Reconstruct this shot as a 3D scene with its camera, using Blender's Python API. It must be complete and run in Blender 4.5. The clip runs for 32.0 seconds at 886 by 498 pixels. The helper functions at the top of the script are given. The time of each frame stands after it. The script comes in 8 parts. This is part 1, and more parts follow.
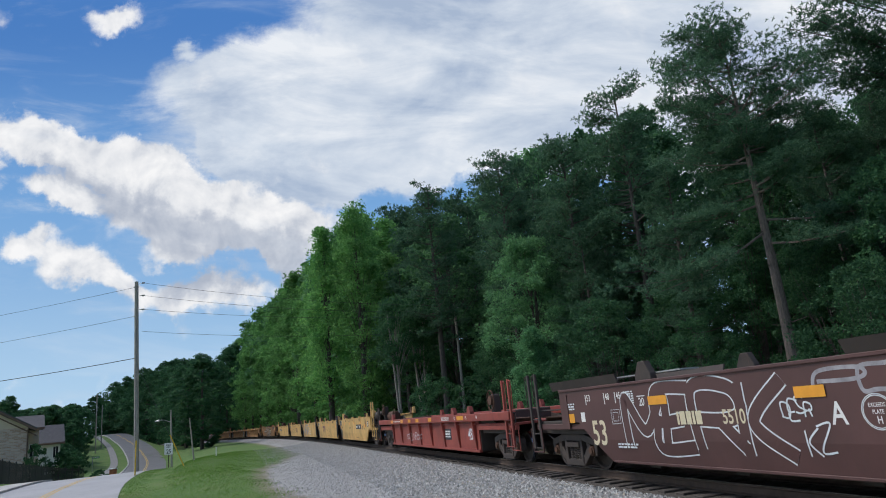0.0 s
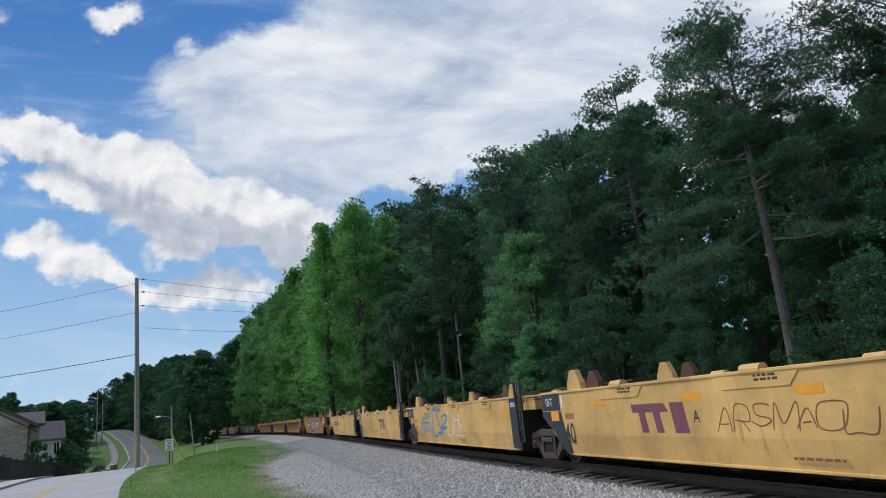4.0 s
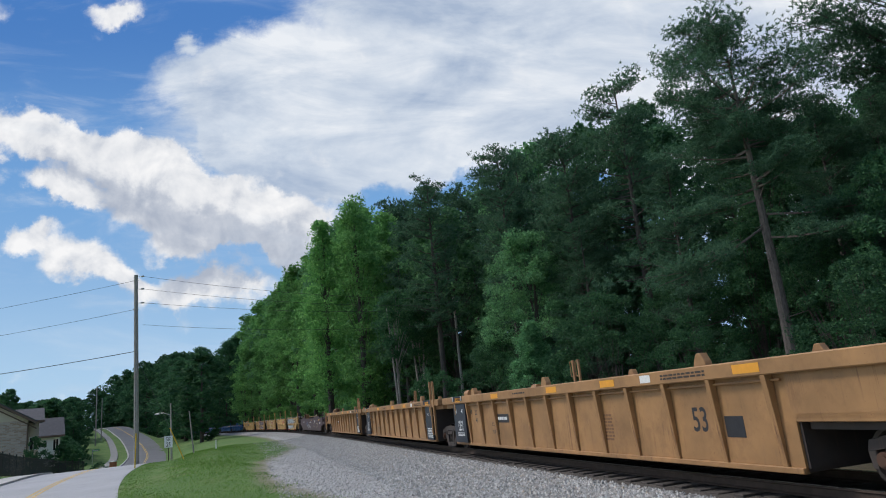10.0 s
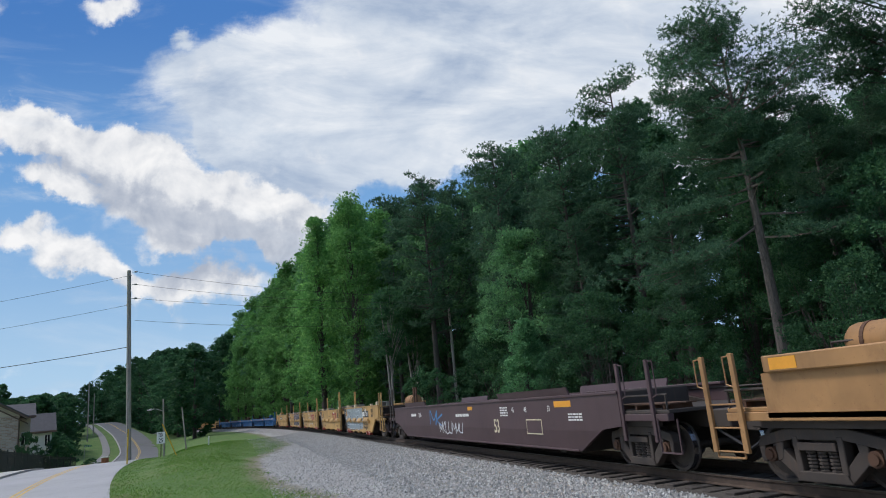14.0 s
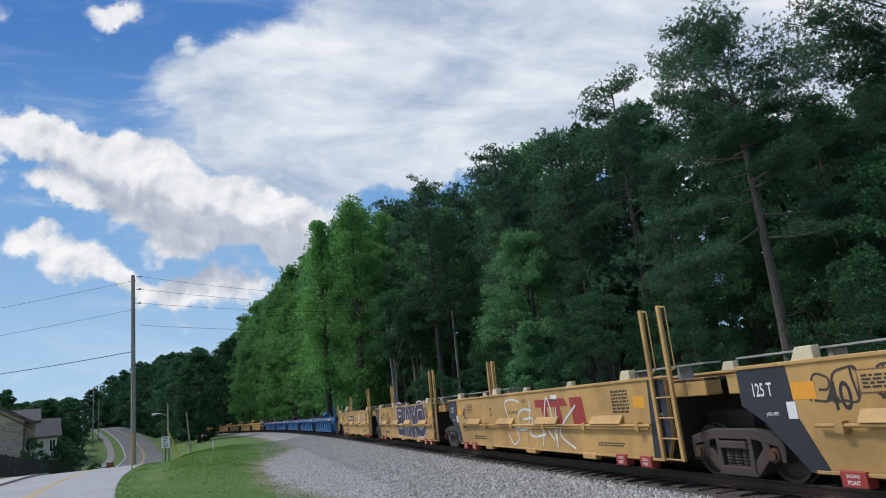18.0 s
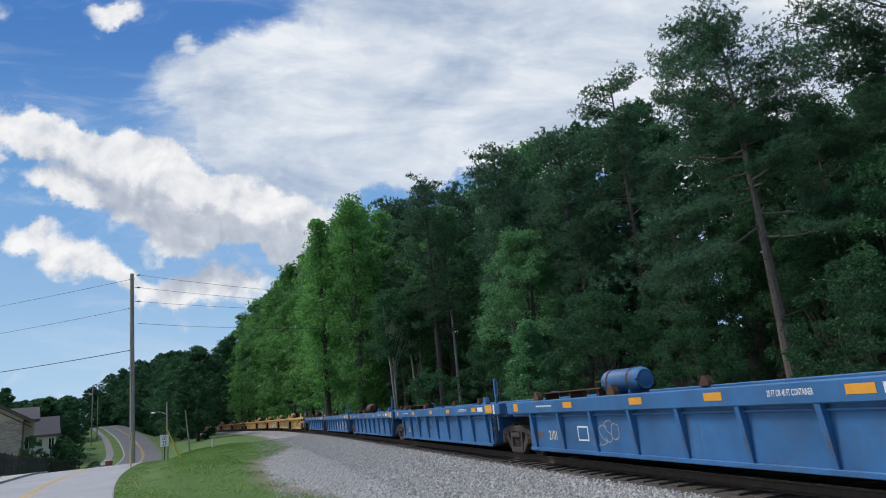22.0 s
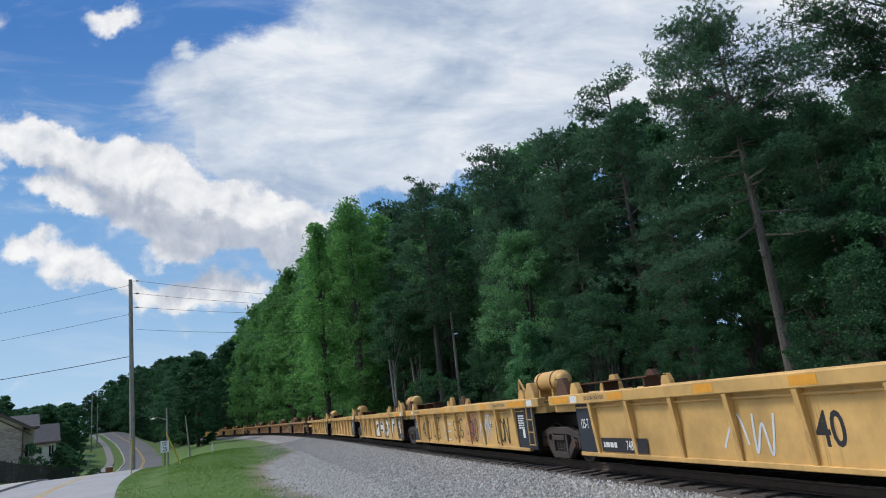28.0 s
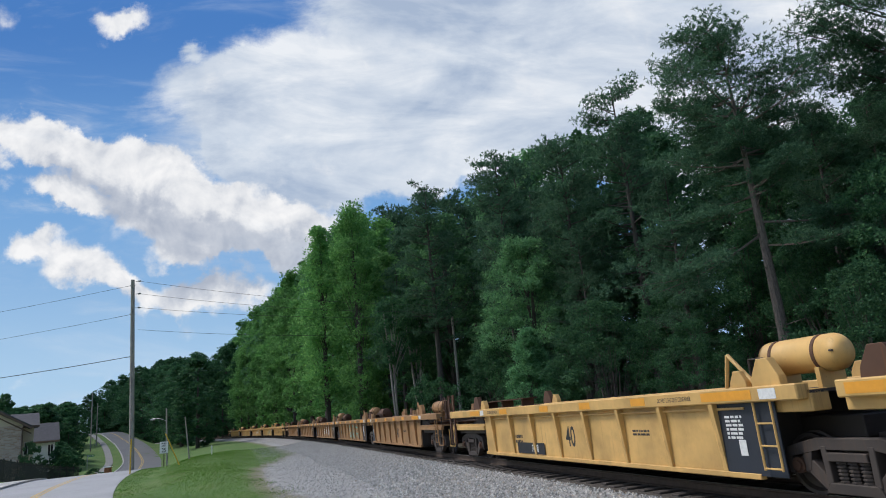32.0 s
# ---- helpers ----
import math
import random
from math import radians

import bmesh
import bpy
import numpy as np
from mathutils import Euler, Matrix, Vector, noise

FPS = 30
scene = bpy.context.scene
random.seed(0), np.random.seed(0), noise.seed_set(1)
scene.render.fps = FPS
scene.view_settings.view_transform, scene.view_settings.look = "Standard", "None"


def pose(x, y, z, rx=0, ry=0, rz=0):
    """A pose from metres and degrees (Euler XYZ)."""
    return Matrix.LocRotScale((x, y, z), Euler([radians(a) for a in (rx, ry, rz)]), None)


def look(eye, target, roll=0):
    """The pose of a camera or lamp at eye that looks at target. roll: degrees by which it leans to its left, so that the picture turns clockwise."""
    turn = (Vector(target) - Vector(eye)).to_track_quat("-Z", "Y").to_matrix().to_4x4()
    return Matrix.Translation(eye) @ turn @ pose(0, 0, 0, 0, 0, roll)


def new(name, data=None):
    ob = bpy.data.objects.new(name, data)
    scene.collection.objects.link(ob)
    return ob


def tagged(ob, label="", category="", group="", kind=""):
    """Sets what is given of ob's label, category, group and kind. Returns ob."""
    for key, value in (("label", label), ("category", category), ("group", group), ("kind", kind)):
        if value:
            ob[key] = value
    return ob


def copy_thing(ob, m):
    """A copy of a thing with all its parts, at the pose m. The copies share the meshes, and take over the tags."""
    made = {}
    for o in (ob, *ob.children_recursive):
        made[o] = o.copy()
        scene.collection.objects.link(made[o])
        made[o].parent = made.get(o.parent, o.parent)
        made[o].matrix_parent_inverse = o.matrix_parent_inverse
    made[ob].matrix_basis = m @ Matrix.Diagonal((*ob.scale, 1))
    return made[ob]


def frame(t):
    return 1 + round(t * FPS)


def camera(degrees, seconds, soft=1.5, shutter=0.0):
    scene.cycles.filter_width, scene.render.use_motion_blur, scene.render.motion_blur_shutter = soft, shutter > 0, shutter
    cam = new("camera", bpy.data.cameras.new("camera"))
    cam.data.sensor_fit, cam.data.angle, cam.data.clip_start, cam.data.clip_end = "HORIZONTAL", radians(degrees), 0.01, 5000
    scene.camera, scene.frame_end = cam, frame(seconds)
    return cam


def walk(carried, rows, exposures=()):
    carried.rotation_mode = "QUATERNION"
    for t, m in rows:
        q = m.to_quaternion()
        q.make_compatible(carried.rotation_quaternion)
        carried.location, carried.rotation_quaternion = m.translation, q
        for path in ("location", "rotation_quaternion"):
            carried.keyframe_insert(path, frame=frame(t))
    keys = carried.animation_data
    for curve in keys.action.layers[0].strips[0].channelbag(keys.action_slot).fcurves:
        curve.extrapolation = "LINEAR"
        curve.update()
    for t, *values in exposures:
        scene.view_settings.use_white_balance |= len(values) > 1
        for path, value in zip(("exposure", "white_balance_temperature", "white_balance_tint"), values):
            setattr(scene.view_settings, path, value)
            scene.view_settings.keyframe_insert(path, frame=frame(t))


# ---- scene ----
EYE = (0.0, 0.0, 1.764)
# seconds and the turn of the held camera in degrees
ROWS = [
    (0, 103.993, 5.546, 1.820), (0.5, 103.957, 5.554, 1.815), (1, 103.898, 5.612, 1.770), (1.5, 103.877, 5.740, 1.628), (2, 103.901, 5.799, 1.545),
    (2.5, 103.927, 5.836, 1.555), (3, 103.876, 5.761, 1.643), (3.5, 103.715, 5.663, 1.790), (5.5, 103.569, 5.480, 1.795), (6, 103.423, 5.530, 1.772),
    (6.5, 103.287, 5.541, 1.822), (7, 103.316, 5.572, 1.822), (7.5, 103.398, 5.538, 1.761), (8, 103.434, 5.625, 1.713), (8.5, 103.541, 5.651, 1.665),
    (9, 103.573, 5.443, 1.664), (9.5, 103.515, 5.432, 1.771), (10, 103.445, 5.467, 1.752), (10.5, 103.362, 5.553, 1.617), (11, 103.368, 5.645, 1.552),
    (11.5, 103.417, 5.623, 1.465), (12, 103.394, 5.611, 1.406), (12.5, 103.299, 5.577, 1.384), (13, 103.280, 5.565, 1.311), (13.5, 103.226, 5.384, 1.197),
    (14, 103.170, 5.196, 1.184), (14.5, 103.146, 5.225, 1.215), (16.5, 103.296, 5.842, 1.443), (17, 103.341, 5.733, 1.584), (17.5, 103.428, 5.604, 1.618),
    (18, 103.433, 5.535, 1.542), (18.5, 103.305, 5.314, 1.438), (19, 103.222, 5.185, 1.330), (19.5, 103.184, 5.167, 1.249), (20, 103.299, 5.250, 1.320),
    (20.5, 103.411, 5.221, 1.472), (21, 103.392, 5.101, 1.472), (21.5, 103.341, 5.233, 1.444), (22, 103.315, 5.480, 1.455), (22.5, 103.357, 5.545, 1.421),
    (23, 103.419, 5.592, 1.357), (23.5, 103.466, 5.711, 1.412), (24, 103.496, 5.787, 1.480), (24.5, 103.530, 5.807, 1.470), (25, 103.588, 5.848, 1.485),
    (25.5, 103.688, 5.963, 1.662), (27.5, 103.544, 6.162, 1.486), (28, 103.520, 6.164, 1.485), (28.5, 103.548, 6.138, 1.455), (29, 103.598, 6.201, 1.463),
    (29.5, 103.618, 6.278, 1.434), (30, 103.661, 6.207, 1.409), (30.5, 103.812, 5.827, 1.419), (31, 103.960, 5.499, 1.430), (31.5, 104.008, 5.362, 1.418),
    (32, 103.966, 5.246, 1.483),
]
cam = camera(68.6, 32.0, soft=1.0, shutter=0.0)
walk(cam, [(t, pose(*EYE, a, b, c)) for t, a, b, c in ROWS])

# ---- world, sun ----
SUN_AZ, SUN_EL = radians(-75.0), radians(55.0)      # from +y towards +x
world = bpy.data.worlds.new("world")
scene.world = world
world.use_nodes = True
wn = world.node_tree.nodes
sky = wn.new("ShaderNodeTexSky")
sky.sky_type, sky.sun_disc = "NISHITA", False
sky.sun_elevation, sky.sun_rotation = SUN_EL, SUN_AZ
sky.dust_density, sky.ozone_density = 1.5, 1.0
wn["Background"].inputs[1].default_value = 0.15
world.node_tree.links.new(sky.outputs[0], wn["Background"].inputs[0])
sun = new("sun", bpy.data.lights.new("sun", "SUN"))
sun.data.energy, sun.data.angle, sun.data.color = 2.9, radians(12), (1.0, 0.965, 0.92)
sun.matrix_world = look((math.sin(SUN_AZ) * math.cos(SUN_EL) * 50, math.cos(SUN_AZ) * math.cos(SUN_EL) * 50, math.sin(SUN_EL) * 50), (0, 0, 0))
scene.view_settings.exposure = 0.0


# ---- materials ----
def nodes_of(name):
    m = bpy.data.materials.new(name)
    m.use_nodes = True
    nt = m.node_tree
    return m, nt, nt.nodes["Principled BSDF"]


def add(nt, kind, **values):
    n = nt.nodes.new(kind)
    for k, v in values.items():
        if k in n.inputs:
            n.inputs[k].default_value = v
    return n


def noise_node(nt, scale, detail=5.0, rough=0.6, stretch=None):
    co = nt.nodes.new("ShaderNodeTexCoord")
    n = add(nt, "ShaderNodeTexNoise", Scale=scale, Detail=detail, Roughness=rough)
    if stretch:
        mp = nt.nodes.new("ShaderNodeMapping")
        mp.inputs["Scale"].default_value = stretch
        nt.links.new(co.outputs["Object"], mp.inputs[0])
        nt.links.new(mp.outputs[0], n.inputs["Vector"])
    else:
        nt.links.new(co.outputs["Object"], n.inputs["Vector"])
    return n


def ramp(nt, fac, stops):
    r = nt.nodes.new("ShaderNodeValToRGB")
    el = r.color_ramp.elements
    while len(el) < len(stops):
        el.new(0.5)
    for e, (p, c) in zip(el, stops):
        e.position, e.color = p, (*c, 1) if len(c) == 3 else c
    nt.links.new(fac, r.inputs[0])
    return r.outputs[0]


def mix(nt, fac, a, b, mode="MIX"):
    n = nt.nodes.new("ShaderNodeMix")
    n.data_type, n.blend_type = "RGBA", mode
    for sock, v in ((n.inputs[0], fac), (n.inputs[6], a), (n.inputs[7], b)):
        if isinstance(v, (int, float)):
            sock.default_value = v
        elif isinstance(v, tuple):
            sock.default_value = (*v, 1)
        else:
            nt.links.new(v, sock)
    return n.outputs[2]


def bump(nt, bsdf, height, strength=0.3, dist=0.02):
    b = add(nt, "ShaderNodeBump", Strength=strength, Distance=dist)
    nt.links.new(height, b.inputs["Height"])
    nt.links.new(b.outputs[0], bsdf.inputs["Normal"])


def paint(name, colour, rust=(0.11, 0.045, 0.022), amount=0.5, rough=0.55, fade=0.25):
    """Old wagon paint: sun-faded clouds, rust blooms and dirt running down."""
    m, nt, b = nodes_of(name)
    cloud = noise_node(nt, 0.9, 4)
    streak = noise_node(nt, 1.0, 6, 0.65, (5.0, 5.0, 0.5))
    fine = noise_node(nt, 14.0, 6, 0.7)
    light = tuple(min(1, c * (1 + fade)) for c in colour)
    dark = tuple(c * (1 - fade) for c in colour)
    base = ramp(nt, cloud.outputs[0], [(0.3, dark), (0.7, light)])
    base = mix(nt, ramp(nt, streak.outputs[0], [(0.58, (0, 0, 0)), (0.82, (amount * 0.55,) * 3)]), base, tuple(0.45 * c + 0.04 for c in rust))
    grime = noise_node(nt, 2.6, 9, 0.68, (1.0, 1.0, 0.75))
    base = mix(nt, ramp(nt, grime.outputs[0], [(0.50, (0, 0, 0)), (0.72, (amount * 0.75,) * 3)]), base, tuple(0.35 * c + 0.5 * r for c, r in zip(colour, rust)))
    runs = noise_node(nt, 1.0, 5, 0.7, (11.0, 11.0, 0.32))
    where = noise_node(nt, 0.55, 3, 0.6)
    wet = nt.nodes.new("ShaderNodeMath")
    wet.operation = "MULTIPLY"
    nt.links.new(ramp(nt, runs.outputs[0], [(0.56, (0, 0, 0)), (0.68, (1, 1, 1))]), wet.inputs[0])
    nt.links.new(ramp(nt, where.outputs[0], [(0.50, (0, 0, 0)), (0.66, (min(1.0, amount * 1.5),) * 3)]), wet.inputs[1])
    base = mix(nt, wet.outputs[0], base, rust)
    base = mix(nt, ramp(nt, fine.outputs[0], [(0.62, (0, 0, 0)), (0.74, (amount,) * 3)]), base, rust)
    nt.links.new(base, b.inputs["Base Color"])
    b.inputs["Roughness"].default_value = rough
    bump(nt, b, fine.outputs[0], 0.12, 0.006)
    return m


def plain(name, colour, rough=0.6, metal=0.0, scale=6.0, vary=0.25, bump_by=0.1, stretch=None):
    m, nt, b = nodes_of(name)
    n = noise_node(nt, scale, 6, 0.65, stretch)
    c = ramp(nt, n.outputs[0], [(0.3, tuple(v * (1 - vary) for v in colour)), (0.7, tuple(min(1, v * (1 + vary)) for v in colour))])
    nt.links.new(c, b.inputs["Base Color"])
    b.inputs["Roughness"].default_value, b.inputs["Metallic"].default_value = rough, metal
    if bump_by:
        bump(nt, b, n.outputs[0], bump_by, 0.01)
    return m


YELLOW = paint("faded_yellow_paint", (0.60, 0.37, 0.125), amount=0.30)
TALL_YELLOW = paint("dulled_yellow_paint", (0.47, 0.285, 0.098), amount=0.34)
ORANGE = paint("dirty_orange_paint", (0.335, 0.18, 0.072), amount=0.7)
TAN = paint("brown_orange_paint", (0.310, 0.150, 0.052), (0.14, 0.06, 0.045), amount=0.7)
MAROON = paint("dark_maroon_paint", (0.090, 0.041, 0.037), (0.05, 0.03, 0.025), amount=0.35, fade=0.15)
PLUM = paint("faded_plum_paint", (0.076, 0.044, 0.048), (0.05, 0.035, 0.03), amount=0.35, fade=0.15)
RED = paint("weathered_red_paint", (0.272, 0.052, 0.036), (0.07, 0.03, 0.025), amount=0.8)
BLUE = paint("weathered_blue_paint", (0.030, 0.132, 0.31), (0.09, 0.08, 0.09), amount=0.6)
BROWN = paint("rusty_brown_paint", (0.176, 0.088, 0.044), amount=0.8)
NAVY = paint("dark_blue_black_panel", (0.022, 0.027, 0.038), (0.05, 0.04, 0.035), amount=0.25)
STEEL = paint("grimy_brown_steel", (0.048, 0.038, 0.033), (0.095, 0.060, 0.042), amount=0.7, rough=0.75)
RUST = paint("rusty_steel", (0.090, 0.045, 0.027), (0.15, 0.06, 0.025), amount=0.6, rough=0.85)
WHEEL = plain("worn_wheel_steel", (0.060, 0.048, 0.042), 0.6, 0.3)
TREAD = plain("worn_wheel_tread", (0.35, 0.36, 0.38), 0.25, 1.0, vary=0.2)
GALV = plain("galvanised_walkway", (0.36, 0.37, 0.37), 0.5, 0.4, 9.0)
AMBER = plain("amber_reflective_sheet", (0.75, 0.33, 0.03), 0.45, vary=0.08, bump_by=0)
WHITE = plain("white_stencil_paint", (0.72, 0.72, 0.70), 0.6, vary=0.12, scale=20, bump_by=0)
BLACK = plain("black_stencil_paint", (0.022, 0.022, 0.026), 0.55, vary=0.2, bump_by=0)
RAIL = plain("rusty_rail_side", (0.080, 0.056, 0.043), 0.8, 0.2)
RAILTOP = plain("polished_rail_head", (0.42, 0.41, 0.40), 0.28, 1.0, vary=0.1)
TIE = plain("creosoted_tie", (0.058, 0.049, 0.043), 0.9, scale=3.0, vary=0.4, stretch=(1, 8, 8), bump_by=0.5)


# ---- mesh helpers ----
def box(bm, x0, x1, y0, y1, z0, z1):
    v = [bm.verts.new((x, y, z)) for x in (x0, x1) for y in (y0, y1) for z in (z0, z1)]
    for f in ((0, 1, 3, 2), (4, 6, 7, 5), (0, 4, 5, 1), (2, 3, 7, 6), (0, 2, 6, 4), (1, 5, 7, 3)):
        bm.faces.new([v[i] for i in f])


def prism(bm, ring, axis, a, b):
    """A closed prism of a 2D ring, pushed along an axis from a to b."""
    def at(u, v, w):
        return {"x": (w, u, v), "y": (u, w, v), "z": (u, v, w)}[axis]
    lo = [bm.verts.new(at(u, v, a)) for u, v in ring]
    hi = [bm.verts.new(at(u, v, b)) for u, v in ring]
    n = len(ring)
    for i in range(n):
        bm.faces.new((lo[i], lo[(i + 1) % n], hi[(i + 1) % n], hi[i]))
    bm.faces.new(lo[::-1])
    bm.faces.new(hi)


def rod(bm, p, q, r, n=6, r2=None):
    p, q = Vector(p), Vector(q)
    d = (q - p).normalized()
    u = d.orthogonal().normalized()
    w = d.cross(u)
    r2 = r if r2 is None else r2
    lo = [bm.verts.new(p + (u * math.cos(a) + w * math.sin(a)) * r) for a in (math.tau * i / n for i in range(n))]
    hi = [bm.verts.new(q + (u * math.cos(a) + w * math.sin(a)) * r2) for a in (math.tau * i / n for i in range(n))]
    for i in range(n):
        bm.faces.new((lo[i], lo[(i + 1) % n], hi[(i + 1) % n], hi[i]))
    bm.faces.new(lo[::-1])
    bm.faces.new(hi)


def mesh_of(name, bm, material, bevel=0.0):
    if bevel:
        bmesh.ops.bevel(bm, geom=list(bm.edges), offset=bevel, segments=1, affect="EDGES", profile=0.7)
    bmesh.ops.recalc_face_normals(bm, faces=bm.faces)
    me = bpy.data.meshes.new(name)
    bm.to_mesh(me)
    bm.free()
    if material:
        me.materials.append(material)
    return me


def part(name, bm, material, parent, label="", bevel=0.0):
    me = bm if isinstance(bm, bpy.types.Mesh) else mesh_of(name, bm, material, bevel)
    ob = new(name, me)
    ob.parent = parent
    if label:
        tagged(ob, label)
    return ob


def pieces(name, bm, material, parent, label=""):
    """Links each loose piece of a bmesh as a part of its own."""
    todo = set(bm.faces)
    for first in bm.faces:
        if first not in todo:
            continue
        todo.discard(first)
        stack, island = [first], []
        while stack:
            f = stack.pop()
            island.append(f)
            for e in f.edges:
                for g in e.link_faces:
                    if g in todo:
                        todo.discard(g)
                        stack.append(g)
        one, seen = bmesh.new(), {}
        for f in island:
            for v in f.verts:
                if v not in seen:
                    seen[v] = one.verts.new(v.co)
            one.faces.new([seen[v] for v in f.verts])
        part(name, one, material, parent, label)
    bm.free()


def thing(name, label, category, group="", kind=""):
    return tagged(new(name), label, category, group, kind)


def raw_mesh(name, verts, faces, material):
    """A mesh from numpy arrays: verts (n, 3), faces (m, k)."""
    me = bpy.data.meshes.new(name)
    k = faces.shape[1]
    me.vertices.add(len(verts))
    me.vertices.foreach_set("co", verts.astype(np.float32).ravel())
    me.loops.add(faces.size)
    me.loops.foreach_set("vertex_index", faces.astype(np.int32).ravel())
    me.polygons.add(len(faces))
    me.polygons.foreach_set("loop_start", np.arange(0, faces.size, k, dtype=np.int32))
    me.polygons.foreach_set("loop_total", np.full(len(faces), k, dtype=np.int32))
    me.polygons.foreach_set("use_smooth", np.zeros(len(faces), dtype=bool))
    me.update(calc_edges=True)
    me.materials.append(material)
    return me


# ---- the line of the track ----
# s: metres along the track, growing away from the camera; the heading turns from +y towards +x
def curvature(s):
    if s < 0 or s > 260:
        return 0.0
    return float(np.interp(s, (0, 30, 60, 90, 130, 180), (0.00339, 0.00051, -0.00104, -0.00069, -0.00184, -0.00185)))


TRACK = [(0.0, 10.1465, 0.0, -0.37189)]
for sign in (1, -1):
    x, y, a, line = 10.1465, 0.0, -0.37189, []
    for i in range(3200 if sign > 0 else 2200):
        s = sign * (i + 0.5) * 0.25
        am = a + sign * 0.125 * curvature(s)
        x, y = x + sign * 0.25 * math.sin(am), y + sign * 0.25 * math.cos(am)
        a += sign * 0.25 * curvature(s)
        line.append((sign * (i + 1) * 0.25, x, y, a))
    TRACK = TRACK + line if sign > 0 else line[::-1] + TRACK
TS, TX, TY, TA = (np.array(c) for c in zip(*TRACK))


def track(s, off=0.0):
    """x, y and heading at s; off: metres to the camera's side."""
    a = float(np.interp(s, TS, TA))
    return float(np.interp(s, TS, TX)) - math.cos(a) * off, float(np.interp(s, TS, TY)) + math.sin(a) * off, a


SPEED_T, SPEED_V = (0, 7, 13, 19, 25, 32), (14.507, 14.482, 14.509, 14.267, 14.317, 13.938)


def run(t):
    """How far the train has come at t seconds."""
    tt = np.linspace(0, t, 65)
    v = np.interp(tt, SPEED_T, SPEED_V)
    return float(np.sum((v[1:] + v[:-1]) / 2) * t / 64)


# ---- sky with clouds, a far shell over the side that the camera faces ----
def sky_shell():
    m = bpy.data.materials.new("summer_sky_with_clouds")
    m.use_nodes = True
    nt = m.node_tree
    nt.nodes.clear()
    link = nt.links.new
    co = nt.nodes.new("ShaderNodeTexCoord")
    sep = nt.nodes.new("ShaderNodeSeparateXYZ")
    link(co.outputs["Object"], sep.inputs[0])

    def math_node(op, a, b=None, c=None):
        n = nt.nodes.new("ShaderNodeMath")
        n.operation = op
        for sock, v in zip(n.inputs, (a, b, c)):
            if v is None:
                continue
            if isinstance(v, (int, float)):
                sock.default_value = v
            else:
                link(v, sock)
        return n.outputs[0]

    away = math_node("MAXIMUM", math_node("MULTIPLY", sep.outputs[2], -1.0), 60.0)
    u, v = math_node("DIVIDE", sep.outputs[0], away), math_node("DIVIDE", sep.outputs[1], away)
    plane = nt.nodes.new("ShaderNodeCombineXYZ")
    link(u, plane.inputs[0])
    link(v, plane.inputs[1])

    def cloud_noise(scale, detail, rough, stretch=(1, 1, 1), turn=0.0, shift=(0, 0, 0), distort=0.0):
        mp = nt.nodes.new("ShaderNodeMapping")
        mp.inputs["Scale"].default_value, mp.inputs["Rotation"].default_value = stretch, (0, 0, turn)
        mp.inputs["Location"].default_value = shift
        link(plane.outputs[0], mp.inputs[0])
        n = add(nt, "ShaderNodeTexNoise", Scale=scale, Detail=detail, Roughness=rough, Distortion=distort)
        link(mp.outputs[0], n.inputs["Vector"])
        return n

    warp = cloud_noise(6.0, 6, 0.62)
    sub = nt.nodes.new("ShaderNodeVectorMath")
    sub.operation = "MULTIPLY_ADD"
    link(warp.outputs["Color"], sub.inputs[0])
    sub.inputs[1].default_value = (0.16, 0.16, 0)
    link(plane.outputs[0], sub.inputs[2])
    shifted = nt.nodes.new("ShaderNodeVectorMath")
    shifted.operation = "SUBTRACT"
    link(sub.outputs[0], shifted.inputs[0])
    shifted.inputs[1].default_value = (0.08, 0.08, 0)

    def moved(dx, dy):
        n = nt.nodes.new("ShaderNodeVectorMath")
        n.operation = "ADD"
        link(shifted.outputs[0], n.inputs[0])
        n.inputs[1].default_value = (dx, dy, 0)
        return n

    def puffs(rows, at=None):
        total = None
        at = at or shifted
        for cx, cy, rx, ry, turn, power in rows:
            mp = nt.nodes.new("ShaderNodeMapping")
            mp.vector_type = "TEXTURE"
            mp.inputs["Location"].default_value = ((cx - 784) / 1150, (441 - cy) / 1150, 0)
            mp.inputs["Scale"].default_value = (rx / 1150, ry / 1150, 1)
            mp.inputs["Rotation"].default_value = (0, 0, radians(turn))
            link(at.outputs[0], mp.inputs[0])
            ln = nt.nodes.new("ShaderNodeVectorMath")
            ln.operation = "LENGTH"
            link(mp.outputs[0], ln.inputs[0])
            d = math_node("MULTIPLY", math_node("MAXIMUM", math_node("SUBTRACT", 1.0, ln.outputs["Value"]), 0.0), power)
            total = d if total is None else math_node("ADD", total, d)
        return total

    # centre, half axes, turn, weight
    heaps = [(35, 222, 125, 52, -8, 1.5), (150, 252, 150, 58, -14, 1.5), (85, 318, 100, 42, -12, 1.1), (240, 305, 130, 75, -20, 1.7),
             (330, 350, 135, 80, -22, 1.8), (435, 372, 150, 72, -10, 1.8), (390, 415, 165, 52, 0, 1.4), (540, 375, 110, 62, 0, 1.3),
             (30, 415, 80, 30, 12, 1.2), (135, 458, 125, 58, -12, 1.3), (240, 490, 160, 44, -5, 1.0), (375, 502, 180, 42, -4, 1.1),
             (497, 452, 50, 46, 40, 1.7), (110, 345, 105, 40, -8, 1.1), (345, 425, 130, 46, 0, 1.2), (500, 405, 100, 46, 0, 1.2), (205, -2, 72, 28, 15, 1.0)]
    heap, over = puffs(heaps), puffs(heaps, moved(-0.012, 0.05))
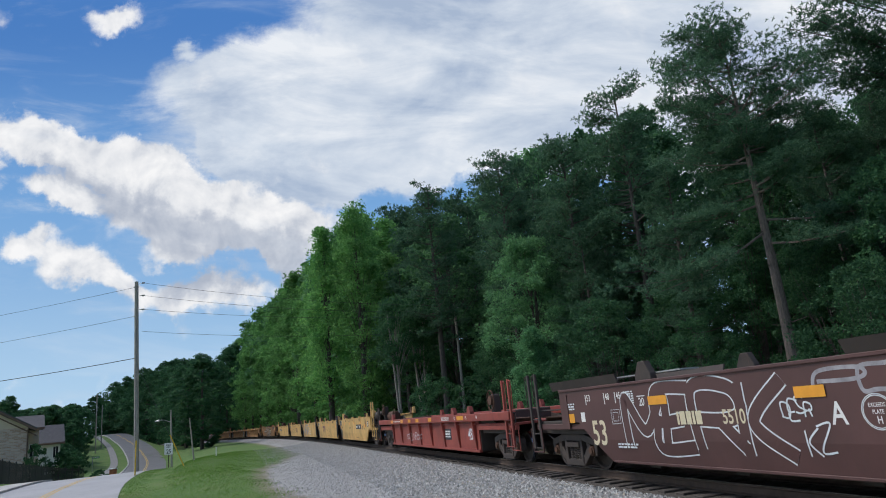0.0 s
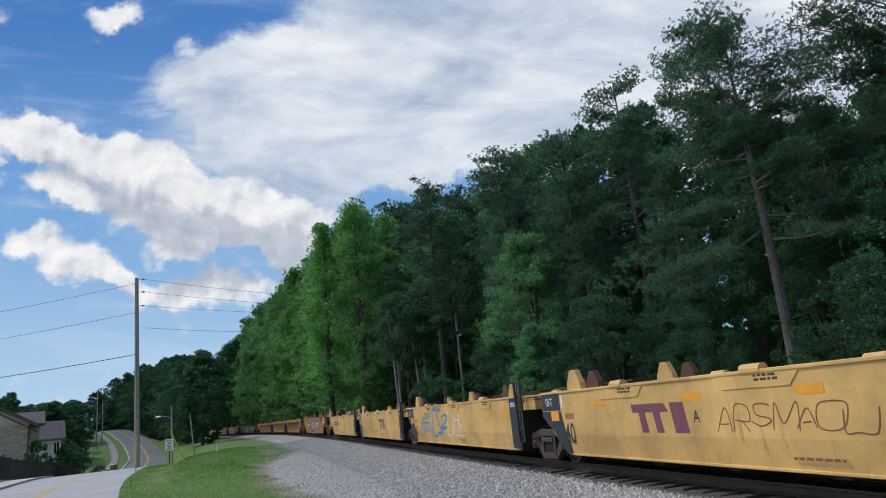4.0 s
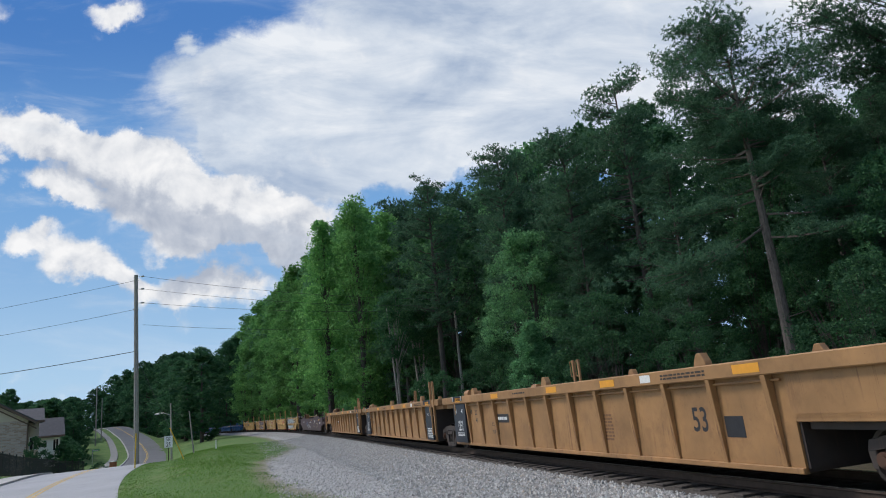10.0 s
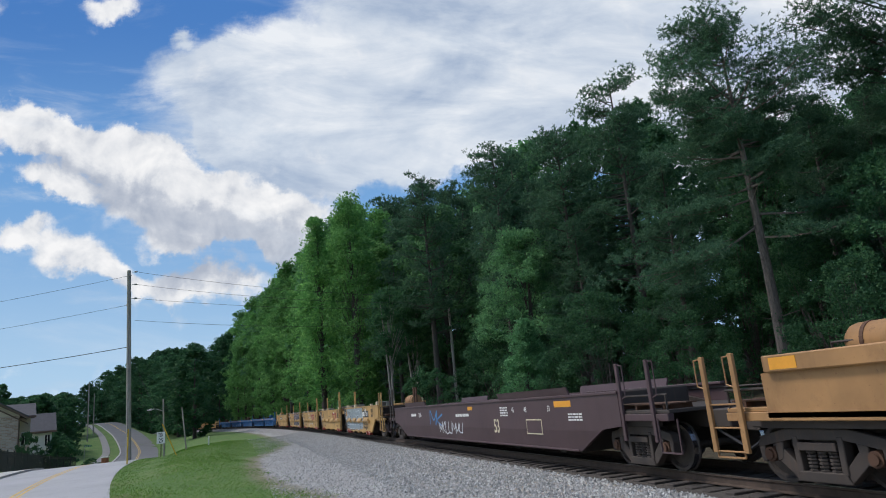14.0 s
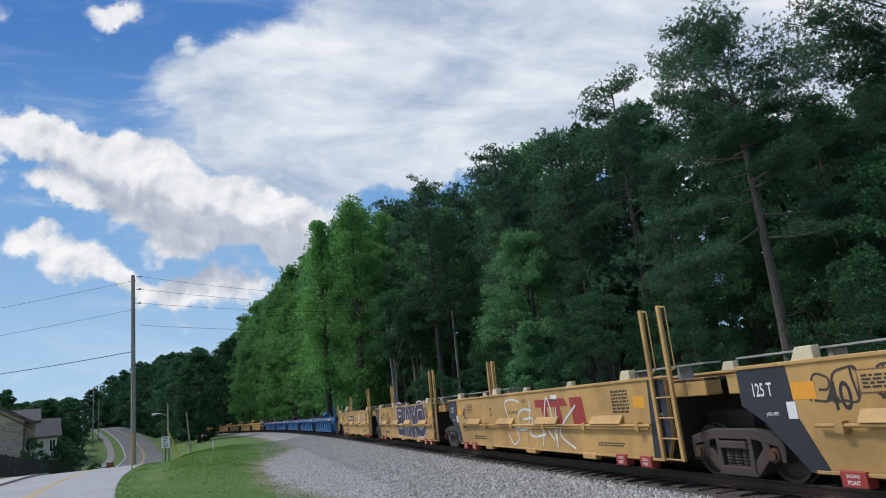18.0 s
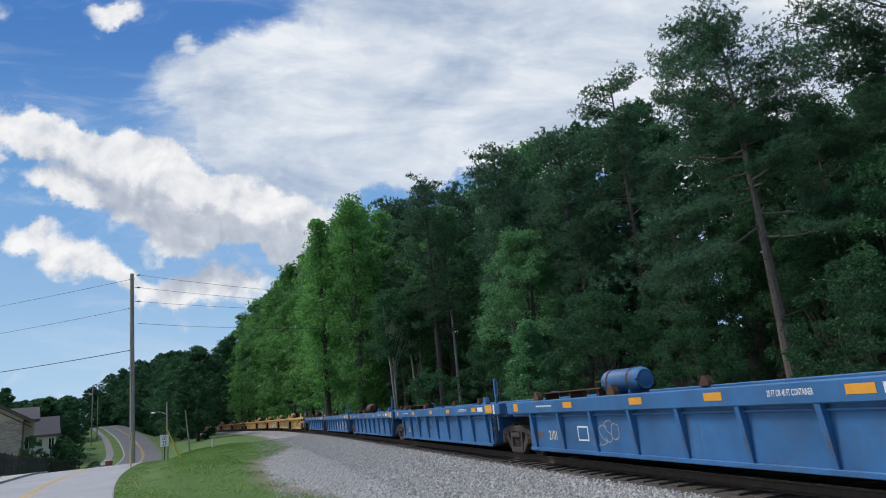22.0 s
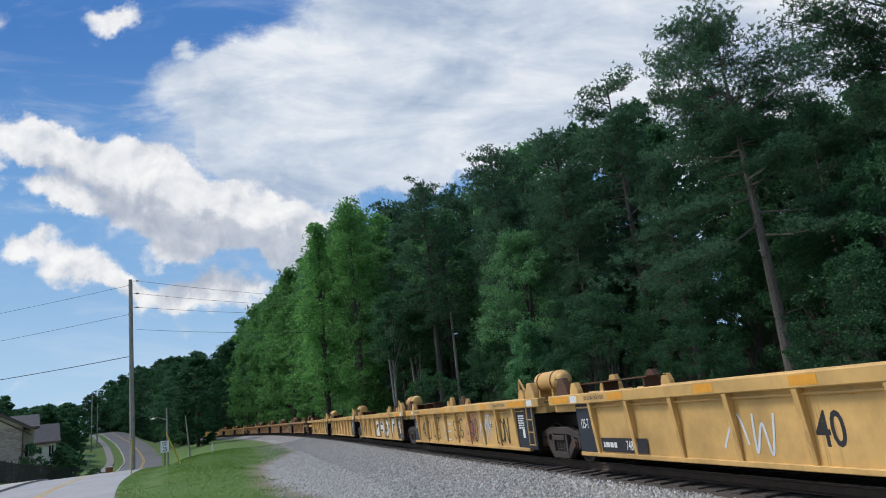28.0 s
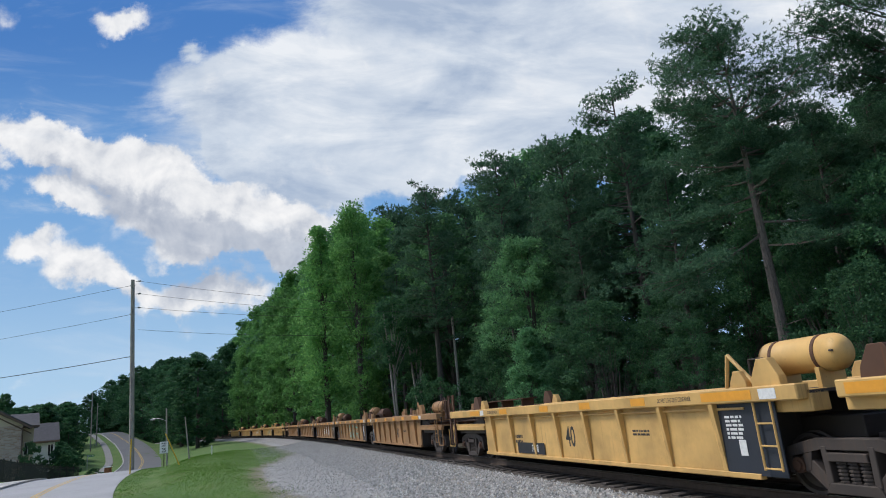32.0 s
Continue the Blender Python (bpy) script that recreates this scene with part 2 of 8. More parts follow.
    sheet = puffs([(560, 180, 379.5, 150, 10, 1.6), (800, 90, 483, 212.5, 14, 2.2), (1050, 130, 483, 187.5, 12, 2.2), (420, 110, 172.5, 87.5, 20, 1),
                   (620, 290, 230, 75, 8, 1.2), (760, 265, 230, 62.5, 14, 1.3), (1250, 120, 575, 275, 0, 2), (1700, 200, 690, 375, 0, 2),
                   (900, -150, 805, 187.5, 0, 1.8), (340, 60, 29.9, 27.5, -40, 0.9), (385, 245, 69, 50, 10, 0.9), (470, 290, 170, 60, -8, 1.1)])
    rough = cloud_noise(12.0, 10, 0.55, distort=0.25)
    rough_lee = cloud_noise(12.0, 5, 0.55, shift=(0.010, -0.014, 0), distort=0.25)
    rough_mid = cloud_noise(12.0, 5, 0.55, distort=0.25)
    streak = cloud_noise(7.0, 9, 0.62, (0.6, 1.9, 1), radians(-14), distort=0.6)
    streak_lee = cloud_noise(7.0, 7, 0.6, (0.6, 1.9, 1), radians(-14), (0.0, -0.03, 0), 0.6)
    soft = cloud_noise(4.5, 7, 0.55, (0.9, 1.7, 1), radians(-14), (0.4, 0.13, 0), 0.4)

    def smooth(value, lo, hi):
        n = nt.nodes.new("ShaderNodeMapRange")
        n.interpolation_type = "SMOOTHSTEP"
        link(value, n.inputs[0])
        n.inputs[1].default_value, n.inputs[2].default_value = lo, hi
        return n.outputs[0]

    heap_d = smooth(math_node("MULTIPLY_ADD", math_node("SUBTRACT", rough.outputs[0], 0.5), 2.2, heap), 0.16, 0.85)
    sheet_d = smooth(math_node("MULTIPLY_ADD", math_node("SUBTRACT", streak.outputs[0], 0.5), 1.7, sheet), 0.05, 0.85)
    # shade of the clouds themselves: brighter heads, greyer bellies, folds lit from one side
    fold = math_node("SUBTRACT", rough_mid.outputs[0], rough_lee.outputs[0])
    lit = math_node("MULTIPLY_ADD", fold, 1.9, math_node("MULTIPLY_ADD", smooth(over, 0.2, 1.9), -0.52, 0.73))
    heap_c = ramp(nt, lit, [(0.05, (0.42, 0.47, 0.57)), (0.35, (0.55, 0.59, 0.67)), (0.62, (0.76, 0.78, 0.82)), (0.95, (0.93, 0.93, 0.94))])
    bands = math_node("MULTIPLY_ADD", math_node("SUBTRACT", streak.outputs[0], streak_lee.outputs[0]), 0.55, soft.outputs[0])
    sheet_c = ramp(nt, bands, [(0.30, (0.40, 0.49, 0.64)), (0.50, (0.62, 0.69, 0.79)), (0.70, (0.86, 0.89, 0.93))])
    haze = smooth(v, -0.32, 0.12)
    clear = mix(nt, haze, (0.46, 0.66, 0.85), (0.18, 0.38, 0.70))
    clear = mix(nt, smooth(v, 0.05, 0.38), clear, (0.072, 0.21, 0.54))
    col = mix(nt, math_node("MULTIPLY", sheet_d, 0.96), clear, sheet_c)
    col = mix(nt, heap_d, col, heap_c)
    wisps = cloud_noise(5.0, 8, 0.6, (0.5, 2.6, 1), radians(-8), (2, 1, 0), 0.5)
    col = mix(nt, math_node("MULTIPLY", smooth(wisps.outputs[0], 0.52, 0.8), 0.35), col, (0.70, 0.78, 0.88))
    em = nt.nodes.new("ShaderNodeEmission")
    link(col, em.inputs[0])
    em.inputs[1].default_value = 1.0
    out = nt.nodes.new("ShaderNodeOutputMaterial")
    link(em.outputs[0], out.inputs[0])
    # shell in its own space: -z is its middle, x to the right, y up
    nu, nv, rad = 40, 28, 2400.0
    a = np.linspace(radians(-58), radians(58), nu)
    b = np.linspace(radians(-24), radians(46), nv)
    A, B = np.meshgrid(a, b)
    verts = np.stack([rad * np.sin(A) * np.cos(B), rad * np.sin(B), -rad * np.cos(A) * np.cos(B)], -1).reshape(-1, 3)
    i = np.arange(nu * nv).reshape(nv, nu)
    faces = np.stack([i[:-1, :-1], i[:-1, 1:], i[1:, 1:], i[1:, :-1]], -1).reshape(-1, 4)
    ob = new("sky_backdrop", raw_mesh("sky_backdrop", verts, faces, m))
    return tagged(ob, "bright summer sky with white and grey clouds", "sky", kind="structure")


SKY_SHELL = sky_shell()


# ---- ground ----
def smoothstep(a, b, x):
    t = np.clip((np.asarray(x, float) - a) / (b - a), 0, 1)
    return t * t * (3 - 2 * t)


ROAD_LINE = [(42, -93), (12.4, -36), (-4.4, 0.5), (-12.0, 15.5), (-19.5, 30.0), (-24.6, 41.3), (-28.4, 51.6), (-32.2, 62), (-40, 80), (-48.8, 100),
             (-60, 125), (-69.3, 145), (-86, 175), (-103.8, 205), (-127, 240), (-155, 275), (-190, 310)]
ROAD_Z = [-0.6, -0.55, -0.52, -0.5, -0.48, -0.45, -0.5, -1.3, -2.4, -3.1, -3.2, -2.4, 0.0, 2.1, 5.0, 5.4, 4.5]


def smooth_line(points, heights, step=1.0):
    p = np.array(points, float)
    d = np.concatenate([[0], np.cumsum(np.hypot(*np.diff(p, axis=0).T))])
    # Catmull-Rom through the points
    out = []
    q = np.column_stack([p, heights])
    for i in range(len(q) - 1):
        p0, p1, p2, p3 = q[max(i - 1, 0)], q[i], q[i + 1], q[min(i + 2, len(q) - 1)]
        n = max(2, int((d[i + 1] - d[i]) / step))
        for k in range(n):
            t = k / n
            out.append(0.5 * ((2 * p1) + (p2 - p0) * t + (2 * p0 - 5 * p1 + 4 * p2 - p3) * t * t + (3 * p1 - p0 - 3 * p2 + p3) * t ** 3))
    out.append(q[-1])
    return np.array(out)


ROAD = smooth_line(ROAD_LINE, ROAD_Z)
NEAR_TRACK = (TS > -300) & (TS < 420)
LX, LY, LA, LS = TX[NEAR_TRACK][::8], TY[NEAR_TRACK][::8], TA[NEAR_TRACK][::8], TS[NEAR_TRACK][::8]


def beside(x, y):
    """Signed metres from the track (plus: the camera's side) and metres along it."""
    x, y = np.asarray(x, float), np.asarray(y, float)
    d = (x[..., None] - LX) ** 2 + (y[..., None] - LY) ** 2
    i = np.argmin(d, -1)
    side = -(x - LX[i]) * np.cos(LA[i]) + (y - LY[i]) * np.sin(LA[i])
    return np.sign(side) * np.sqrt(np.take_along_axis(d, i[..., None], -1)[..., 0]), LS[i]


def to_road(x, y):
    x, y = np.asarray(x, float), np.asarray(y, float)
    d = (x[..., None] - ROAD[:, 0]) ** 2 + (y[..., None] - ROAD[:, 1]) ** 2
    i = np.argmin(d, -1)
    return np.sqrt(np.take_along_axis(d, i[..., None], -1)[..., 0]), ROAD[i, 2]


def ripple(x, y, scale, seed=0.0):
    return (np.sin(x * scale + 1.7 * np.sin(y * scale * 0.73 + seed)) + np.sin(y * scale * 1.31 + 1.3 * np.sin(x * scale * 0.57 + seed * 2))) / 2


def ground_z(x, y):
    off, s = beside(x, y)
    rd, rz = to_road(x, y)
    base = -0.55 + 0.05 * ripple(x, y, 0.21)
    # a low grass bank between the road and the gravel
    bank = 0.32 * smoothstep(7.5, 11, off) * smoothstep(4.4, 7.5, rd) * smoothstep(24, 34, y) * (1 - smoothstep(60, 90, y))
    left = smoothstep(9, 26, off) * smoothstep(30, 4, rd)
    z = base * (1 - left) + (rz - 0.08) * left + bank
    z = np.where(rd < 6.0, rz - 0.03 + (z - rz + 0.03) * smoothstep(4.2, 6.0, rd), z)
    far_left = smoothstep(9, 40, off) * smoothstep(10, 40, rd) * smoothstep(50, 120, y)
    z = z + 2.6 * far_left
    # the wooded side climbs gently
    z = z + np.where(off < -6, np.minimum((-off - 6) * 0.16, 6.0), 0)
    return z


def gravel_edge(s):
    return 6.1 + 2.0 * smoothstep(18, 34, s) - 2.9 * smoothstep(42, 62, s)


def make_ground():
    def axis(lo, hi, step, far):
        mid = np.arange(lo, hi + step / 2, step)
        grow = np.geomspace(step * 2, far, 26)
        return np.concatenate([lo - grow[::-1], mid, hi + grow])
    xs, ys = axis(-66, 40, 0.9, 3500), axis(-10, 130, 0.9, 3500)
    xs = np.sort(np.concatenate([xs[(xs < -160) | (xs > -67)], np.arange(-160, -66.5, 1.8)]))
    ys = np.sort(np.concatenate([ys[(ys < 131) | (ys > 290)], np.arange(132, 290, 2.0)]))
    X, Y = np.meshgrid(xs, ys)
    Z = ground_z(X, Y)
    verts = np.stack([X, Y, Z], -1).reshape(-1, 3)
    i = np.arange(X.size).reshape(X.shape)
    faces = np.stack([i[:-1, :-1], i[:-1, 1:], i[1:, 1:], i[1:, :-1]], -1).reshape(-1, 4)
    m, nt, b = nodes_of("grass_gravel_and_leaf_litter")
    at1 = nt.nodes.new("ShaderNodeAttribute")
    at1.attribute_name = "gravel"
    at2 = nt.nodes.new("ShaderNodeAttribute")
    at2.attribute_name = "litter"
    big, mid_n, fine = noise_node(nt, 0.35, 6, 0.6), noise_node(nt, 2.2, 6, 0.65), noise_node(nt, 26.0, 4, 0.7)
    tuft = noise_node(nt, 9.0, 5, 0.7)
    grass = ramp(nt, big.outputs[0], [(0.30, (0.045, 0.115, 0.018)), (0.47, (0.075, 0.165, 0.026)), (0.60, (0.12, 0.18, 0.045)), (0.74, (0.20, 0.17, 0.09))])
    grass = mix(nt, 0.4, grass, ramp(nt, tuft.outputs[0], [(0.3, (0.055, 0.105, 0.02)), (0.7, (0.14, 0.21, 0.05))]))
    cell = add(nt, "ShaderNodeTexVoronoi", Scale=24.0)
    place = nt.nodes.new("ShaderNodeTexCoord")
    nt.links.new(place.outputs["Object"], cell.inputs["Vector"])
    grit = nt.nodes.new("ShaderNodeSeparateColor")
    nt.links.new(cell.outputs["Color"], grit.inputs[0])
    stone = ramp(nt, grit.outputs[0], [(0.0, (0.17, 0.17, 0.163)), (0.5, (0.33, 0.33, 0.32)), (1.0, (0.54, 0.54, 0.52))])
    dirt = ramp(nt, mid_n.outputs[0], [(0.3, (0.215, 0.208, 0.195)), (0.7, (0.335, 0.328, 0.315))])
    stone = mix(nt, ramp(nt, big.outputs[0], [(0.38, (0.1,) * 3), (0.62, (0.62,) * 3)]), stone, dirt)

    def broken(attr, spread):
        n = nt.nodes.new("ShaderNodeMath")
        n.operation = "MULTIPLY_ADD"
        nt.links.new(mid_n.outputs[0], n.inputs[0])
        n.inputs[1].default_value = spread
        nt.links.new(attr.outputs["Fac"], n.inputs[2])
        return ramp(nt, n.outputs[0], [(0.42 + spread / 2, (0, 0, 0)), (0.58 + spread / 2, (1, 1, 1))])
    col = mix(nt, broken(at1, 0.55), grass, stone)
    band = nt.nodes.new("ShaderNodeMath")
    band.operation = "MULTIPLY_ADD"
    nt.links.new(tuft.outputs[0], band.inputs[0])
    band.inputs[1].default_value = 0.8
    nt.links.new(at1.outputs["Fac"], band.inputs[2])
    col = mix(nt, ramp(nt, band.outputs[0], [(0.62, (0, 0, 0)), (0.8, (0.75,) * 3), (1.05, (0.55,) * 3), (1.3, (0, 0, 0))]), col,
              ramp(nt, fine.outputs[0], [(0.3, (0.13, 0.105, 0.07)), (0.7, (0.27, 0.23, 0.17))]))
    col = mix(nt, broken(at2, 0.3), col, ramp(nt, mid_n.outputs[0], [(0.3, (0.035, 0.026, 0.016)), (0.7, (0.075, 0.062, 0.03))]))
    nt.links.new(col, b.inputs["Base Color"])
    b.inputs["Roughness"].default_value = 0.95
    bump(nt, b, fine.outputs[0], 0.6, 0.03)
    me = raw_mesh("ground", verts, faces, m)
    off, s = beside(X, Y)
    g = smoothstep(2.2, -1.8, off - gravel_edge(s)) * (off > 0) * smoothstep(-30, -20, -np.abs(s) * 0) 
    g = np.where((off <= 0) & (off > -2.0), 1.0, g)
    l = (off < -2.0) * 1.0
    for name, vals in (("gravel", g), ("litter", l)):
        me.attributes.new(name, "FLOAT", "POINT").data.foreach_set("value", vals.astype(np.float32).ravel())
    me.polygons.foreach_set("use_smooth", np.ones(len(me.polygons), dtype=bool))
    return tagged(new("ground", me), "grass verge and pale gravel shoulder beside the railway", "ground", kind="structure")


make_ground()


def ribbon(name, line, lo, hi, lift, material, thick=0.0, n=1):
    """A band beside a line of (x, y, z): from lo to hi metres to its right."""
    p = line[:, :2]
    d = np.gradient(p, axis=0)
    d /= np.linalg.norm(d, axis=1)[:, None]
    r = np.column_stack([d[:, 1], -d[:, 0]])
    cols = [np.column_stack([p + r * w, line[:, 2] + lift]) for w in np.linspace(lo, hi, n + 1)]
    if thick:
        cols = [cols[0] - (0, 0, thick)] + cols + [cols[-1] - (0, 0, thick)]
    verts = np.stack(cols, 1).reshape(-1, 3)
    k = len(cols)
    i = np.arange(len(verts)).reshape(-1, k)
    faces = np.stack([i[:-1, :-1], i[:-1, 1:], i[1:, 1:], i[1:, :-1]], -1).reshape(-1, 4)
    return raw_mesh(name, verts, faces, material)


def make_road():
    def asphalt(name, lo, hi):
        m, nt, b = nodes_of(name)
        a1, a2, a3 = noise_node(nt, 0.25, 5), noise_node(nt, 40.0, 4, 0.75), noise_node(nt, 1.6, 6, 0.65)
        c = ramp(nt, a1.outputs[0], [(0.3, (lo, lo, lo * 1.03)), (0.7, (hi, hi, hi * 1.03))])
        c = mix(nt, 0.35, c, ramp(nt, a2.outputs[0], [(0.3, (lo * 0.65,) * 3), (0.7, (hi * 1.2,) * 3)]))
        c = mix(nt, ramp(nt, a3.outputs[0], [(0.55, (0, 0, 0)), (0.75, (0.35,) * 3)]), c, (lo * 0.6,) * 3)
        nt.links.new(c, b.inputs["Base Color"])
        b.inputs["Roughness"].default_value = 0.7
        bump(nt, b, a2.outputs[0], 0.25, 0.01)
        return m
    k = int(np.argmax(ROAD[:, 1] > 60))
    tagged(new("road", ribbon("road", ROAD[:k + 1], -3.5, 3.5, 0.0, asphalt("aged_pale_asphalt", 0.30, 0.40), 0.25, 6)), "pale grey asphalt road bending past the railway", "road", kind="structure")
    tagged(new("road", ribbon("road", ROAD[k:], -3.5, 3.5, 0.0, asphalt("darker_asphalt", 0.115, 0.16), 0.25, 6)), "dark grey asphalt road climbing over a rise", "road", kind="structure")
    lines = plain("worn_yellow_road_paint", (0.55, 0.36, 0.07), 0.7, scale=3.0, vary=0.3, bump_by=0)
    for w in (-0.19, 0.07):
        tagged(new("road_marking", ribbon("road_marking", ROAD, w, w + 0.12, 0.006, lines)), "worn yellow centre line painted on the road", "road marking",
               "centre lines", "structure")
    conc = plain("pale_concrete", (0.42, 0.41, 0.39), 0.85, scale=2.0, vary=0.2, bump_by=0.2)
    near, far = ROAD[ROAD[:, 1] < 54], ROAD[(ROAD[:, 1] > 112) & (ROAD[:, 1] < 262)]
    for line in (near, far):
        tagged(new("kerb", ribbon("kerb", line, -3.75, -3.5, 0.13, conc, 0.4)), "pale concrete kerb along the road", "kerb", "kerbs", "structure")
    tagged(new("pavement", ribbon("pavement", near, -5.4, -3.75, 0.11, conc, 0.4, 3)), "pale concrete pavement beside the kerb", "pavement", kind="structure")
    tagged(new("pavement", ribbon("pavement", far, -7.0, -5.6, 0.15, plain("grey_concrete", (0.24, 0.235, 0.225), 0.85, scale=2.0, vary=0.2, bump_by=0.2), 0.5, 3)), "grey concrete pavement climbing beside a grass strip", "pavement", kind="structure")


make_road()


# ---- the railway ----
def sweep(name, ring, s0, s1, step, material, closed=True):
    """A ring of (off, z) carried along the track."""
    ss = np.arange(s0, s1 + step / 2, step)
    x, y, a = np.interp(ss, TS, TX), np.interp(ss, TS, TY), np.interp(ss, TS, TA)
    verts = np.stack([np.stack([x - np.cos(a) * o, y + np.sin(a) * o, np.full_like(x, z)], -1) for o, z in ring], 1).reshape(-1, 3)
    k = len(ring)
    i = np.arange(len(verts)).reshape(-1, k)
    j = np.roll(i, -1, axis=1)
    if not closed:
        i, j = i[:, :-1], j[:, :-1]
    faces = np.stack([i[:-1], j[:-1], j[1:], i[1:]], -1).reshape(-1, 4)
    return raw_mesh(name, verts, faces, material)


def make_track():
    m, nt, b = nodes_of("grey_ballast")
    v1, n1 = add(nt, "ShaderNodeTexVoronoi", Scale=16.0), noise_node(nt, 0.7, 5)
    co = nt.nodes.new("ShaderNodeTexCoord")
    nt.links.new(co.outputs["Object"], v1.inputs["Vector"])
    sepc = nt.nodes.new("ShaderNodeSeparateColor")
    nt.links.new(v1.outputs["Color"], sepc.inputs[0])
    c = ramp(nt, sepc.outputs[0], [(0.0, (0.19, 0.185, 0.178)), (0.5, (0.30, 0.296, 0.287)), (1.0, (0.42, 0.415, 0.405))])
    c = mix(nt, ramp(nt, n1.outputs[0], [(0.4, (0, 0, 0)), (0.75, (0.5,) * 3)]), c, (0.20, 0.17, 0.14))
    nt.links.new(c, b.inputs["Base Color"])
    b.inputs["Roughness"].default_value = 0.9
    bump(nt, b, v1.outputs["Distance"], 0.9, 0.05)
    bed = tagged(new("ballast_bed", sweep("ballast_bed", [(4.6, -0.62), (3.4, -0.44), (1.75, -0.235), (-1.75, -0.235), (-2.3, -0.62)], -520, 690, 1.0, m, False)),
                 "grey crushed-stone ballast bed under the track", "ballast", kind="structure")
    dark, nt, b = nodes_of("dark_brown_ballast")
    n2 = noise_node(nt, 9.0, 6, 0.7)
    nt.links.new(ramp(nt, n2.outputs[0], [(0.3, (0.035, 0.030, 0.026)), (0.7, (0.11, 0.095, 0.08))]), b.inputs["Base Color"])
    b.inputs["Roughness"].default_value = 0.95
    bump(nt, b, n2.outputs[0], 0.8, 0.04)
    part("oily_strip", sweep("oily_strip", [(1.62, -0.226), (-1.62, -0.226)], -520, 690, 1.0, dark, False), None, bed, "dark brown ballast between the ties")
    rails = thing("railway_track", "rusty steel rails spiked to dark wooden ties", "railway track", kind="structure")
    for side in (1, -1):
        c0 = side * 0.7535
        prof = [(-0.07, -0.185), (-0.07, -0.17), (-0.012, -0.15), (-0.012, -0.05), (-0.036, -0.035), (-0.036, -0.004), (0.036, -0.004), (0.036, -0.035), (0.012, -0.05),
                (0.012, -0.15), (0.07, -0.17), (0.07, -0.185)]
        r = part("rail", sweep("rail", [(c0 + o, z) for o, z in prof], -520, 690, 1.0, RAIL), None, rails)
        part("rail_head", sweep("rail_head", [(c0 - 0.026, -0.006), (c0 - 0.026, 0.0), (c0 + 0.026, 0.0), (c0 + 0.026, -0.006)], -520, 690, 1.0, RAILTOP), None, r,
             "polished steel running surface")
    return rails


RAILS = make_track()


def tie_pieces():
    rng = np.random.default_rng(4)
    bm = bmesh.new()
    box(bm, -0.115, 0.115, -1.32, 1.32, -0.36, -0.188)
    tie = mesh_of("tie", bm, TIE, 0.012)
    for i in range(290):
        s = -2 + i * 0.535
        x, y, a = track(s, rng.normal(0, 0.05))
        ob = new("tie", tie)
        ob.parent = RAILS
        ob.matrix_local = pose(x, y, rng.normal(0, 0.008), 0, 0, 90 - math.degrees(a) + rng.normal(0, 0.8))
    bm = bmesh.new()
    for s in np.concatenate([np.arange(-60, -2.4, 0.535), np.arange(-2 + 290 * 0.535, 330, 0.535)]):
        x, y, a = track(s)
        c, n = math.cos(a), math.sin(a)
        ring = [(x + n * u - c * w, y + c * u + n * w) for u, w in ((-0.115, -1.32), (0.115, -1.32), (0.115, 1.32), (-0.115, 1.32))]
        prism(bm, ring, "z", -0.36, -0.188)
    tagged(part("far_ties", bm, TIE, RAILS, "dark wooden ties far along the track"), kind="stuff")


# ---- loose stones and grass ----
def scatter_stones():
    rng = np.random.default_rng(7)
    m, nt, b = nodes_of("loose_ballast_stone")
    isl = nt.nodes.new("ShaderNodeNewGeometry")
    c = ramp(nt, isl.outputs["Random Per Island"], [(0.0, (0.19, 0.19, 0.183)), (0.45, (0.34, 0.34, 0.327)), (0.85, (0.55, 0.55, 0.53)), (1.0, (0.34, 0.29, 0.23))])
    nt.links.new(c, b.inputs["Base Color"])
    b.inputs["Roughness"].default_value = 0.85
    n = 62000
    s = 5 + 80 * rng.random(n) ** 1.7
    off = np.where(rng.random(n) < 0.66, rng.uniform(1.55, 4.7, n), 4.5 + 3.6 * rng.random(n) ** 1.5)
    size = rng.uniform(0.020, 0.046, n) * np.where(off > 4.8, 0.75, 1.0)
    x, y, a = np.interp(s, TS, TX), np.interp(s, TS, TY), np.interp(s, TS, TA)
    x, y = x - np.cos(a) * off, y + np.sin(a) * off
    z = np.where(off < 1.75, -0.235, np.where(off < 3.4, -0.235 - (off - 1.75) * 0.124, np.where(off < 4.6, np.maximum(-0.44 - (off - 3.4) * 0.15, ground_z(x, y)), ground_z(x, y) + 0.002)))
    corners = np.array([(1, 0, -0.3), (0, 1, -0.3), (-1, 0, -0.3), (0, -1, -0.3), (0, 0, 0.8)], float)
    turn = rng.uniform(0, math.tau, n)[:, None]
    v = corners[None] * size[:, None, None] * rng.uniform(0.65, 1.3, (n, 5, 3))
    v[:, 4] += rng.normal(0, 0.4, (n, 3)) * (size[:, None] * (1, 1, 0.3))
    v = np.stack([v[..., 0] * np.cos(turn) - v[..., 1] * np.sin(turn), v[..., 0] * np.sin(turn) + v[..., 1] * np.cos(turn), v[..., 2]], -1)
    v += np.stack([x, y, z + size * 0.3], -1)[:, None]
    f = np.array([(0, 1, 4), (1, 2, 4), (2, 3, 4), (3, 0, 4)])
    faces = (f[None] + 5 * np.arange(n)[:, None, None]).reshape(-1, 3)
    tagged(new("ballast_stones", raw_mesh("ballast_stones", v.reshape(-1, 3), faces, m)), "loose grey crushed stones on the ballast shoulder", "ballast", kind="stuff")


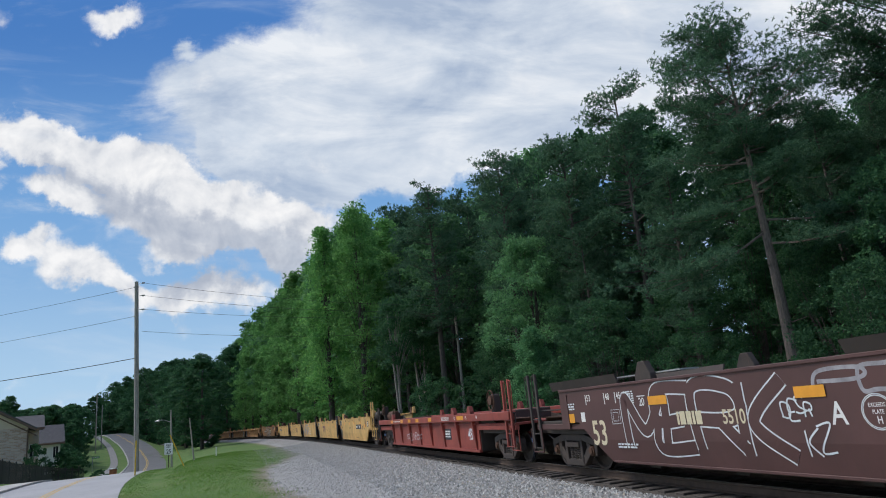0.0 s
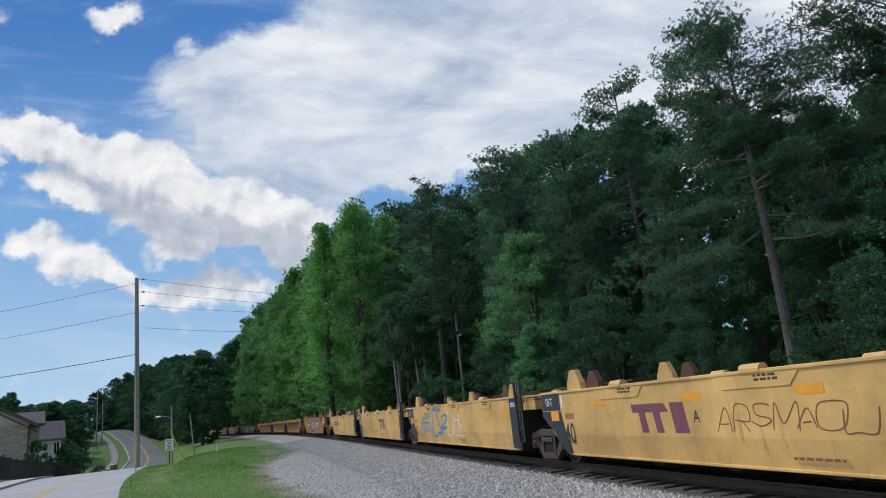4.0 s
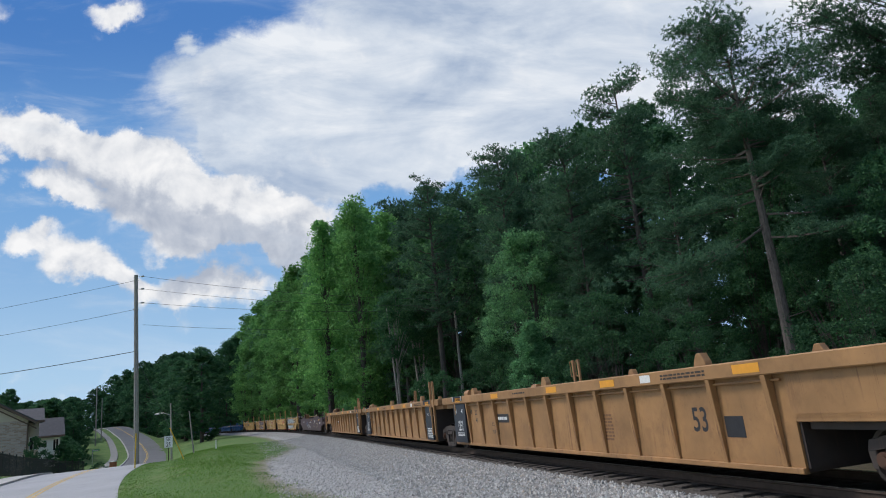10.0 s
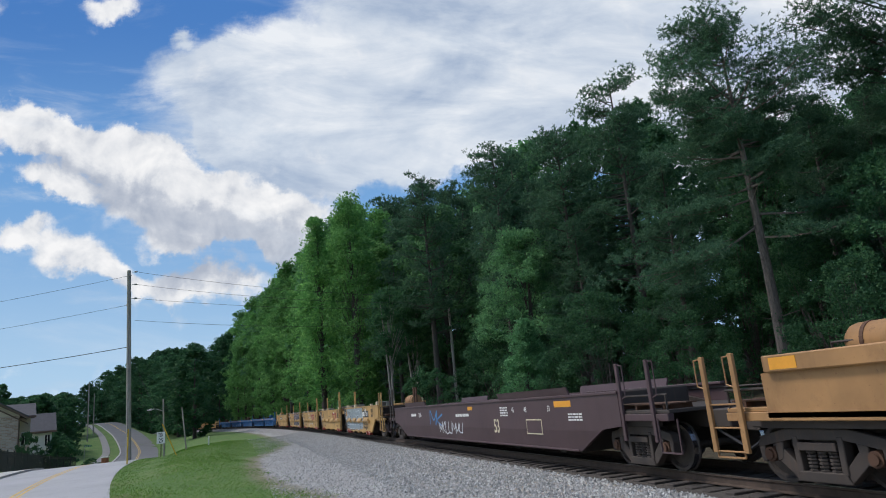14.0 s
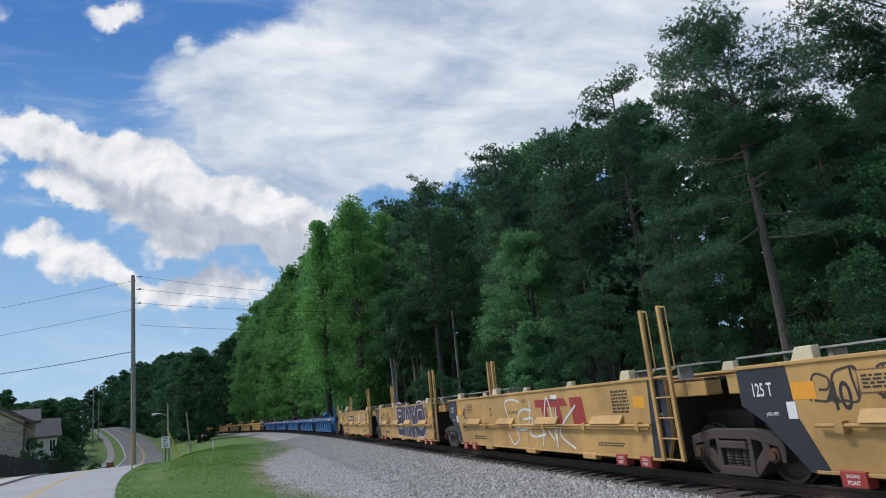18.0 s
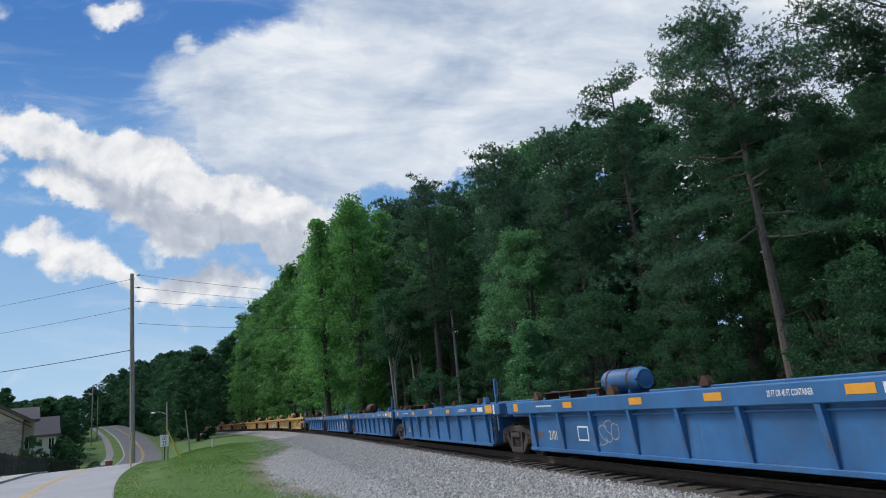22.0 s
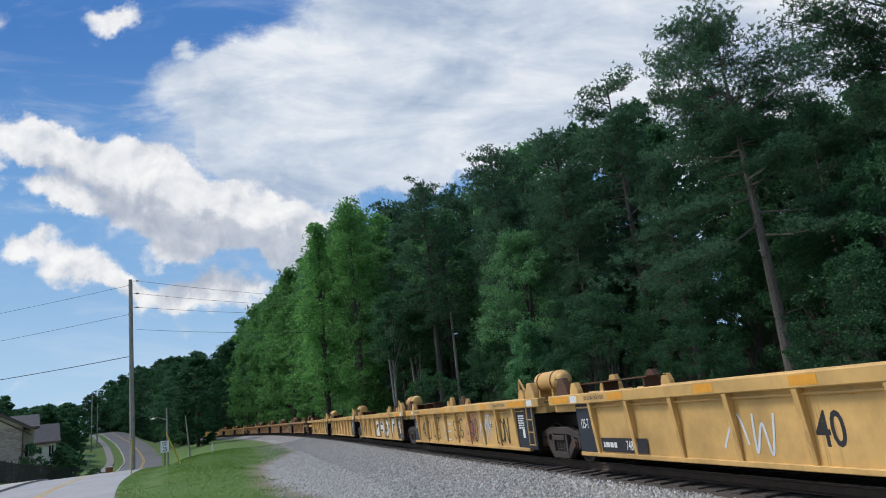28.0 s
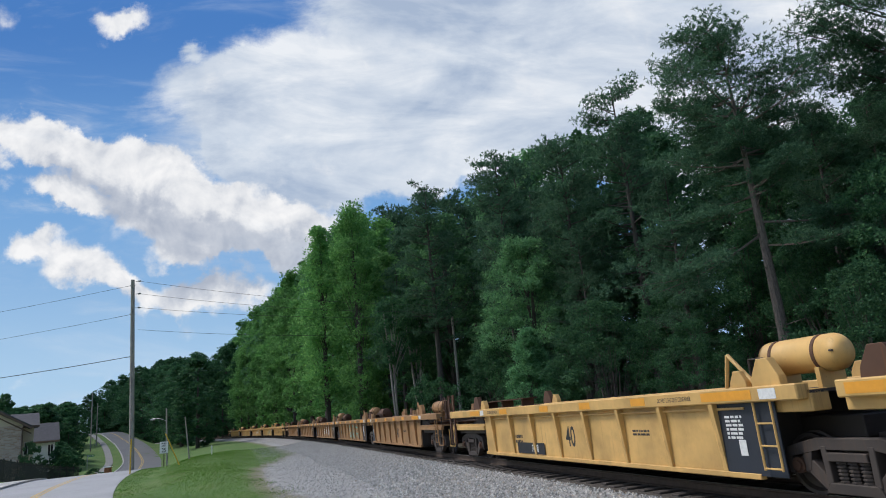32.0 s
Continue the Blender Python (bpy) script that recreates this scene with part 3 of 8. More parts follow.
def scatter_grass():
    rng = np.random.default_rng(8)
    m = leaf_material("grass_blade", [(0.0, (0.075, 0.17, 0.028)), (0.6, (0.13, 0.26, 0.045)), (0.92, (0.17, 0.30, 0.06)), (1.0, (0.30, 0.28, 0.12))], 0.45)
    n = 330000
    x, y = rng.uniform(-34, 2, n), 16 + 62 * rng.random(n) ** 1.3
    off, s = beside(x, y)
    rd, rz = to_road(x, y)
    keep = (off > gravel_edge(s) + 0.5 + 0.7 * ripple(x, y, 0.9) + 0.5 * ripple(x, y, 2.3, 1.0) + rng.normal(0, 0.35, n)) & (rd > 3.55 + 0.25 * ripple(x, y, 2.0)) & (x > np.interp(y, ROAD[:, 1], ROAD[:, 0]))
    x, y = x[keep], y[keep]
    n = len(x)
    z = ground_z(x, y) - 0.01
    h, w = rng.uniform(0.025, 0.085, n) * (0.85 + 0.2 * ripple(x, y, 0.8, 3.0)), rng.uniform(0.008, 0.018, n)
    t = rng.uniform(0, math.tau, n)
    lean = rng.normal(0, 0.5, (n, 2)) * h[:, None]
    base = np.stack([x, y, z], -1)
    dx = np.stack([np.cos(t) * w, np.sin(t) * w, np.zeros(n)], -1)
    tip = base + np.column_stack([lean, h])
    v = np.stack([base - dx, base + dx, tip], 1).reshape(-1, 3)
    tagged(new("grass", raw_mesh("grass", v, np.arange(3 * n).reshape(-1, 3), m)), "short green roadside grass with dry patches", "grass", kind="stuff")


# ---- trees ----
def leaf_material(name, stops, translucent=0.3):
    m, nt, b = nodes_of(name)
    isl, info = nt.nodes.new("ShaderNodeNewGeometry"), nt.nodes.new("ShaderNodeObjectInfo")
    c = ramp(nt, isl.outputs["Random Per Island"], stops)
    hue = nt.nodes.new("ShaderNodeHueSaturation")
    mr = nt.nodes.new("ShaderNodeMapRange")
    nt.links.new(info.outputs["Random"], mr.inputs[0])
    mr.inputs[3].default_value, mr.inputs[4].default_value = 0.8, 1.22
    nt.links.new(mr.outputs[0], hue.inputs["Value"])
    nt.links.new(c, hue.inputs["Color"])
    nt.links.new(hue.outputs[0], b.inputs["Base Color"])
    b.inputs["Roughness"].default_value = 0.55
    b.inputs["Specular IOR Level"].default_value = 0.12
    tr = nt.nodes.new("ShaderNodeBsdfTranslucent")
    nt.links.new(hue.outputs[0], tr.inputs[0])
    mx = nt.nodes.new("ShaderNodeMixShader")
    mx.inputs[0].default_value = translucent
    nt.links.new(b.outputs[0], mx.inputs[1])
    nt.links.new(tr.outputs[0], mx.inputs[2])
    nt.links.new(mx.outputs[0], nt.nodes["Material Output"].inputs[0])
    return m


NEEDLES = leaf_material("dark_pine_needles", [(0.0, (0.050, 0.115, 0.068)), (0.6, (0.074, 0.158, 0.090)), (1.0, (0.115, 0.215, 0.115))], 0.4)
LEAVES = leaf_material("green_leaves", [(0.0, (0.038, 0.105, 0.052)), (0.6, (0.056, 0.145, 0.066)), (1.0, (0.09, 0.20, 0.08))], 0.45)
# lighter species green, raised further to put light into the wood's dim middle
MIDLEAF = leaf_material("brightened_mid_green_leaves", [(0.0, (0.085, 0.21, 0.095)), (0.6, (0.125, 0.28, 0.12)), (1.0, (0.18, 0.37, 0.155))], 0.45)
BRIGHT = leaf_material("fresh_green_leaves", [(0.0, (0.10, 0.25, 0.075)), (0.6, (0.145, 0.33, 0.10)), (1.0, (0.22, 0.44, 0.13))], 0.5)
YOUNG = leaf_material("young_green_leaves", [(0.0, (0.085, 0.23, 0.10)), (0.6, (0.13, 0.31, 0.14)), (1.0, (0.19, 0.41, 0.175))], 0.45)
# BARK is darkened: the shade inside the wood is put into its colour
BARK = plain("grey_brown_bark_as_in_shade", (0.080, 0.070, 0.062), 0.95, scale=7.0, vary=0.4, bump_by=0.8, stretch=(3, 3, 0.6))
PINE_BARK = plain("ridged_pine_bark", (0.155, 0.130, 0.112), 0.95, scale=7.0, vary=0.45, bump_by=0.8, stretch=(3, 3, 0.6))
PALE_BARK = plain("pale_grey_bark", (0.30, 0.28, 0.25), 0.9, scale=8.0, vary=0.3, bump_by=0.5)


def leaf_blades(rng, centres, size, slim=0.5):
    """One pointed leaf at every centre, turned at random."""
    n = len(centres)
    d = rng.normal(size=(n, 3))
    d[:, 2] *= 0.8
    d /= np.linalg.norm(d, axis=1)[:, None]
    e = np.cross(d, rng.normal(size=(n, 3)))
    e /= np.linalg.norm(e, axis=1)[:, None]
    k = size * rng.uniform(0.6, 1.3, n)[:, None]
    v = np.stack([centres - d * k * 0.5 - e * k * slim, centres - d * k * 0.5 + e * k * slim, centres + d * k], 1)
    return v.reshape(-1, 3), np.arange(3 * n).reshape(-1, 3)


def needle_tufts(rng, spots, per, length, slim):
    """Round brushes of needles, spread out from every spot and a little upwards."""
    n = len(spots) * per
    d = rng.normal(size=(n, 3)) + (0, 0, 0.35)
    d /= np.linalg.norm(d, axis=1)[:, None]
    e = np.cross(d, rng.normal(size=(n, 3)))
    e /= np.linalg.norm(e, axis=1)[:, None]
    c = np.repeat(spots, per, 0) + d * length * 0.12
    w, ln = e * length * slim, d * (length * rng.uniform(0.65, 1.2, n))[:, None]
    return np.stack([c - w, c + w, c + ln], 1).reshape(-1, 3), np.arange(3 * n).reshape(-1, 3)


def limb(bm, p, q, r0, r1, bend=0.0, n=6):
    p, q = Vector(p), Vector(q)
    last, lr = p, r0
    for i in range(1, 4):
        t = i / 3
        c = p.lerp(q, t) + Vector((0, 0, bend * math.sin(math.pi * t)))
        r = r0 + (r1 - r0) * t
        rod(bm, last, c, lr, n, r)
        last, lr = c, r


def pine(name, seed, height, label, clear=0.42, spread=0.2, tufts=1350, per=8, group="pines", lean=0.0, dia=0.0145, leaf=0.22, slim=0.11, wander=0.03, flat=0.42, dome=False, extra=(), bark=BARK):
    """A tall pine: bare straight bole, irregular limbs, crown of needle brushes in loose pads.
    extra: single low limbs as (height share, turn, length, rise)."""
    rng = np.random.default_rng(seed)
    root = thing(name, label, "pine tree", group)
    bm = bmesh.new()
    r0 = height * dia
    px = py = 0.0
    steps = 9
    pts = []
    for i in range(steps + 1):
        pts.append((px, py, height * i / steps - (0.6 if i == 0 else 0)))
        px += rng.normal(lean * height / steps, wander * height / steps)
        py += rng.normal(0, wander * height / steps)
    for i in range(steps):
        rod(bm, pts[i], pts[i + 1], max(0.03, r0 * (1 - 0.92 * i / steps)), 9, max(0.02, r0 * (1 - 0.92 * (i + 1) / steps)))
    P = np.array(pts)
    heads, hs = [], []

    def branch(zz, t, ln, rise, thick):
        c = np.array([np.interp(zz, P[:, 2], P[:, 0]), np.interp(zz, P[:, 2], P[:, 1]), zz])
        tip = c + np.array([math.cos(t) * ln, math.sin(t) * ln, ln * rise])
        limb(bm, c, tip, thick, 0.012, -0.05 * ln, 4)
        for q in range(max(3, int(ln * (2.2 if dome else 1.5)))):
            u = rng.uniform(0.38, 1.0) if q else 1.0
            aside = rng.normal(0, 0.12 + 0.14 * ln * u, 3) * (1, 1, 0.4) if q else np.zeros(3)
            knot = c + (tip - c) * u + aside
            if q:
                rod(bm, c + (tip - c) * u * 0.8, knot, 0.016, 3, 0.008)
            heads.append(knot)
            hs.append(rng.uniform(0.5, 1.0))

    z = clear
    while z < 0.985:
        f = (z - clear) / (1 - clear)
        if dome:
            prof = math.sqrt(max(0.0, 1 - (max(0.0, f - 0.35) / 0.67) ** 2)) * (0.75 + 0.25 * min(1, f * 3))
        else:
            prof = (0.55 + 0.45 * math.sin(math.pi * min(1, f * 1.25 + 0.15))) * (1 - max(0, f - 0.62) * 1.45)
        for k in range(rng.integers(1, 4)):
            ln = height * spread * max(0.10, prof) * rng.uniform(0.5, 1.12)
            branch(z * height, rng.uniform(0, math.tau), ln, rng.uniform(-0.05, 0.30) + 0.35 * f, max(0.025, r0 * 0.26 * (1 - 0.6 * f)))
        z += rng.uniform(0.010, 0.024) if dome else rng.uniform(0.012, 0.035)
    for share, t, ln, rise in extra:
        branch(share * height, t, ln, rise, r0 * 0.24)
        branch(share * height, t + 0.12, ln * 0.75, rise * 0.9, r0 * 0.15)
    # a few dead stubs under the crown
    for k in range(7):
        zz = height * rng.uniform(0.15, clear)
        c = np.array([np.interp(zz, P[:, 2], P[:, 0]), np.interp(zz, P[:, 2], P[:, 1]), zz])
        t, ln = rng.uniform(0, math.tau), rng.uniform(0.3, 1.6)
        limb(bm, c, c + np.array([math.cos(t) * ln, math.sin(t) * ln, rng.uniform(-0.2, 0.3)]), 0.035, 0.01, 0, 4)
    part("trunk", bm, bark, root)
    heads, hs = np.array(heads), np.array(hs)
    pick = rng.integers(0, len(heads), tufts)
    spot = heads[pick] + np.clip(rng.normal(0, 1, (tufts, 3)), -1.6, 1.6) * (hs[pick] * 0.55)[:, None] * (1, 1, flat)
    v, f = needle_tufts(rng, spot, per, leaf, slim)
    part("crown", raw_mesh("crown", v, f, NEEDLES), None, root)
    return root


def leafy(name, seed, height, width, label, material, clear=0.2, clumps=95, per=95, size=0.17, bark=BARK, group="broadleaf trees", stems=1, cone=False):
    """A broadleaf tree: forked stem, limbs to the clumps, clumps of small leaves with gaps between."""
    rng = np.random.default_rng(seed)
    root = thing(name, label, "tree", group)
    bm = bmesh.new()
    cs, rs = [], []
    for i in range(clumps):
        f = rng.uniform(0, 1) ** 0.85
        zc = height * (clear + (0.97 - clear) * f)
        prof = math.sin(math.pi * min(1.0, 0.16 + 0.80 * f)) ** 0.7 * (1.0 if f < 0.8 else 1.0)
        if cone:
            prof = 1.05 - f
        t = rng.uniform(0, math.tau)
        r = width * 0.5 * prof * rng.uniform(0.05, 1.08) ** 0.6
        cs.append((math.cos(t) * r, math.sin(t) * r, zc))
        rs.append(rng.uniform(0.55, 1.15) * (0.35 + 0.05 * height) * 0.8)
    cs, rs = np.array(cs), np.array(rs)
    r0 = 0.016 * height
    for k in range(stems):
        t = rng.uniform(0, math.tau)
        o = 0 if stems == 1 else 0.4
        top = (math.cos(t) * o * 3 + rng.normal(0, 0.2), math.sin(t) * o * 3, height * (0.86 if stems == 1 or clear > 0.3 else 0.5))
        limb(bm, (math.cos(t) * 0.03, math.sin(t) * 0.03, -0.6), top, r0 / math.sqrt(stems), 0.03, 0, 8)
    for c in cs[::3 if per > 90 else 9]:
        zb = max(0.15 * height, c[2] - 0.22 * height - 0.5)
        limb(bm, (0, 0, zb if stems == 1 or clear > 0.3 else 0.05), c, 0.0018 * height + 0.012, 0.008, 0.1 * height * 0.2, 4)
    part("trunk", bm, bark, root)
    pick = rng.integers(0, clumps, clumps * per)
    d = rng.normal(size=(len(pick), 3))
    d /= np.linalg.norm(d, axis=1)[:, None]
    d *= rng.uniform(0.45, 1.0, len(pick))[:, None]
    centre = cs[pick] + d * rs[pick][:, None] * (1, 1, 0.72)
    v, f = leaf_blades(rng, centre, size)
    part("crown", raw_mesh("crown", v, f, material), None, root)
    return root


# bearing (x / y) and height over distance of the wood's upper edge, to choose how tall the trees grow
EDGE = np.array([(-0.60, 0.066), (-0.56, 0.075), (-0.52, 0.103), (-0.43, 0.125), (-0.364, 0.128), (-0.31, 0.163), (-0.294, 0.192), (-0.236, 0.261), (-0.197, 0.309), (-0.147, 0.347),
                 (-0.077, 0.326), (-0.03, 0.357), (0.027, 0.356), (0.053, 0.39), (0.144, 0.412), (0.234, 0.453), (0.306, 0.47), (0.349, 0.465), (0.415, 0.48), (0.488, 0.48), (0.58, 0.48),
                 (0.70, 0.50), (0.82, 0.54), (1.2, 0.6)])


def tall_at(x, y):
    return 1.72 + y * float(np.interp(x / max(y, 1), EDGE[:, 0], EDGE[:, 1]))


def make_trees():
    rng = np.random.default_rng(21)
    pl = "tall dark green pine with a bare grey-brown trunk"
    ll = "tall dark green broadleaf tree at the edge of the wood"
    bl = "tall fresh green broadleaf tree catching the light"
    # near, middle and far ones: the nearer, the finer the leaves
    sl = "dense green shrub at the foot of the wood"
    gl = "leafy undergrowth bush filling the edge of the wood"
    wl = "mid-green broadleaf tree before the darker pines"
    makers = {
        "pine": [[lambda: pine("pine_tree", 31, 20.0, pl, 0.28, 0.19, 6200, 8, leaf=0.17, slim=0.17), lambda: pine("pine_tree", 34, 20.0, pl, 0.20, 0.18, 6200, 8, leaf=0.17, slim=0.17)],
                 [lambda: pine("pine_tree", 32, 20.0, pl, 0.28, 0.20, 3400, 7, leaf=0.24, slim=0.17), lambda: pine("pine_tree", 33, 20.0, pl, 0.18, 0.20, 3400, 7, leaf=0.24, slim=0.17)],
                 [lambda: pine("pine_tree", 35, 20.0, pl, 0.2, 0.19, 1600, 6, leaf=0.34, slim=0.18)]],
        "leaf": [[lambda: leafy("broadleaf_tree", 41, 16.0, 8.0, ll, LEAVES, 0.04, 190, 210, 0.105), lambda: leafy("broadleaf_tree", 43, 16.0, 7.0, ll, LEAVES, 0.04, 180, 210, 0.105)],
                 [lambda: leafy("broadleaf_tree", 42, 16.0, 8.0, ll, LEAVES, 0.05, 150, 120, 0.16)],
                 [lambda: leafy("broadleaf_tree", 44, 16.0, 8.4, ll, LEAVES, 0.03, 95, 42, 0.36), lambda: leafy("broadleaf_tree", 45, 16.0, 7.4, ll, LEAVES, 0.03, 90, 42, 0.36)]],
        "tall": [[lambda: leafy("broadleaf_tree", 46, 24.0, 10.0, ll, LEAVES, 0.04, 230, 150, 0.13)], [lambda: leafy("broadleaf_tree", 47, 24.0, 10.0, ll, LEAVES, 0.04, 180, 80, 0.20)],
                 [lambda: leafy("broadleaf_tree", 48, 24.0, 10.0, ll, LEAVES, 0.04, 150, 56, 0.32)]],
        "mid": [[lambda: leafy("sweetgum_tree", 56, 16.0, 7.4, wl, MIDLEAF, 0.04, 200, 210, 0.115)], [lambda: leafy("sweetgum_tree", 57, 16.0, 7.4, wl, MIDLEAF, 0.04, 160, 120, 0.16)],
                [lambda: leafy("sweetgum_tree", 58, 16.0, 7.4, wl, MIDLEAF, 0.04, 90, 42, 0.29)]],
        "bright": [[lambda: leafy("tulip_tree", 51, 26.0, 10.0, bl, BRIGHT, 0.03, 190, 100, 0.23)],
                   [lambda: leafy("tulip_tree", 52, 26.0, 9.5, bl, BRIGHT, 0.03, 190, 64, 0.29), lambda: leafy("tulip_tree", 53, 26.0, 8.0, bl, BRIGHT, 0.05, 175, 64, 0.29)],
                   [lambda: leafy("tulip_tree", 54, 26.0, 10.2, bl, BRIGHT, 0.03, 150, 60, 0.31)]],
        "shrub": [[lambda: leafy("shrub", 61, 4.0, 4.8, sl, LEAVES, 0.02, 70, 200, 0.075, group="shrubs", stems=3), lambda: leafy("shrub", 62, 4.0, 4.2, sl, LEAVES, 0.02, 65, 200, 0.075, group="shrubs", stems=3)],
                  [lambda: leafy("shrub", 63, 4.0, 4.6, sl, LEAVES, 0.02, 60, 80, 0.12, group="shrubs", stems=3)],
                  [lambda: leafy("shrub", 64, 4.0, 4.6, sl, LEAVES, 0.02, 45, 50, 0.17, group="shrubs", stems=3)]],
        "bush": [[lambda: leafy("bush", 65, 8.0, 7.0, gl, LEAVES, 0.02, 130, 150, 0.085, group="shrubs", stems=3), lambda: leafy("bush", 66, 8.0, 6.4, gl, LEAVES, 0.02, 125, 150, 0.085, group="shrubs", stems=3)],
                 [lambda: leafy("bush", 67, 8.0, 7.0, gl, LEAVES, 0.02, 90, 75, 0.14, group="shrubs", stems=3)],
                 [lambda: leafy("bush", 68, 8.0, 7.0, gl, LEAVES, 0.02, 60, 42, 0.24, group="shrubs", stems=3)]]}
    own = {"bush": 8, "pine": 20, "leaf": 16, "mid": 16, "tall": 24, "bright": 26, "shrub": 4}
    built = {}

    def put(kind, x, y, h, wide=1.0, behind=0):
        if kind == "leaf" and h > 19:
            kind = "tall"
        d = math.hypot(x, y)
        grade = min(2, (0 if d < 46 else 1 if d < 92 else 2) + behind)
        n = rng.integers(len(makers[kind][grade]))
        k, turn = h / own[kind], rng.uniform(0, math.tau)
        at, size = (x, y, float(ground_z(np.array(x), np.array(y)))), Vector((k * wide, k * wide, k))
        if (kind, grade, n) in built:
            first = built[kind, grade, n]
            return copy_thing(first, Matrix.LocRotScale(at, Euler((0, 0, turn)), [p / q for p, q in zip(size, first.scale)]))
        src = built[kind, grade, n] = makers[kind][grade][n]()
        src.matrix_basis = Matrix.LocRotScale(at, Euler((0, 0, turn)), size)
        return src

    # the wooded side of the track, row behind row
    for row, (off, step) in enumerate(((-8.0, 4.6), (-12.5, 5.2), (-18.0, 5.8), (-25.0, 8.4), (-34, 10.5), (-46, 12.5))):
        s = 1.0 + row * 2.3
        while s < 290:
            x, y, a = track(s + rng.normal(0, 1.0), off + rng.normal(0, 1.1))
            s += step * (1 + s / 170) * rng.uniform(0.8, 1.2)
            if y < 3:
                continue
            u = x / y
            if u > 1.3 or math.hypot(x - 13.2, y - 26.9) < 3.0 or (abs(u - 0.004) < 0.04 and y < 66) or math.hypot(x - 5.3, y - 43.4) < 2.5 or (0.42 < u < 0.57 and y < 26) or (abs(u - 0.1125) < 0.085 and y < 38):
                continue
            gz = float(ground_z(np.array(x), np.array(y)))
            crown = 4.0 if y < 45 else 2.6
            lim = (min(tall_at(x - crown, y), tall_at(x, y)) if u > -0.08 else tall_at(x, y) * 1.05) - gz
            if row == 0 and u > -0.06:
                if rng.random() < 0.75:
                    put("bush", x, y, rng.uniform(4.6, 7.0), 1.0)
                else:
                    put("leaf", x, y, min(lim * 0.55, rng.uniform(6.5, 9.5)), 1.0)
                continue
            h = lim * (rng.uniform(0.84, 1.02) if row > 1 else rng.uniform(0.72, 0.92) if row else rng.uniform(0.55, 0.8))
            h = min(h, 44.0) * (0.93 if y < 60 else 1.0)
            if -0.33 < u < -0.10:
                kind = "bright" if row < 4 and rng.random() < 0.8 else "mid" if row < 4 else "pine"
            elif u < -0.33:
                kind = "leaf"
            else:
                kind = "pine" if rng.random() < (0.72 if u < 0.36 else 1.0) else "leaf"
                if row > 2 and u > 0.3:
                    kind = "leaf"
                elif kind == "leaf" and u < 0.24:
                    kind = "mid"
            if row in (2, 4):
                put("bush", x + rng.normal(0, 1), y + 2.5, rng.uniform(5.5, 8.0), 1.1, 1)
            put(kind, x, y, h, rng.uniform(0.85, 1.1) if kind != "pine" else 0.95, 1 if row > 2 else 0)
    # undergrowth that closes the wood under the crowns
    for off, step in ((-15.0, 4.0), (-22.0, 4.5)):
        s = 4.0
        while s < 110:
            x, y, a = track(s, off + rng.normal(0, 0.8))
            s += step * rng.uniform(0.8, 1.2)
            if y > 3 and x / y < 1.2 and not (abs(x / y - 0.004) < 0.03 and y < 66) and not (abs(x / y - 0.1125) < 0.1 and y < 38):
                put("bush", x, y, rng.uniform(6.0, 9.0), 0.9, 0 if off > -20 else 1)
    # the inner side of the bend, on both sides of the rising road and behind its crest
    for n in range(210):
        u, y = -rng.uniform(0.392, 0.70), rng.uniform(104, 310)
        x = u * y
        off, s = beside(np.array(x), np.array(y))
        rd, _ = to_road(np.array(x), np.array(y))
        right = x > np.interp(y, ROAD[:, 1], ROAD[:, 0])
        if abs(off) < 8 or rd < 9 or (right and y < 135 and u < -0.418) or (not right and (u > -0.575 or y < 122) and y < 262):
            continue
        gz = float(ground_z(np.array(x), np.array(y)))
        put("leaf", x, y, max(5.0, (tall_at(x, y) - gz) * rng.uniform(0.80, 1.0)), rng.uniform(1.3, 1.6))
    for n in range(26):
        y = rng.uniform(268, 300)
        x = -y * rng.uniform(0.46, 0.63)
        gz = float(ground_z(np.array(x), np.array(y)))
        if to_road(np.array(x), np.array(y))[0] > 6:
            put("leaf", x, y, (tall_at(x, y) - gz) * rng.uniform(0.6, 0.95), 1.5)
    return put


PUT = make_trees()


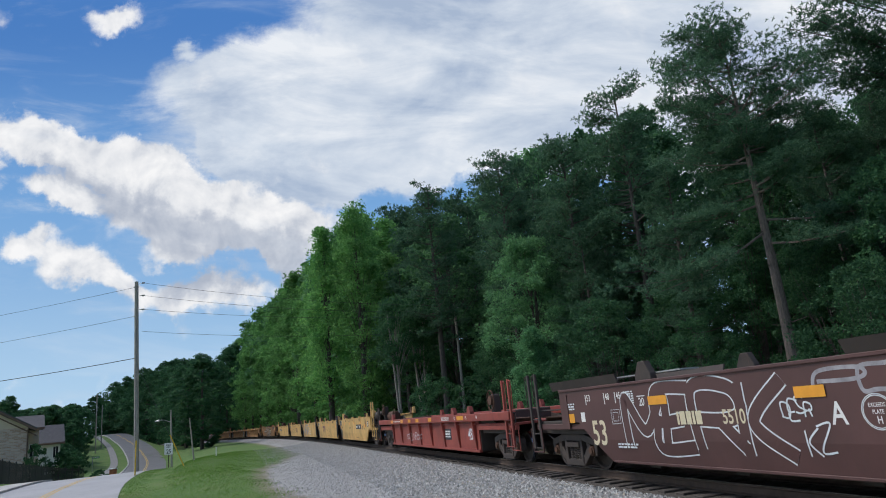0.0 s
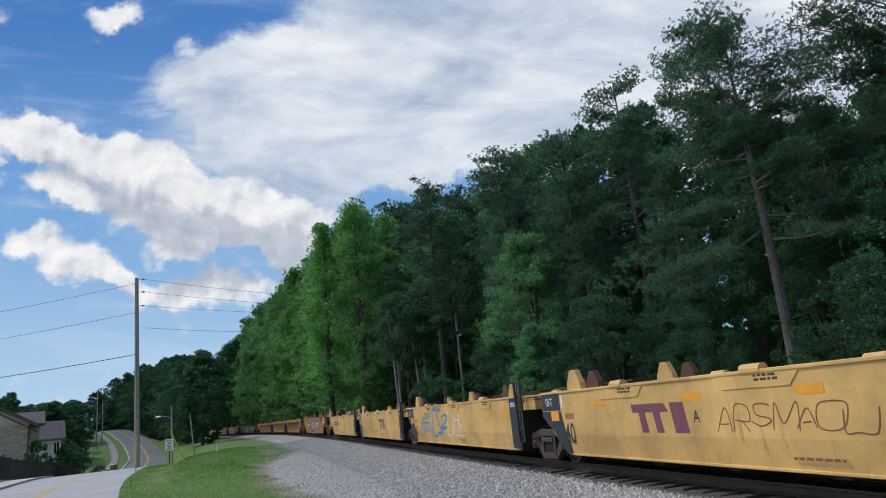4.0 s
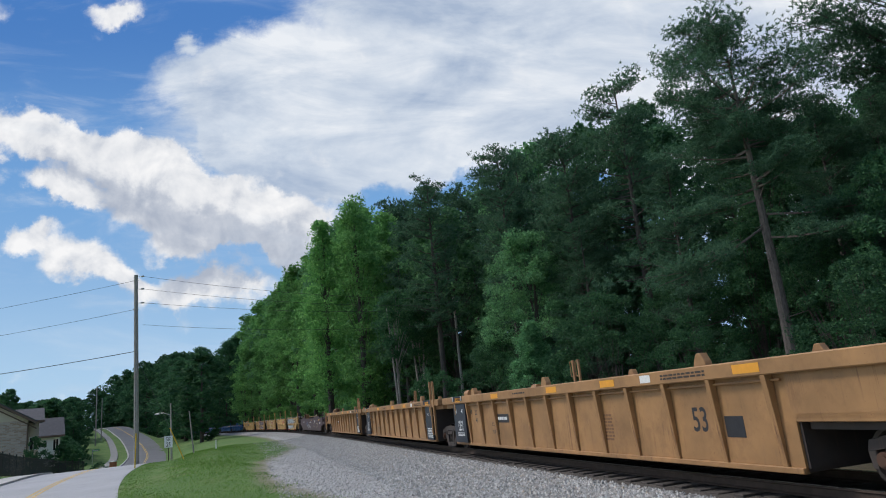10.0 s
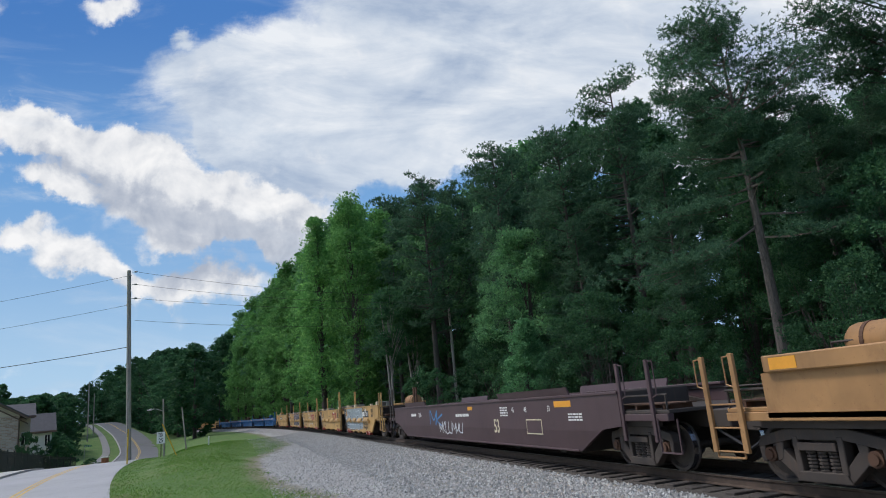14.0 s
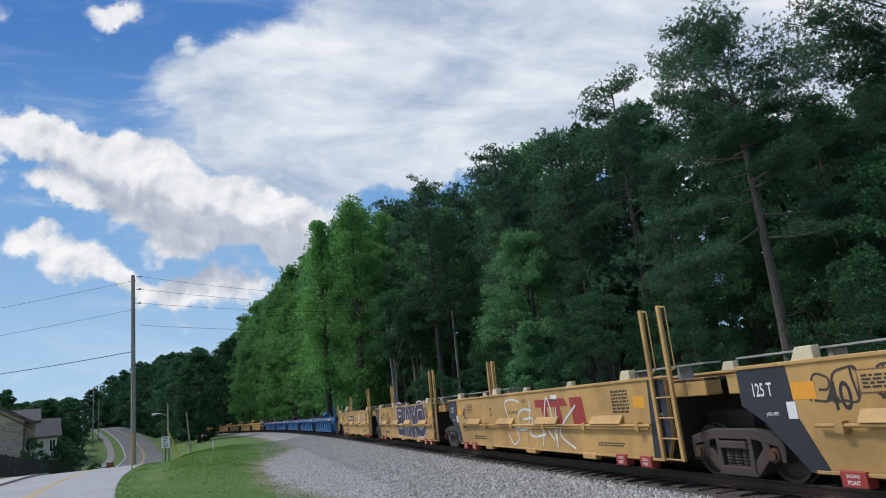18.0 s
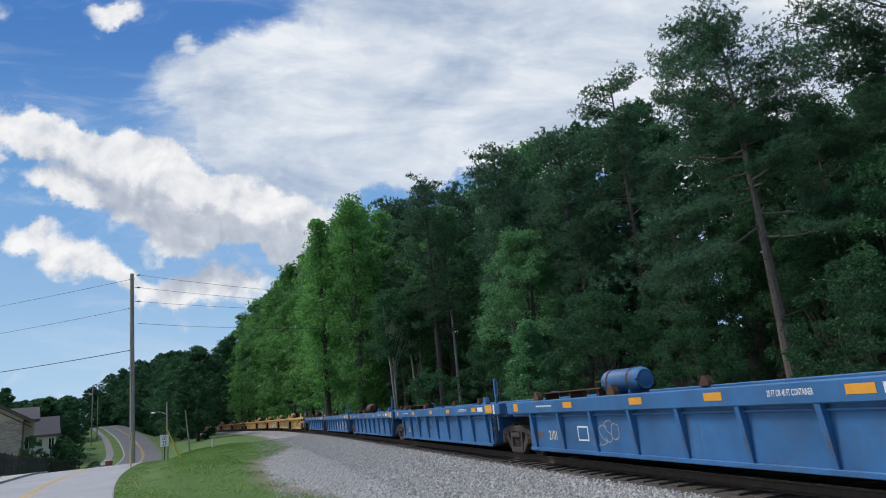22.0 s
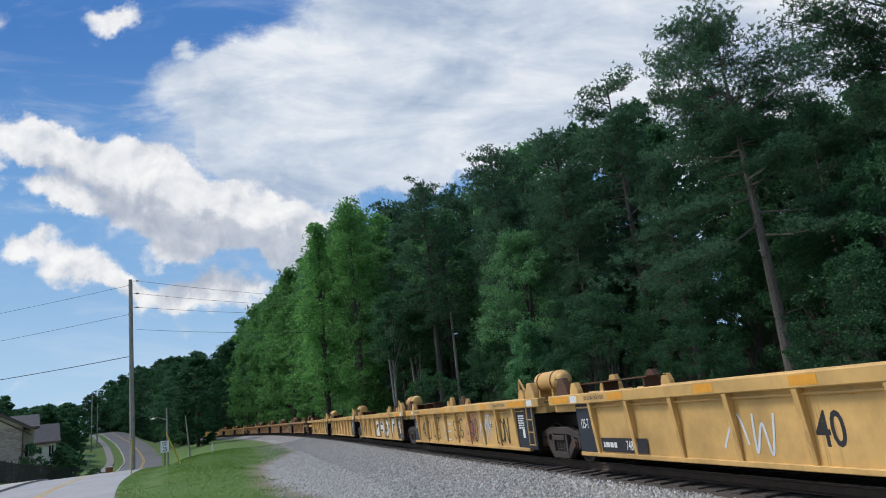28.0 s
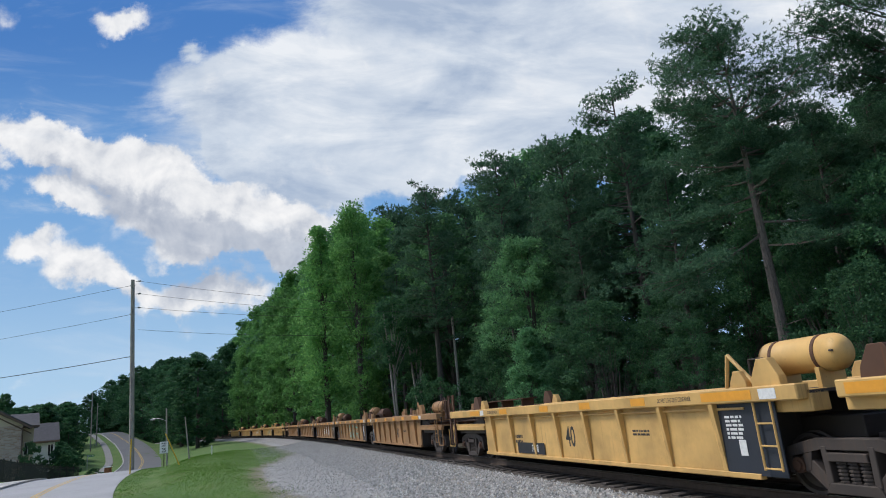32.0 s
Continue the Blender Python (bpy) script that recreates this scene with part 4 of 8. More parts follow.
def special_trees():
    def stand(tree, x, y):
        tree.matrix_basis = Matrix.Translation((x, y, float(ground_z(np.array(x), np.array(y)))))
    stand(pine("pine_tree", 77, 17.0, "large pine with a bare trunk and spreading domed dark crown", 0.53, 0.195, 16000, 10, dia=0.0155, leaf=0.126, slim=0.14, wander=0.004, flat=0.3, dome=True, bark=PINE_BARK,
               extra=((0.43, 3.35, 5.6, -0.42), (0.46, -0.35, 5.0, -0.02), (0.50, 3.0, 3.4, -0.1), (0.40, -1.0, 3.6, -0.1))), 13.4, 26.9)
    stand(pine("pine_tree", 78, 19.5, "tall pine with long branches reaching over the others", 0.50, 0.20, 8800, 9, dia=0.0140, leaf=0.145, slim=0.17, flat=0.3,
               extra=((0.62, 3.1, 6.2, 0.30), (0.66, 3.35, 6.0, 0.42), (0.72, 2.9, 5.6, 0.40), (0.78, 3.3, 5.0, 0.35))), 22.3, 27.0)
    # pines and tulip trees that stand out of the wood's upper edge
    for i, (x, y, top, wide) in enumerate(((12.1, 40.0, 21.6, 0.15), (4.7, 50.0, 21.4, 0.13), (-1.5, 62.0, 23.9, 0.12), (8.6, 43.0, 19.2, 0.15), (17.5, 38.5, 19.5, 0.17))):
        gz = float(ground_z(np.array(x), np.array(y)))
        stand(pine("pine_tree", 86 + i, top - gz, "pine whose domed crown rises over the wood", 0.34, wide, 5200, 8, leaf=0.18, slim=0.16, wander=0.006, flat=0.34, dome=True), x, y)
    # the dense dark wall behind the two large pines
    for kind, x, y, top in (("pine", 18.2, 30.0, 14.6), ("leaf", 20.0, 32.5, 14.8), ("pine", 22.0, 31.0, 15.0), ("leaf", 24.5, 33.0, 16.2), ("pine", 26.0, 31.5, 16.0), ("leaf", 17.2, 34.0, 15.6), ("leaf", 22.5, 36.0, 16.8)):
        PUT(kind, x, y, top - float(ground_z(np.array(x), np.array(y))), 1.0)
    for i, (x, y, top, wide) in enumerate(((-10.9, 75.0, 27.6, 6.4), (-15.4, 78.0, 26.0, 5.0))):
        gz = float(ground_z(np.array(x), np.array(y)))
        stand(leafy("tulip_tree", 92 + i, top - gz, wide, "tall fresh green tulip tree with a pointed top", BRIGHT, 0.1, 170, 110, 0.19), x, y)
    stand(leafy("young_tree", 79, 6.2, 4.4, "young conical green tree beside the track", YOUNG, clear=0.05, clumps=130, per=210, size=0.075, cone=True), 3.95, 35.1)
    stand(leafy("broadleaf_tree", 80, 13.0, 7.0, "green broadleaf tree standing before the pines", MIDLEAF, clear=0.05, clumps=170, per=220, size=0.10), 5.3, 43.4)
    for i, (x, y) in enumerate(((-6.0, 64.0), (-3.9, 66.0))):
        stand(leafy("pale_barked_tree", 83 + i, 14.0, 5.0, "slender tree with pale bare forking stems", LEAVES, clear=0.5, clumps=60, per=130, size=0.15, bark=PALE_BARK, stems=2), x, y)
    # round the houses
    for x, y, h, w in ((-45.2, 70, 4.3, 0.55), (-51.2, 85, 4.2, 0.8), (-56.2, 95, 4.2, 0.9), (-44.3, 80, 1.3, 1.2), (-45.6, 83, 1.5, 1.2), (-59.5, 98, 4.6, 1.0), (-62.8, 104, 4.8, 1.0), (-67, 110, 5.2, 1.0),
                       (-65.4, 108, 5.4, 1.1)):
        PUT("shrub", x, y, h, w)
    for x, y, h in ((-88, 142, 12.0), (-92, 133, 12.5), (-83, 138, 11.0), (-98, 140, 12.0), (-79, 134, 9.5)):
        PUT("leaf", x, y, h, 1.0)


special_trees()


# ---- the train: well cars, in their own space x runs to the rear, y to the camera's side, z from the rail head ----
FACE = Matrix(((-1, 0, 0, 0), (0, 0, 1, 0), (0, 1, 0, 0), (0, 0, 0, 1)))
TEXTS, SHARED = {}, {}
CREAM = plain("cream_stencil_paint", (0.62, 0.55, 0.38), 0.6, vary=0.12, scale=20, bump_by=0)
PURPLE = plain("faded_purple_paint", (0.17, 0.058, 0.080), 0.6, vary=0.15, bump_by=0)
DEEPRED = plain("dull_red_paint", (0.30, 0.035, 0.03), 0.6, vary=0.15, bump_by=0)
SILVER = plain("silver_blue_spray_paint", (0.25, 0.31, 0.35), 0.45, vary=0.15, bump_by=0)
SKYBLUE = plain("blue_spray_paint", (0.05, 0.20, 0.42), 0.5, vary=0.15, bump_by=0)
INDIGO = plain("blue_black_spray_paint", (0.030, 0.034, 0.055), 0.5, vary=0.2, bump_by=0)
HAZETAG = plain("hazy_grey_white_spray", (0.30, 0.29, 0.31), 0.6, vary=0.3, bump_by=0)
PINK = plain("pale_pink_spray_paint", (0.62, 0.48, 0.58), 0.5, vary=0.1, bump_by=0)
PALETAG = plain("thin_white_spray_paint", (0.62, 0.66, 0.68), 0.5, vary=0.15, bump_by=0)
TEAL = plain("teal_spray_paint", (0.10, 0.42, 0.40), 0.5, vary=0.1, bump_by=0)
ROSE = plain("magenta_spray_paint", (0.45, 0.12, 0.20), 0.5, vary=0.15, bump_by=0)
CARS, LEANING, CREASE = [], set(), 0.78


def text_mesh(s, material):
    key = (s, material.name)
    if key not in TEXTS:
        cu = bpy.data.curves.new("stencil", "FONT")
        cu.body, cu.align_x, cu.align_y, cu.resolution_u = s, "CENTER", "CENTER", 3
        cu.offset = 0.014
        ob = bpy.data.objects.new("stencil", cu)
        me = bpy.data.meshes.new_from_object(ob)
        bpy.data.objects.remove(ob)
        me.materials.clear()
        me.materials.append(material)
        co = np.empty(len(me.vertices) * 3, np.float32)
        me.vertices.foreach_get("co", co)
        co = co.reshape(-1, 3)
        lo, hi = co.min(0), co.max(0)
        co -= (lo + hi) / 2
        co /= (hi - lo)[1]
        me.vertices.foreach_set("co", co.ravel())
        TEXTS[key] = me
    return TEXTS[key]


def letters(car, s, x, y, z, h, material, wide=0.85, name="stencil"):
    ob = part(name, text_mesh(s, material), None, car)
    ob.matrix_local = Matrix.Translation((x, y, z)) @ FACE @ Matrix.Diagonal((h * wide, h, 1, 1))
    return ob


def plate(car, x0, x1, z0, z1, y, material, name="panel", label="", t=0.004):
    bm = bmesh.new()
    box(bm, x0, x1, y, y + t, z0, z1)
    return part(name, bm, material, car, label)


def bars(car, x, z, w, h, rows, y, material, seed=0, name="small_print"):
    """Lines of writing too small to read."""
    rng = random.Random(seed + int(x * 100))
    bm = bmesh.new()
    for r in range(rows):
        zz = z + h / 2 - h * (r + 0.5) / rows
        u = x + w / 2
        while u > x - w / 2 + 0.03:
            n = min(rng.uniform(0.05, 0.16), u - x + w / 2)
            box(bm, u - n, u, y, y + 0.003, zz - h / rows * 0.3, zz + h / rows * 0.3)
            u -= n + 0.03
    return part(name, bm, material, car, "lines of small stencilled print")


def stroke(bm, pts, width, y, lean=False):
    """A painted line through (x, z) points on a face; lean: the face is folded back under its crease."""
    p = np.array(pts, float)
    d = np.gradient(p, axis=0)
    d /= np.linalg.norm(d, axis=1)[:, None] + 1e-9
    nrm = np.column_stack([-d[:, 1], d[:, 0]]) * width / 2
    a, b = ([bm.verts.new((q[0], y - (max(0.0, CREASE - q[1]) * 0.13 if lean else 0.0), q[1])) for q in edge] for edge in (p + nrm, p - nrm))
    for i in range(len(p) - 1):
        bm.faces.new((a[i], a[i + 1], b[i + 1], b[i]))


# letter forms as pen strokes on a grid, 0-4 across and 0-6 up; a bar lifts the pen
PEN = {"A": "00 26 40|12 32", "B": "00 06 35 33 13|33 41 30 00", "C": "45 26 05 01 20 41", "D": "00 06 36 43 30 00", "E": "46 06 03 33|03 00 40", "F": "00 06 46|03 33",
       "G": "45 26 04 01 20 41 43 23", "H": "00 06|03 43|46 40", "I": "26 20", "J": "46 41 20 02", "K": "00 06|46 13 40", "L": "06 00 40", "M": "00 06 22 46 40", "N": "00 06 40 46",
       "O": "26 05 01 20 41 45 26", "P": "00 06 36 44 33 03", "R": "00 06 36 44 33 03|23 40", "S": "45 26 05 13 32 41 20 01", "T": "06 46|26 20", "U": "06 01 20 41 46", "V": "06 20 46",
       "W": "06 10 24 30 46", "X": "06 40|00 46", "Y": "06 23 46|23 20", "Z": "06 46 00 40", "1": "15 26 20", "2": "05 26 45 33 00 40", "9": "44 26 05 13 44 20", "4": "36 30|36 02 42"}


def smooth_stroke(pts):
    q = np.array([pts[0]] + list(pts) + [pts[-1]], float)
    out = []
    for i in range(1, len(q) - 2):
        for t in np.linspace(0, 1, 12)[:-1]:
            out.append(0.5 * (2 * q[i] + (q[i + 1] - q[i - 1]) * t + (2 * q[i - 1] - 5 * q[i] + 4 * q[i + 1] - q[i + 2]) * t * t
                              + (3 * q[i] - q[i - 1] - 3 * q[i + 1] + q[i + 2]) * t ** 3))
    return out + [q[-1]]


def pen_lines(word, x0, x1, z0, z1, seed, wild=0.35, slant=0.0):
    """The strokes of a sprayed word from x1 (its start) down to x0, letters crowded and uneven."""
    rng = random.Random(seed)
    step = (x1 - x0) / len(word)
    lines = []
    for n, ch in enumerate(word):
        if ch not in PEN:
            continue
        up, down, wide = rng.uniform(-wild, wild) * 0.35, rng.uniform(-wild, wild) * 0.35, rng.uniform(0.86, 1.16)
        for line in PEN[ch].split("|"):
            pts = []
            for g in line.split():
                u, v = int(g[0]) / 4 + rng.uniform(-wild, wild) * 0.14, int(g[1]) / 6 + rng.uniform(-wild, wild) * 0.09
                v = v * (1 + up - down) + down
                pts.append((x1 - step * (n - 0.04 + 1.02 * wide * (u + slant * v)), z0 + (z1 - z0) * min(1.06, max(-0.04, v))))
            lines.append(smooth_stroke(pts))
    return lines


def sprayed(car, lines, width, y, material, label, name="graffiti"):
    bm = bmesh.new()
    for i, pts in enumerate(lines):
        stroke(bm, pts, width, y + 0.0004 * (i % 5), car.name in LEANING)
    return part(name, bm, material, car, label)


def tag(car, x0, x1, z0, z1, y, material, word, width, seed, label, wild=0.9, slant=0.12):
    """A word written with one pass of the can."""
    return sprayed(car, pen_lines(word, x0, x1, z0, z1, seed, wild, slant), width, y + 0.002, material, label)


def burner(car, x0, x1, z0, z1, y, rim, fill, word, width, edge, seed, label, wild=0.4, slant=0.0, shadow=None):
    """Fat letters: a rim colour with the fill laid over it, and a drop shadow where there is one."""
    lines = pen_lines(word, x0, x1, z0, z1, seed, wild, slant)
    if shadow:
        sprayed(car, [[(p[0] - edge * 1.3, p[1] - edge * 1.1) for p in line] for line in lines], width + edge * 2, y, shadow, "", "graffiti_shadow")
    sprayed(car, lines, width + edge * 2, y + 0.0025, rim, label)
    return sprayed(car, lines, width, y + 0.005, fill, "", "graffiti_fill")


def scrawl(car, x0, x1, z0, z1, y, material, width, seed, label="thin sprayed scribble"):
    """A quick tag, its letters run together."""
    rng = random.Random(seed)
    n = max(3, int((x1 - x0) / (z1 - z0) * 2.0))
    word = "".join(rng.choice("NEMSURAKLO") for i in range(min(n, 7)))
    return sprayed(car, pen_lines(word, x0, x1, z0, z1, seed, 0.7, 0.2), width, y + 0.003, material, label)


# running gear, built once and shared
def wheel_mesh():
    prof = [(0.0, -0.07), (0.10, -0.075), (0.16, -0.03), (0.36, -0.015), (0.40, -0.07), (0.455, -0.07), (0.462, 0.035), (0.485, 0.05), (0.485, 0.075), (0.40, 0.075), (0.36, 0.03), (0.14, 0.05), (0.0, 0.06)]
    n = 22
    verts = np.array([(r * math.cos(math.tau * i / n), w, r * math.sin(math.tau * i / n)) for i in range(n) for r, w in prof])
    k = len(prof)
    i = np.arange(n * k).reshape(n, k)
    j = np.roll(i, -1, axis=0)
    faces = np.stack([i[:, :-1], i[:, 1:], j[:, 1:], j[:, :-1]], -1).reshape(-1, 4)
    me = raw_mesh("wheel", verts, faces, WHEEL)
    me.materials.append(TREAD)
    idx = np.tile(np.array([1 if c == 5 else 0 for c in range(k - 1)]), n)
    me.polygons.foreach_set("material_index", idx.astype(np.int32))
    return me


def side_frame_mesh():
    bm = bmesh.new()
    y0, y1 = 0.97, 1.15
    prism(bm, [(-1.13, 0.58), (-1.08, 0.74), (-0.52, 0.87), (0.52, 0.87), (1.08, 0.74), (1.13, 0.58), (0.95, 0.61), (0.46, 0.72), (-0.46, 0.72), (-0.95, 0.61)], "y", y0, y1)
    prism(bm, [(-0.47, 0.10), (0.47, 0.10), (0.39, 0.25), (-0.39, 0.25)], "y", y0, y1 + 0.02)
    for sx in (-1, 1):
        prism(bm, [(sx * 1.13, 0.60), (sx * 1.10, 0.35), (sx * 1.01, 0.35), (sx * 0.99, 0.63)], "y", y0 + 0.004, y1 - 0.004)
        prism(bm, [(sx * 0.80, 0.64), (sx * 0.80, 0.36), (sx * 0.68, 0.40), (sx * 0.62, 0.68)], "y", y0 + 0.006, y1 - 0.006)
        prism(bm, [(sx * 0.78, 0.40), (sx * 0.64, 0.56), (sx * 0.35, 0.27), (sx * 0.45, 0.11)], "y", y0 + 0.008, y1 - 0.012)
        prism(bm, [(sx * 0.32, 0.22), (sx * 0.43, 0.22), (sx * 0.44, 0.76), (sx * 0.34, 0.76)], "y", y0 + 0.01, y1 + 0.01)
    return mesh_of("side_frame", bm, STEEL, 0.012)


def spring_mesh():
    """One coil spring, its turns as a ribbed column."""
    bm = bmesh.new()
    rings = []
    for k in range(6):
        z = 0.24 + k * 0.052
        for r, dz in ((0.06, 0.0), (0.086, 0.012), (0.086, 0.034), (0.06, 0.046)):
            rings.append([bm.verts.new((r * math.cos(i * math.tau / 7), 1.06 + r * math.sin(i * math.tau / 7), z + dz)) for i in range(7)])
    for lo, hi in zip(rings, rings[1:]):
        for i in range(7):
            bm.faces.new((lo[i], lo[(i + 1) % 7], hi[(i + 1) % 7], hi[i]))
    return mesh_of("coil_spring", bm, STEEL)


def make_truck_parts():
    SHARED["wheel"], SHARED["side_frame"], SHARED["spring"] = wheel_mesh(), side_frame_mesh(), spring_mesh()
    bm = bmesh.new()
    box(bm, -0.22, 0.22, -1.0, 1.0, 0.42, 0.74)
    rod(bm, (0, 0, 0.7), (0, 0, 0.86), 0.32, 16)
    SHARED["bolster"] = mesh_of("bolster", bm, STEEL, 0.01)
    bm = bmesh.new()
    rod(bm, (0, -0.95, 0), (0, 0.95, 0), 0.085, 12)
    SHARED["axle"] = mesh_of("axle", bm, STEEL)
    bm = bmesh.new()
    box(bm, -0.33, 0.33, 0.90, 1.19, 0.55, 0.67)
    SHARED["bolster_end"] = mesh_of("bolster_end", bm, STEEL, 0.01)
    bm = bmesh.new()
    rod(bm, (0, 0.93, 0), (0, 1.17, 0), 0.115, 14)
    rod(bm, (0, 1.17, 0), (0, 1.21, 0), 0.075, 12)
    SHARED["cap"] = mesh_of("bearing_cap", bm, RUST)


make_truck_parts()
TURN = Matrix.Rotation(math.pi, 4, "Z")


def truck(car, x):
    b = part("truck", SHARED["bolster"], None, car, "grimy brown two-axle wheel truck")
    b.matrix_local = Matrix.Translation((x, 0, 0))
    for side in (Matrix.Identity(4), TURN):
        for name in ("side_frame", "bolster_end"):
            part(name, SHARED[name], None, b).matrix_local = side
        for cx in (-0.19, 0.0, 0.19):
            part("coil_spring", SHARED["spring"], None, b).matrix_local = side @ Matrix.Translation((cx, 0, 0))
        for ax in (-0.89, 0.89):
            part("wheel", SHARED["wheel"], None, b).matrix_local = side @ Matrix.Translation((ax, 0.79, 0.46)) @ TURN
            part("bearing_cap", SHARED["cap"], None, b).matrix_local = side @ Matrix.Translation((ax, 0, 0.47))
    for ax in (-0.89, 0.89):
        part("axle", SHARED["axle"], None, b).matrix_local = Matrix.Translation((ax, 0, 0.46))
    return b


def posts(car, xs, z0, z1, y, material, hoop=0.9, ladder=True, side=-1):
    """Ladder posts with hooped grab rails; the rungs join two of them."""
    for x in xs:
        bm = bmesh.new()
        box(bm, x - 0.05, x + 0.05, y - 0.03, y + 0.03, z0, z1)
        part("ladder_post", bm, material, car, bevel=0.008)
        bm = bmesh.new()
        hx = x - side * 0.2
        rod(bm, (x, y, z1 - 0.03), (hx, y, z1 - 0.05), 0.014, 5)
        rod(bm, (hx, y, z1 - 0.05), (hx, y, z1 - hoop), 0.014, 5)
        rod(bm, (hx, y, z1 - hoop), (x, y, z1 - hoop - 0.06), 0.014, 5)
        part("grab_rail", bm, material, car)
    if ladder and len(xs) > 1:
        z = z0 + 0.02
        while z < z1 - hoop:
            bm = bmesh.new()
            rod(bm, (xs[0], y, z), (xs[1], y, z), 0.016, 6)
            part("rung", bm, material, car)
            z += 0.38


def both(car, name, bm_fn, material, label="", bevel=0.0):
    """The same part on both sides of the car."""
    bm = bmesh.new()
    bm_fn(bm)
    a = part(name, bm, material, car, label, bevel)
    b = part(name, a.data, None, car, label)
    b.matrix_local = Matrix.Scale(-1, 4, (0, 1, 0))
    return a


def bracket(car, x, z, material, y=1.36, size=1.0):
    """A container guide: a stubby horn with a sloped inner face."""
    k = size
    both(car, "container_guide", lambda bm: prism(bm, [(x - 0.22 * k, z - 0.02), (x + 0.22 * k, z - 0.02), (x + 0.20 * k, z + 0.10 * k), (x + 0.08 * k, z + 0.30 * k), (x - 0.08 * k, z + 0.30 * k),
                                                      (x - 0.20 * k, z + 0.10 * k)], "y", y - 0.1, y + 0.06), material, bevel=0.012)


def end_gear(car, x, sign, zt, paint_m, kind, seed):
    """What stands over and about a truck at the car's end; sign: -1 front, 1 rear, x: the end's place."""
    inner = x - sign * (4.2 if kind == "E" else 1.5)
    lo, hi = min(x - sign * 0.25, inner), max(x - sign * 0.25, inner)
    bm = bmesh.new()
    box(bm, lo, hi, -0.42, 0.42, 0.80, 1.14)
    part("centre_sill", bm, STEEL, car, bevel=0.02)
    if kind == "E":
        d0, d1 = sorted((x - sign * 0.75, inner))
        bm = bmesh.new()
        box(bm, d0, d1, -1.36, 1.36, 1.14, 1.21)
        part("end_platform", bm, paint_m if seed % 2 else STEEL, car, bevel=0.01)
        both(car, "platform_beam", lambda b: box(b, d0, d1, 1.26, 1.40, 1.0, 1.14), paint_m, bevel=0.012)
        bm = bmesh.new()
        rod(bm, (x - sign * 0.3, 0, 0.88), (x - sign * 0.02, 0, 0.88), 0.13, 8)
        box(bm, *sorted((x - sign * 0.16, x + sign * 0.10)), -0.16, 0.16, 0.72, 1.02)
        part("coupler", bm, STEEL, car, bevel=0.02)
        bm = bmesh.new()
        rod(bm, (x - sign * 0.7, 0.35, 0.75), (x - sign * 0.02, 0.3, 0.42), 0.03, 6)
        part("brake_hose", bm, BLACK, car)
        bm = bmesh.new()
        for yy in (0.75, 1.1):
            box(bm, d0 + 0.1, d1, yy - 0.13, yy + 0.13, 1.30, 1.325)
        for xx in np.linspace(d0 + 0.3, d1 - 0.3, 4):
            box(bm, xx - 0.03, xx + 0.03, 0.6, 1.25, 1.21, 1.30)
        pieces("walkway_grating", bm, RUST, car)
        # the well's end wall, its bracing, a tool box and the step hung under the platform
        e0, e1 = sorted((inner, inner + sign * 1.1))
        both(car, "end_brace", lambda b: prism(b, [(inner, 1.21), (inner + sign * 1.5, 1.21), (inner, zt - 0.15)], "y", 1.18, 1.26), STEEL)
        bm = bmesh.new()
        box(bm, e0, e1, -0.95, 0.95, 1.21, min(zt, 1.72))
        part("equipment_box", bm, STEEL, car, "grimy equipment box on the end platform", bevel=0.03)
        m0, m1 = sorted((x - sign * 1.05, x - sign * 0.45))
        both(car, "stirrup_step", lambda b: [rod(b, p, q, 0.02, 5) for p, q in (((m0, 1.43, 1.05), (m0, 1.43, 0.42)), ((m0, 1.43, 0.42), (m1, 1.43, 0.42)), ((m1, 1.43, 0.42), (m1, 1.43, 1.05)))],
             paint_m)
        both(car, "cross_rail", lambda b: [rod(b, p, q, 0.022, 5) for p, q in (((d0, 1.34, 1.5), (d1, 1.34, 1.5)), ((d0 + 0.06, 1.34, 1.2), (d0 + 0.06, 1.34, 1.5)), ((d1 - 0.06, 1.34, 1.2), (d1 - 0.06, 1.34, 1.5)))],
             STEEL)
        both(car, "truck_skirt", lambda b: box(b, *sorted((inner + sign * 0.1, x - sign * 1.3)), 1.16, 1.24, 0.88, 1.02), STEEL)
    else:
        both(car, "end_arm", lambda b: box(b, lo, hi, 0.95, 1.30, zt - 0.42, zt - 0.10), paint_m, bevel=0.015)
        bm = bmesh.new()
        box(bm, lo, hi, -1.3, 1.3, zt - 0.16, zt - 0.11)
        part("end_deck", bm, STEEL, car)


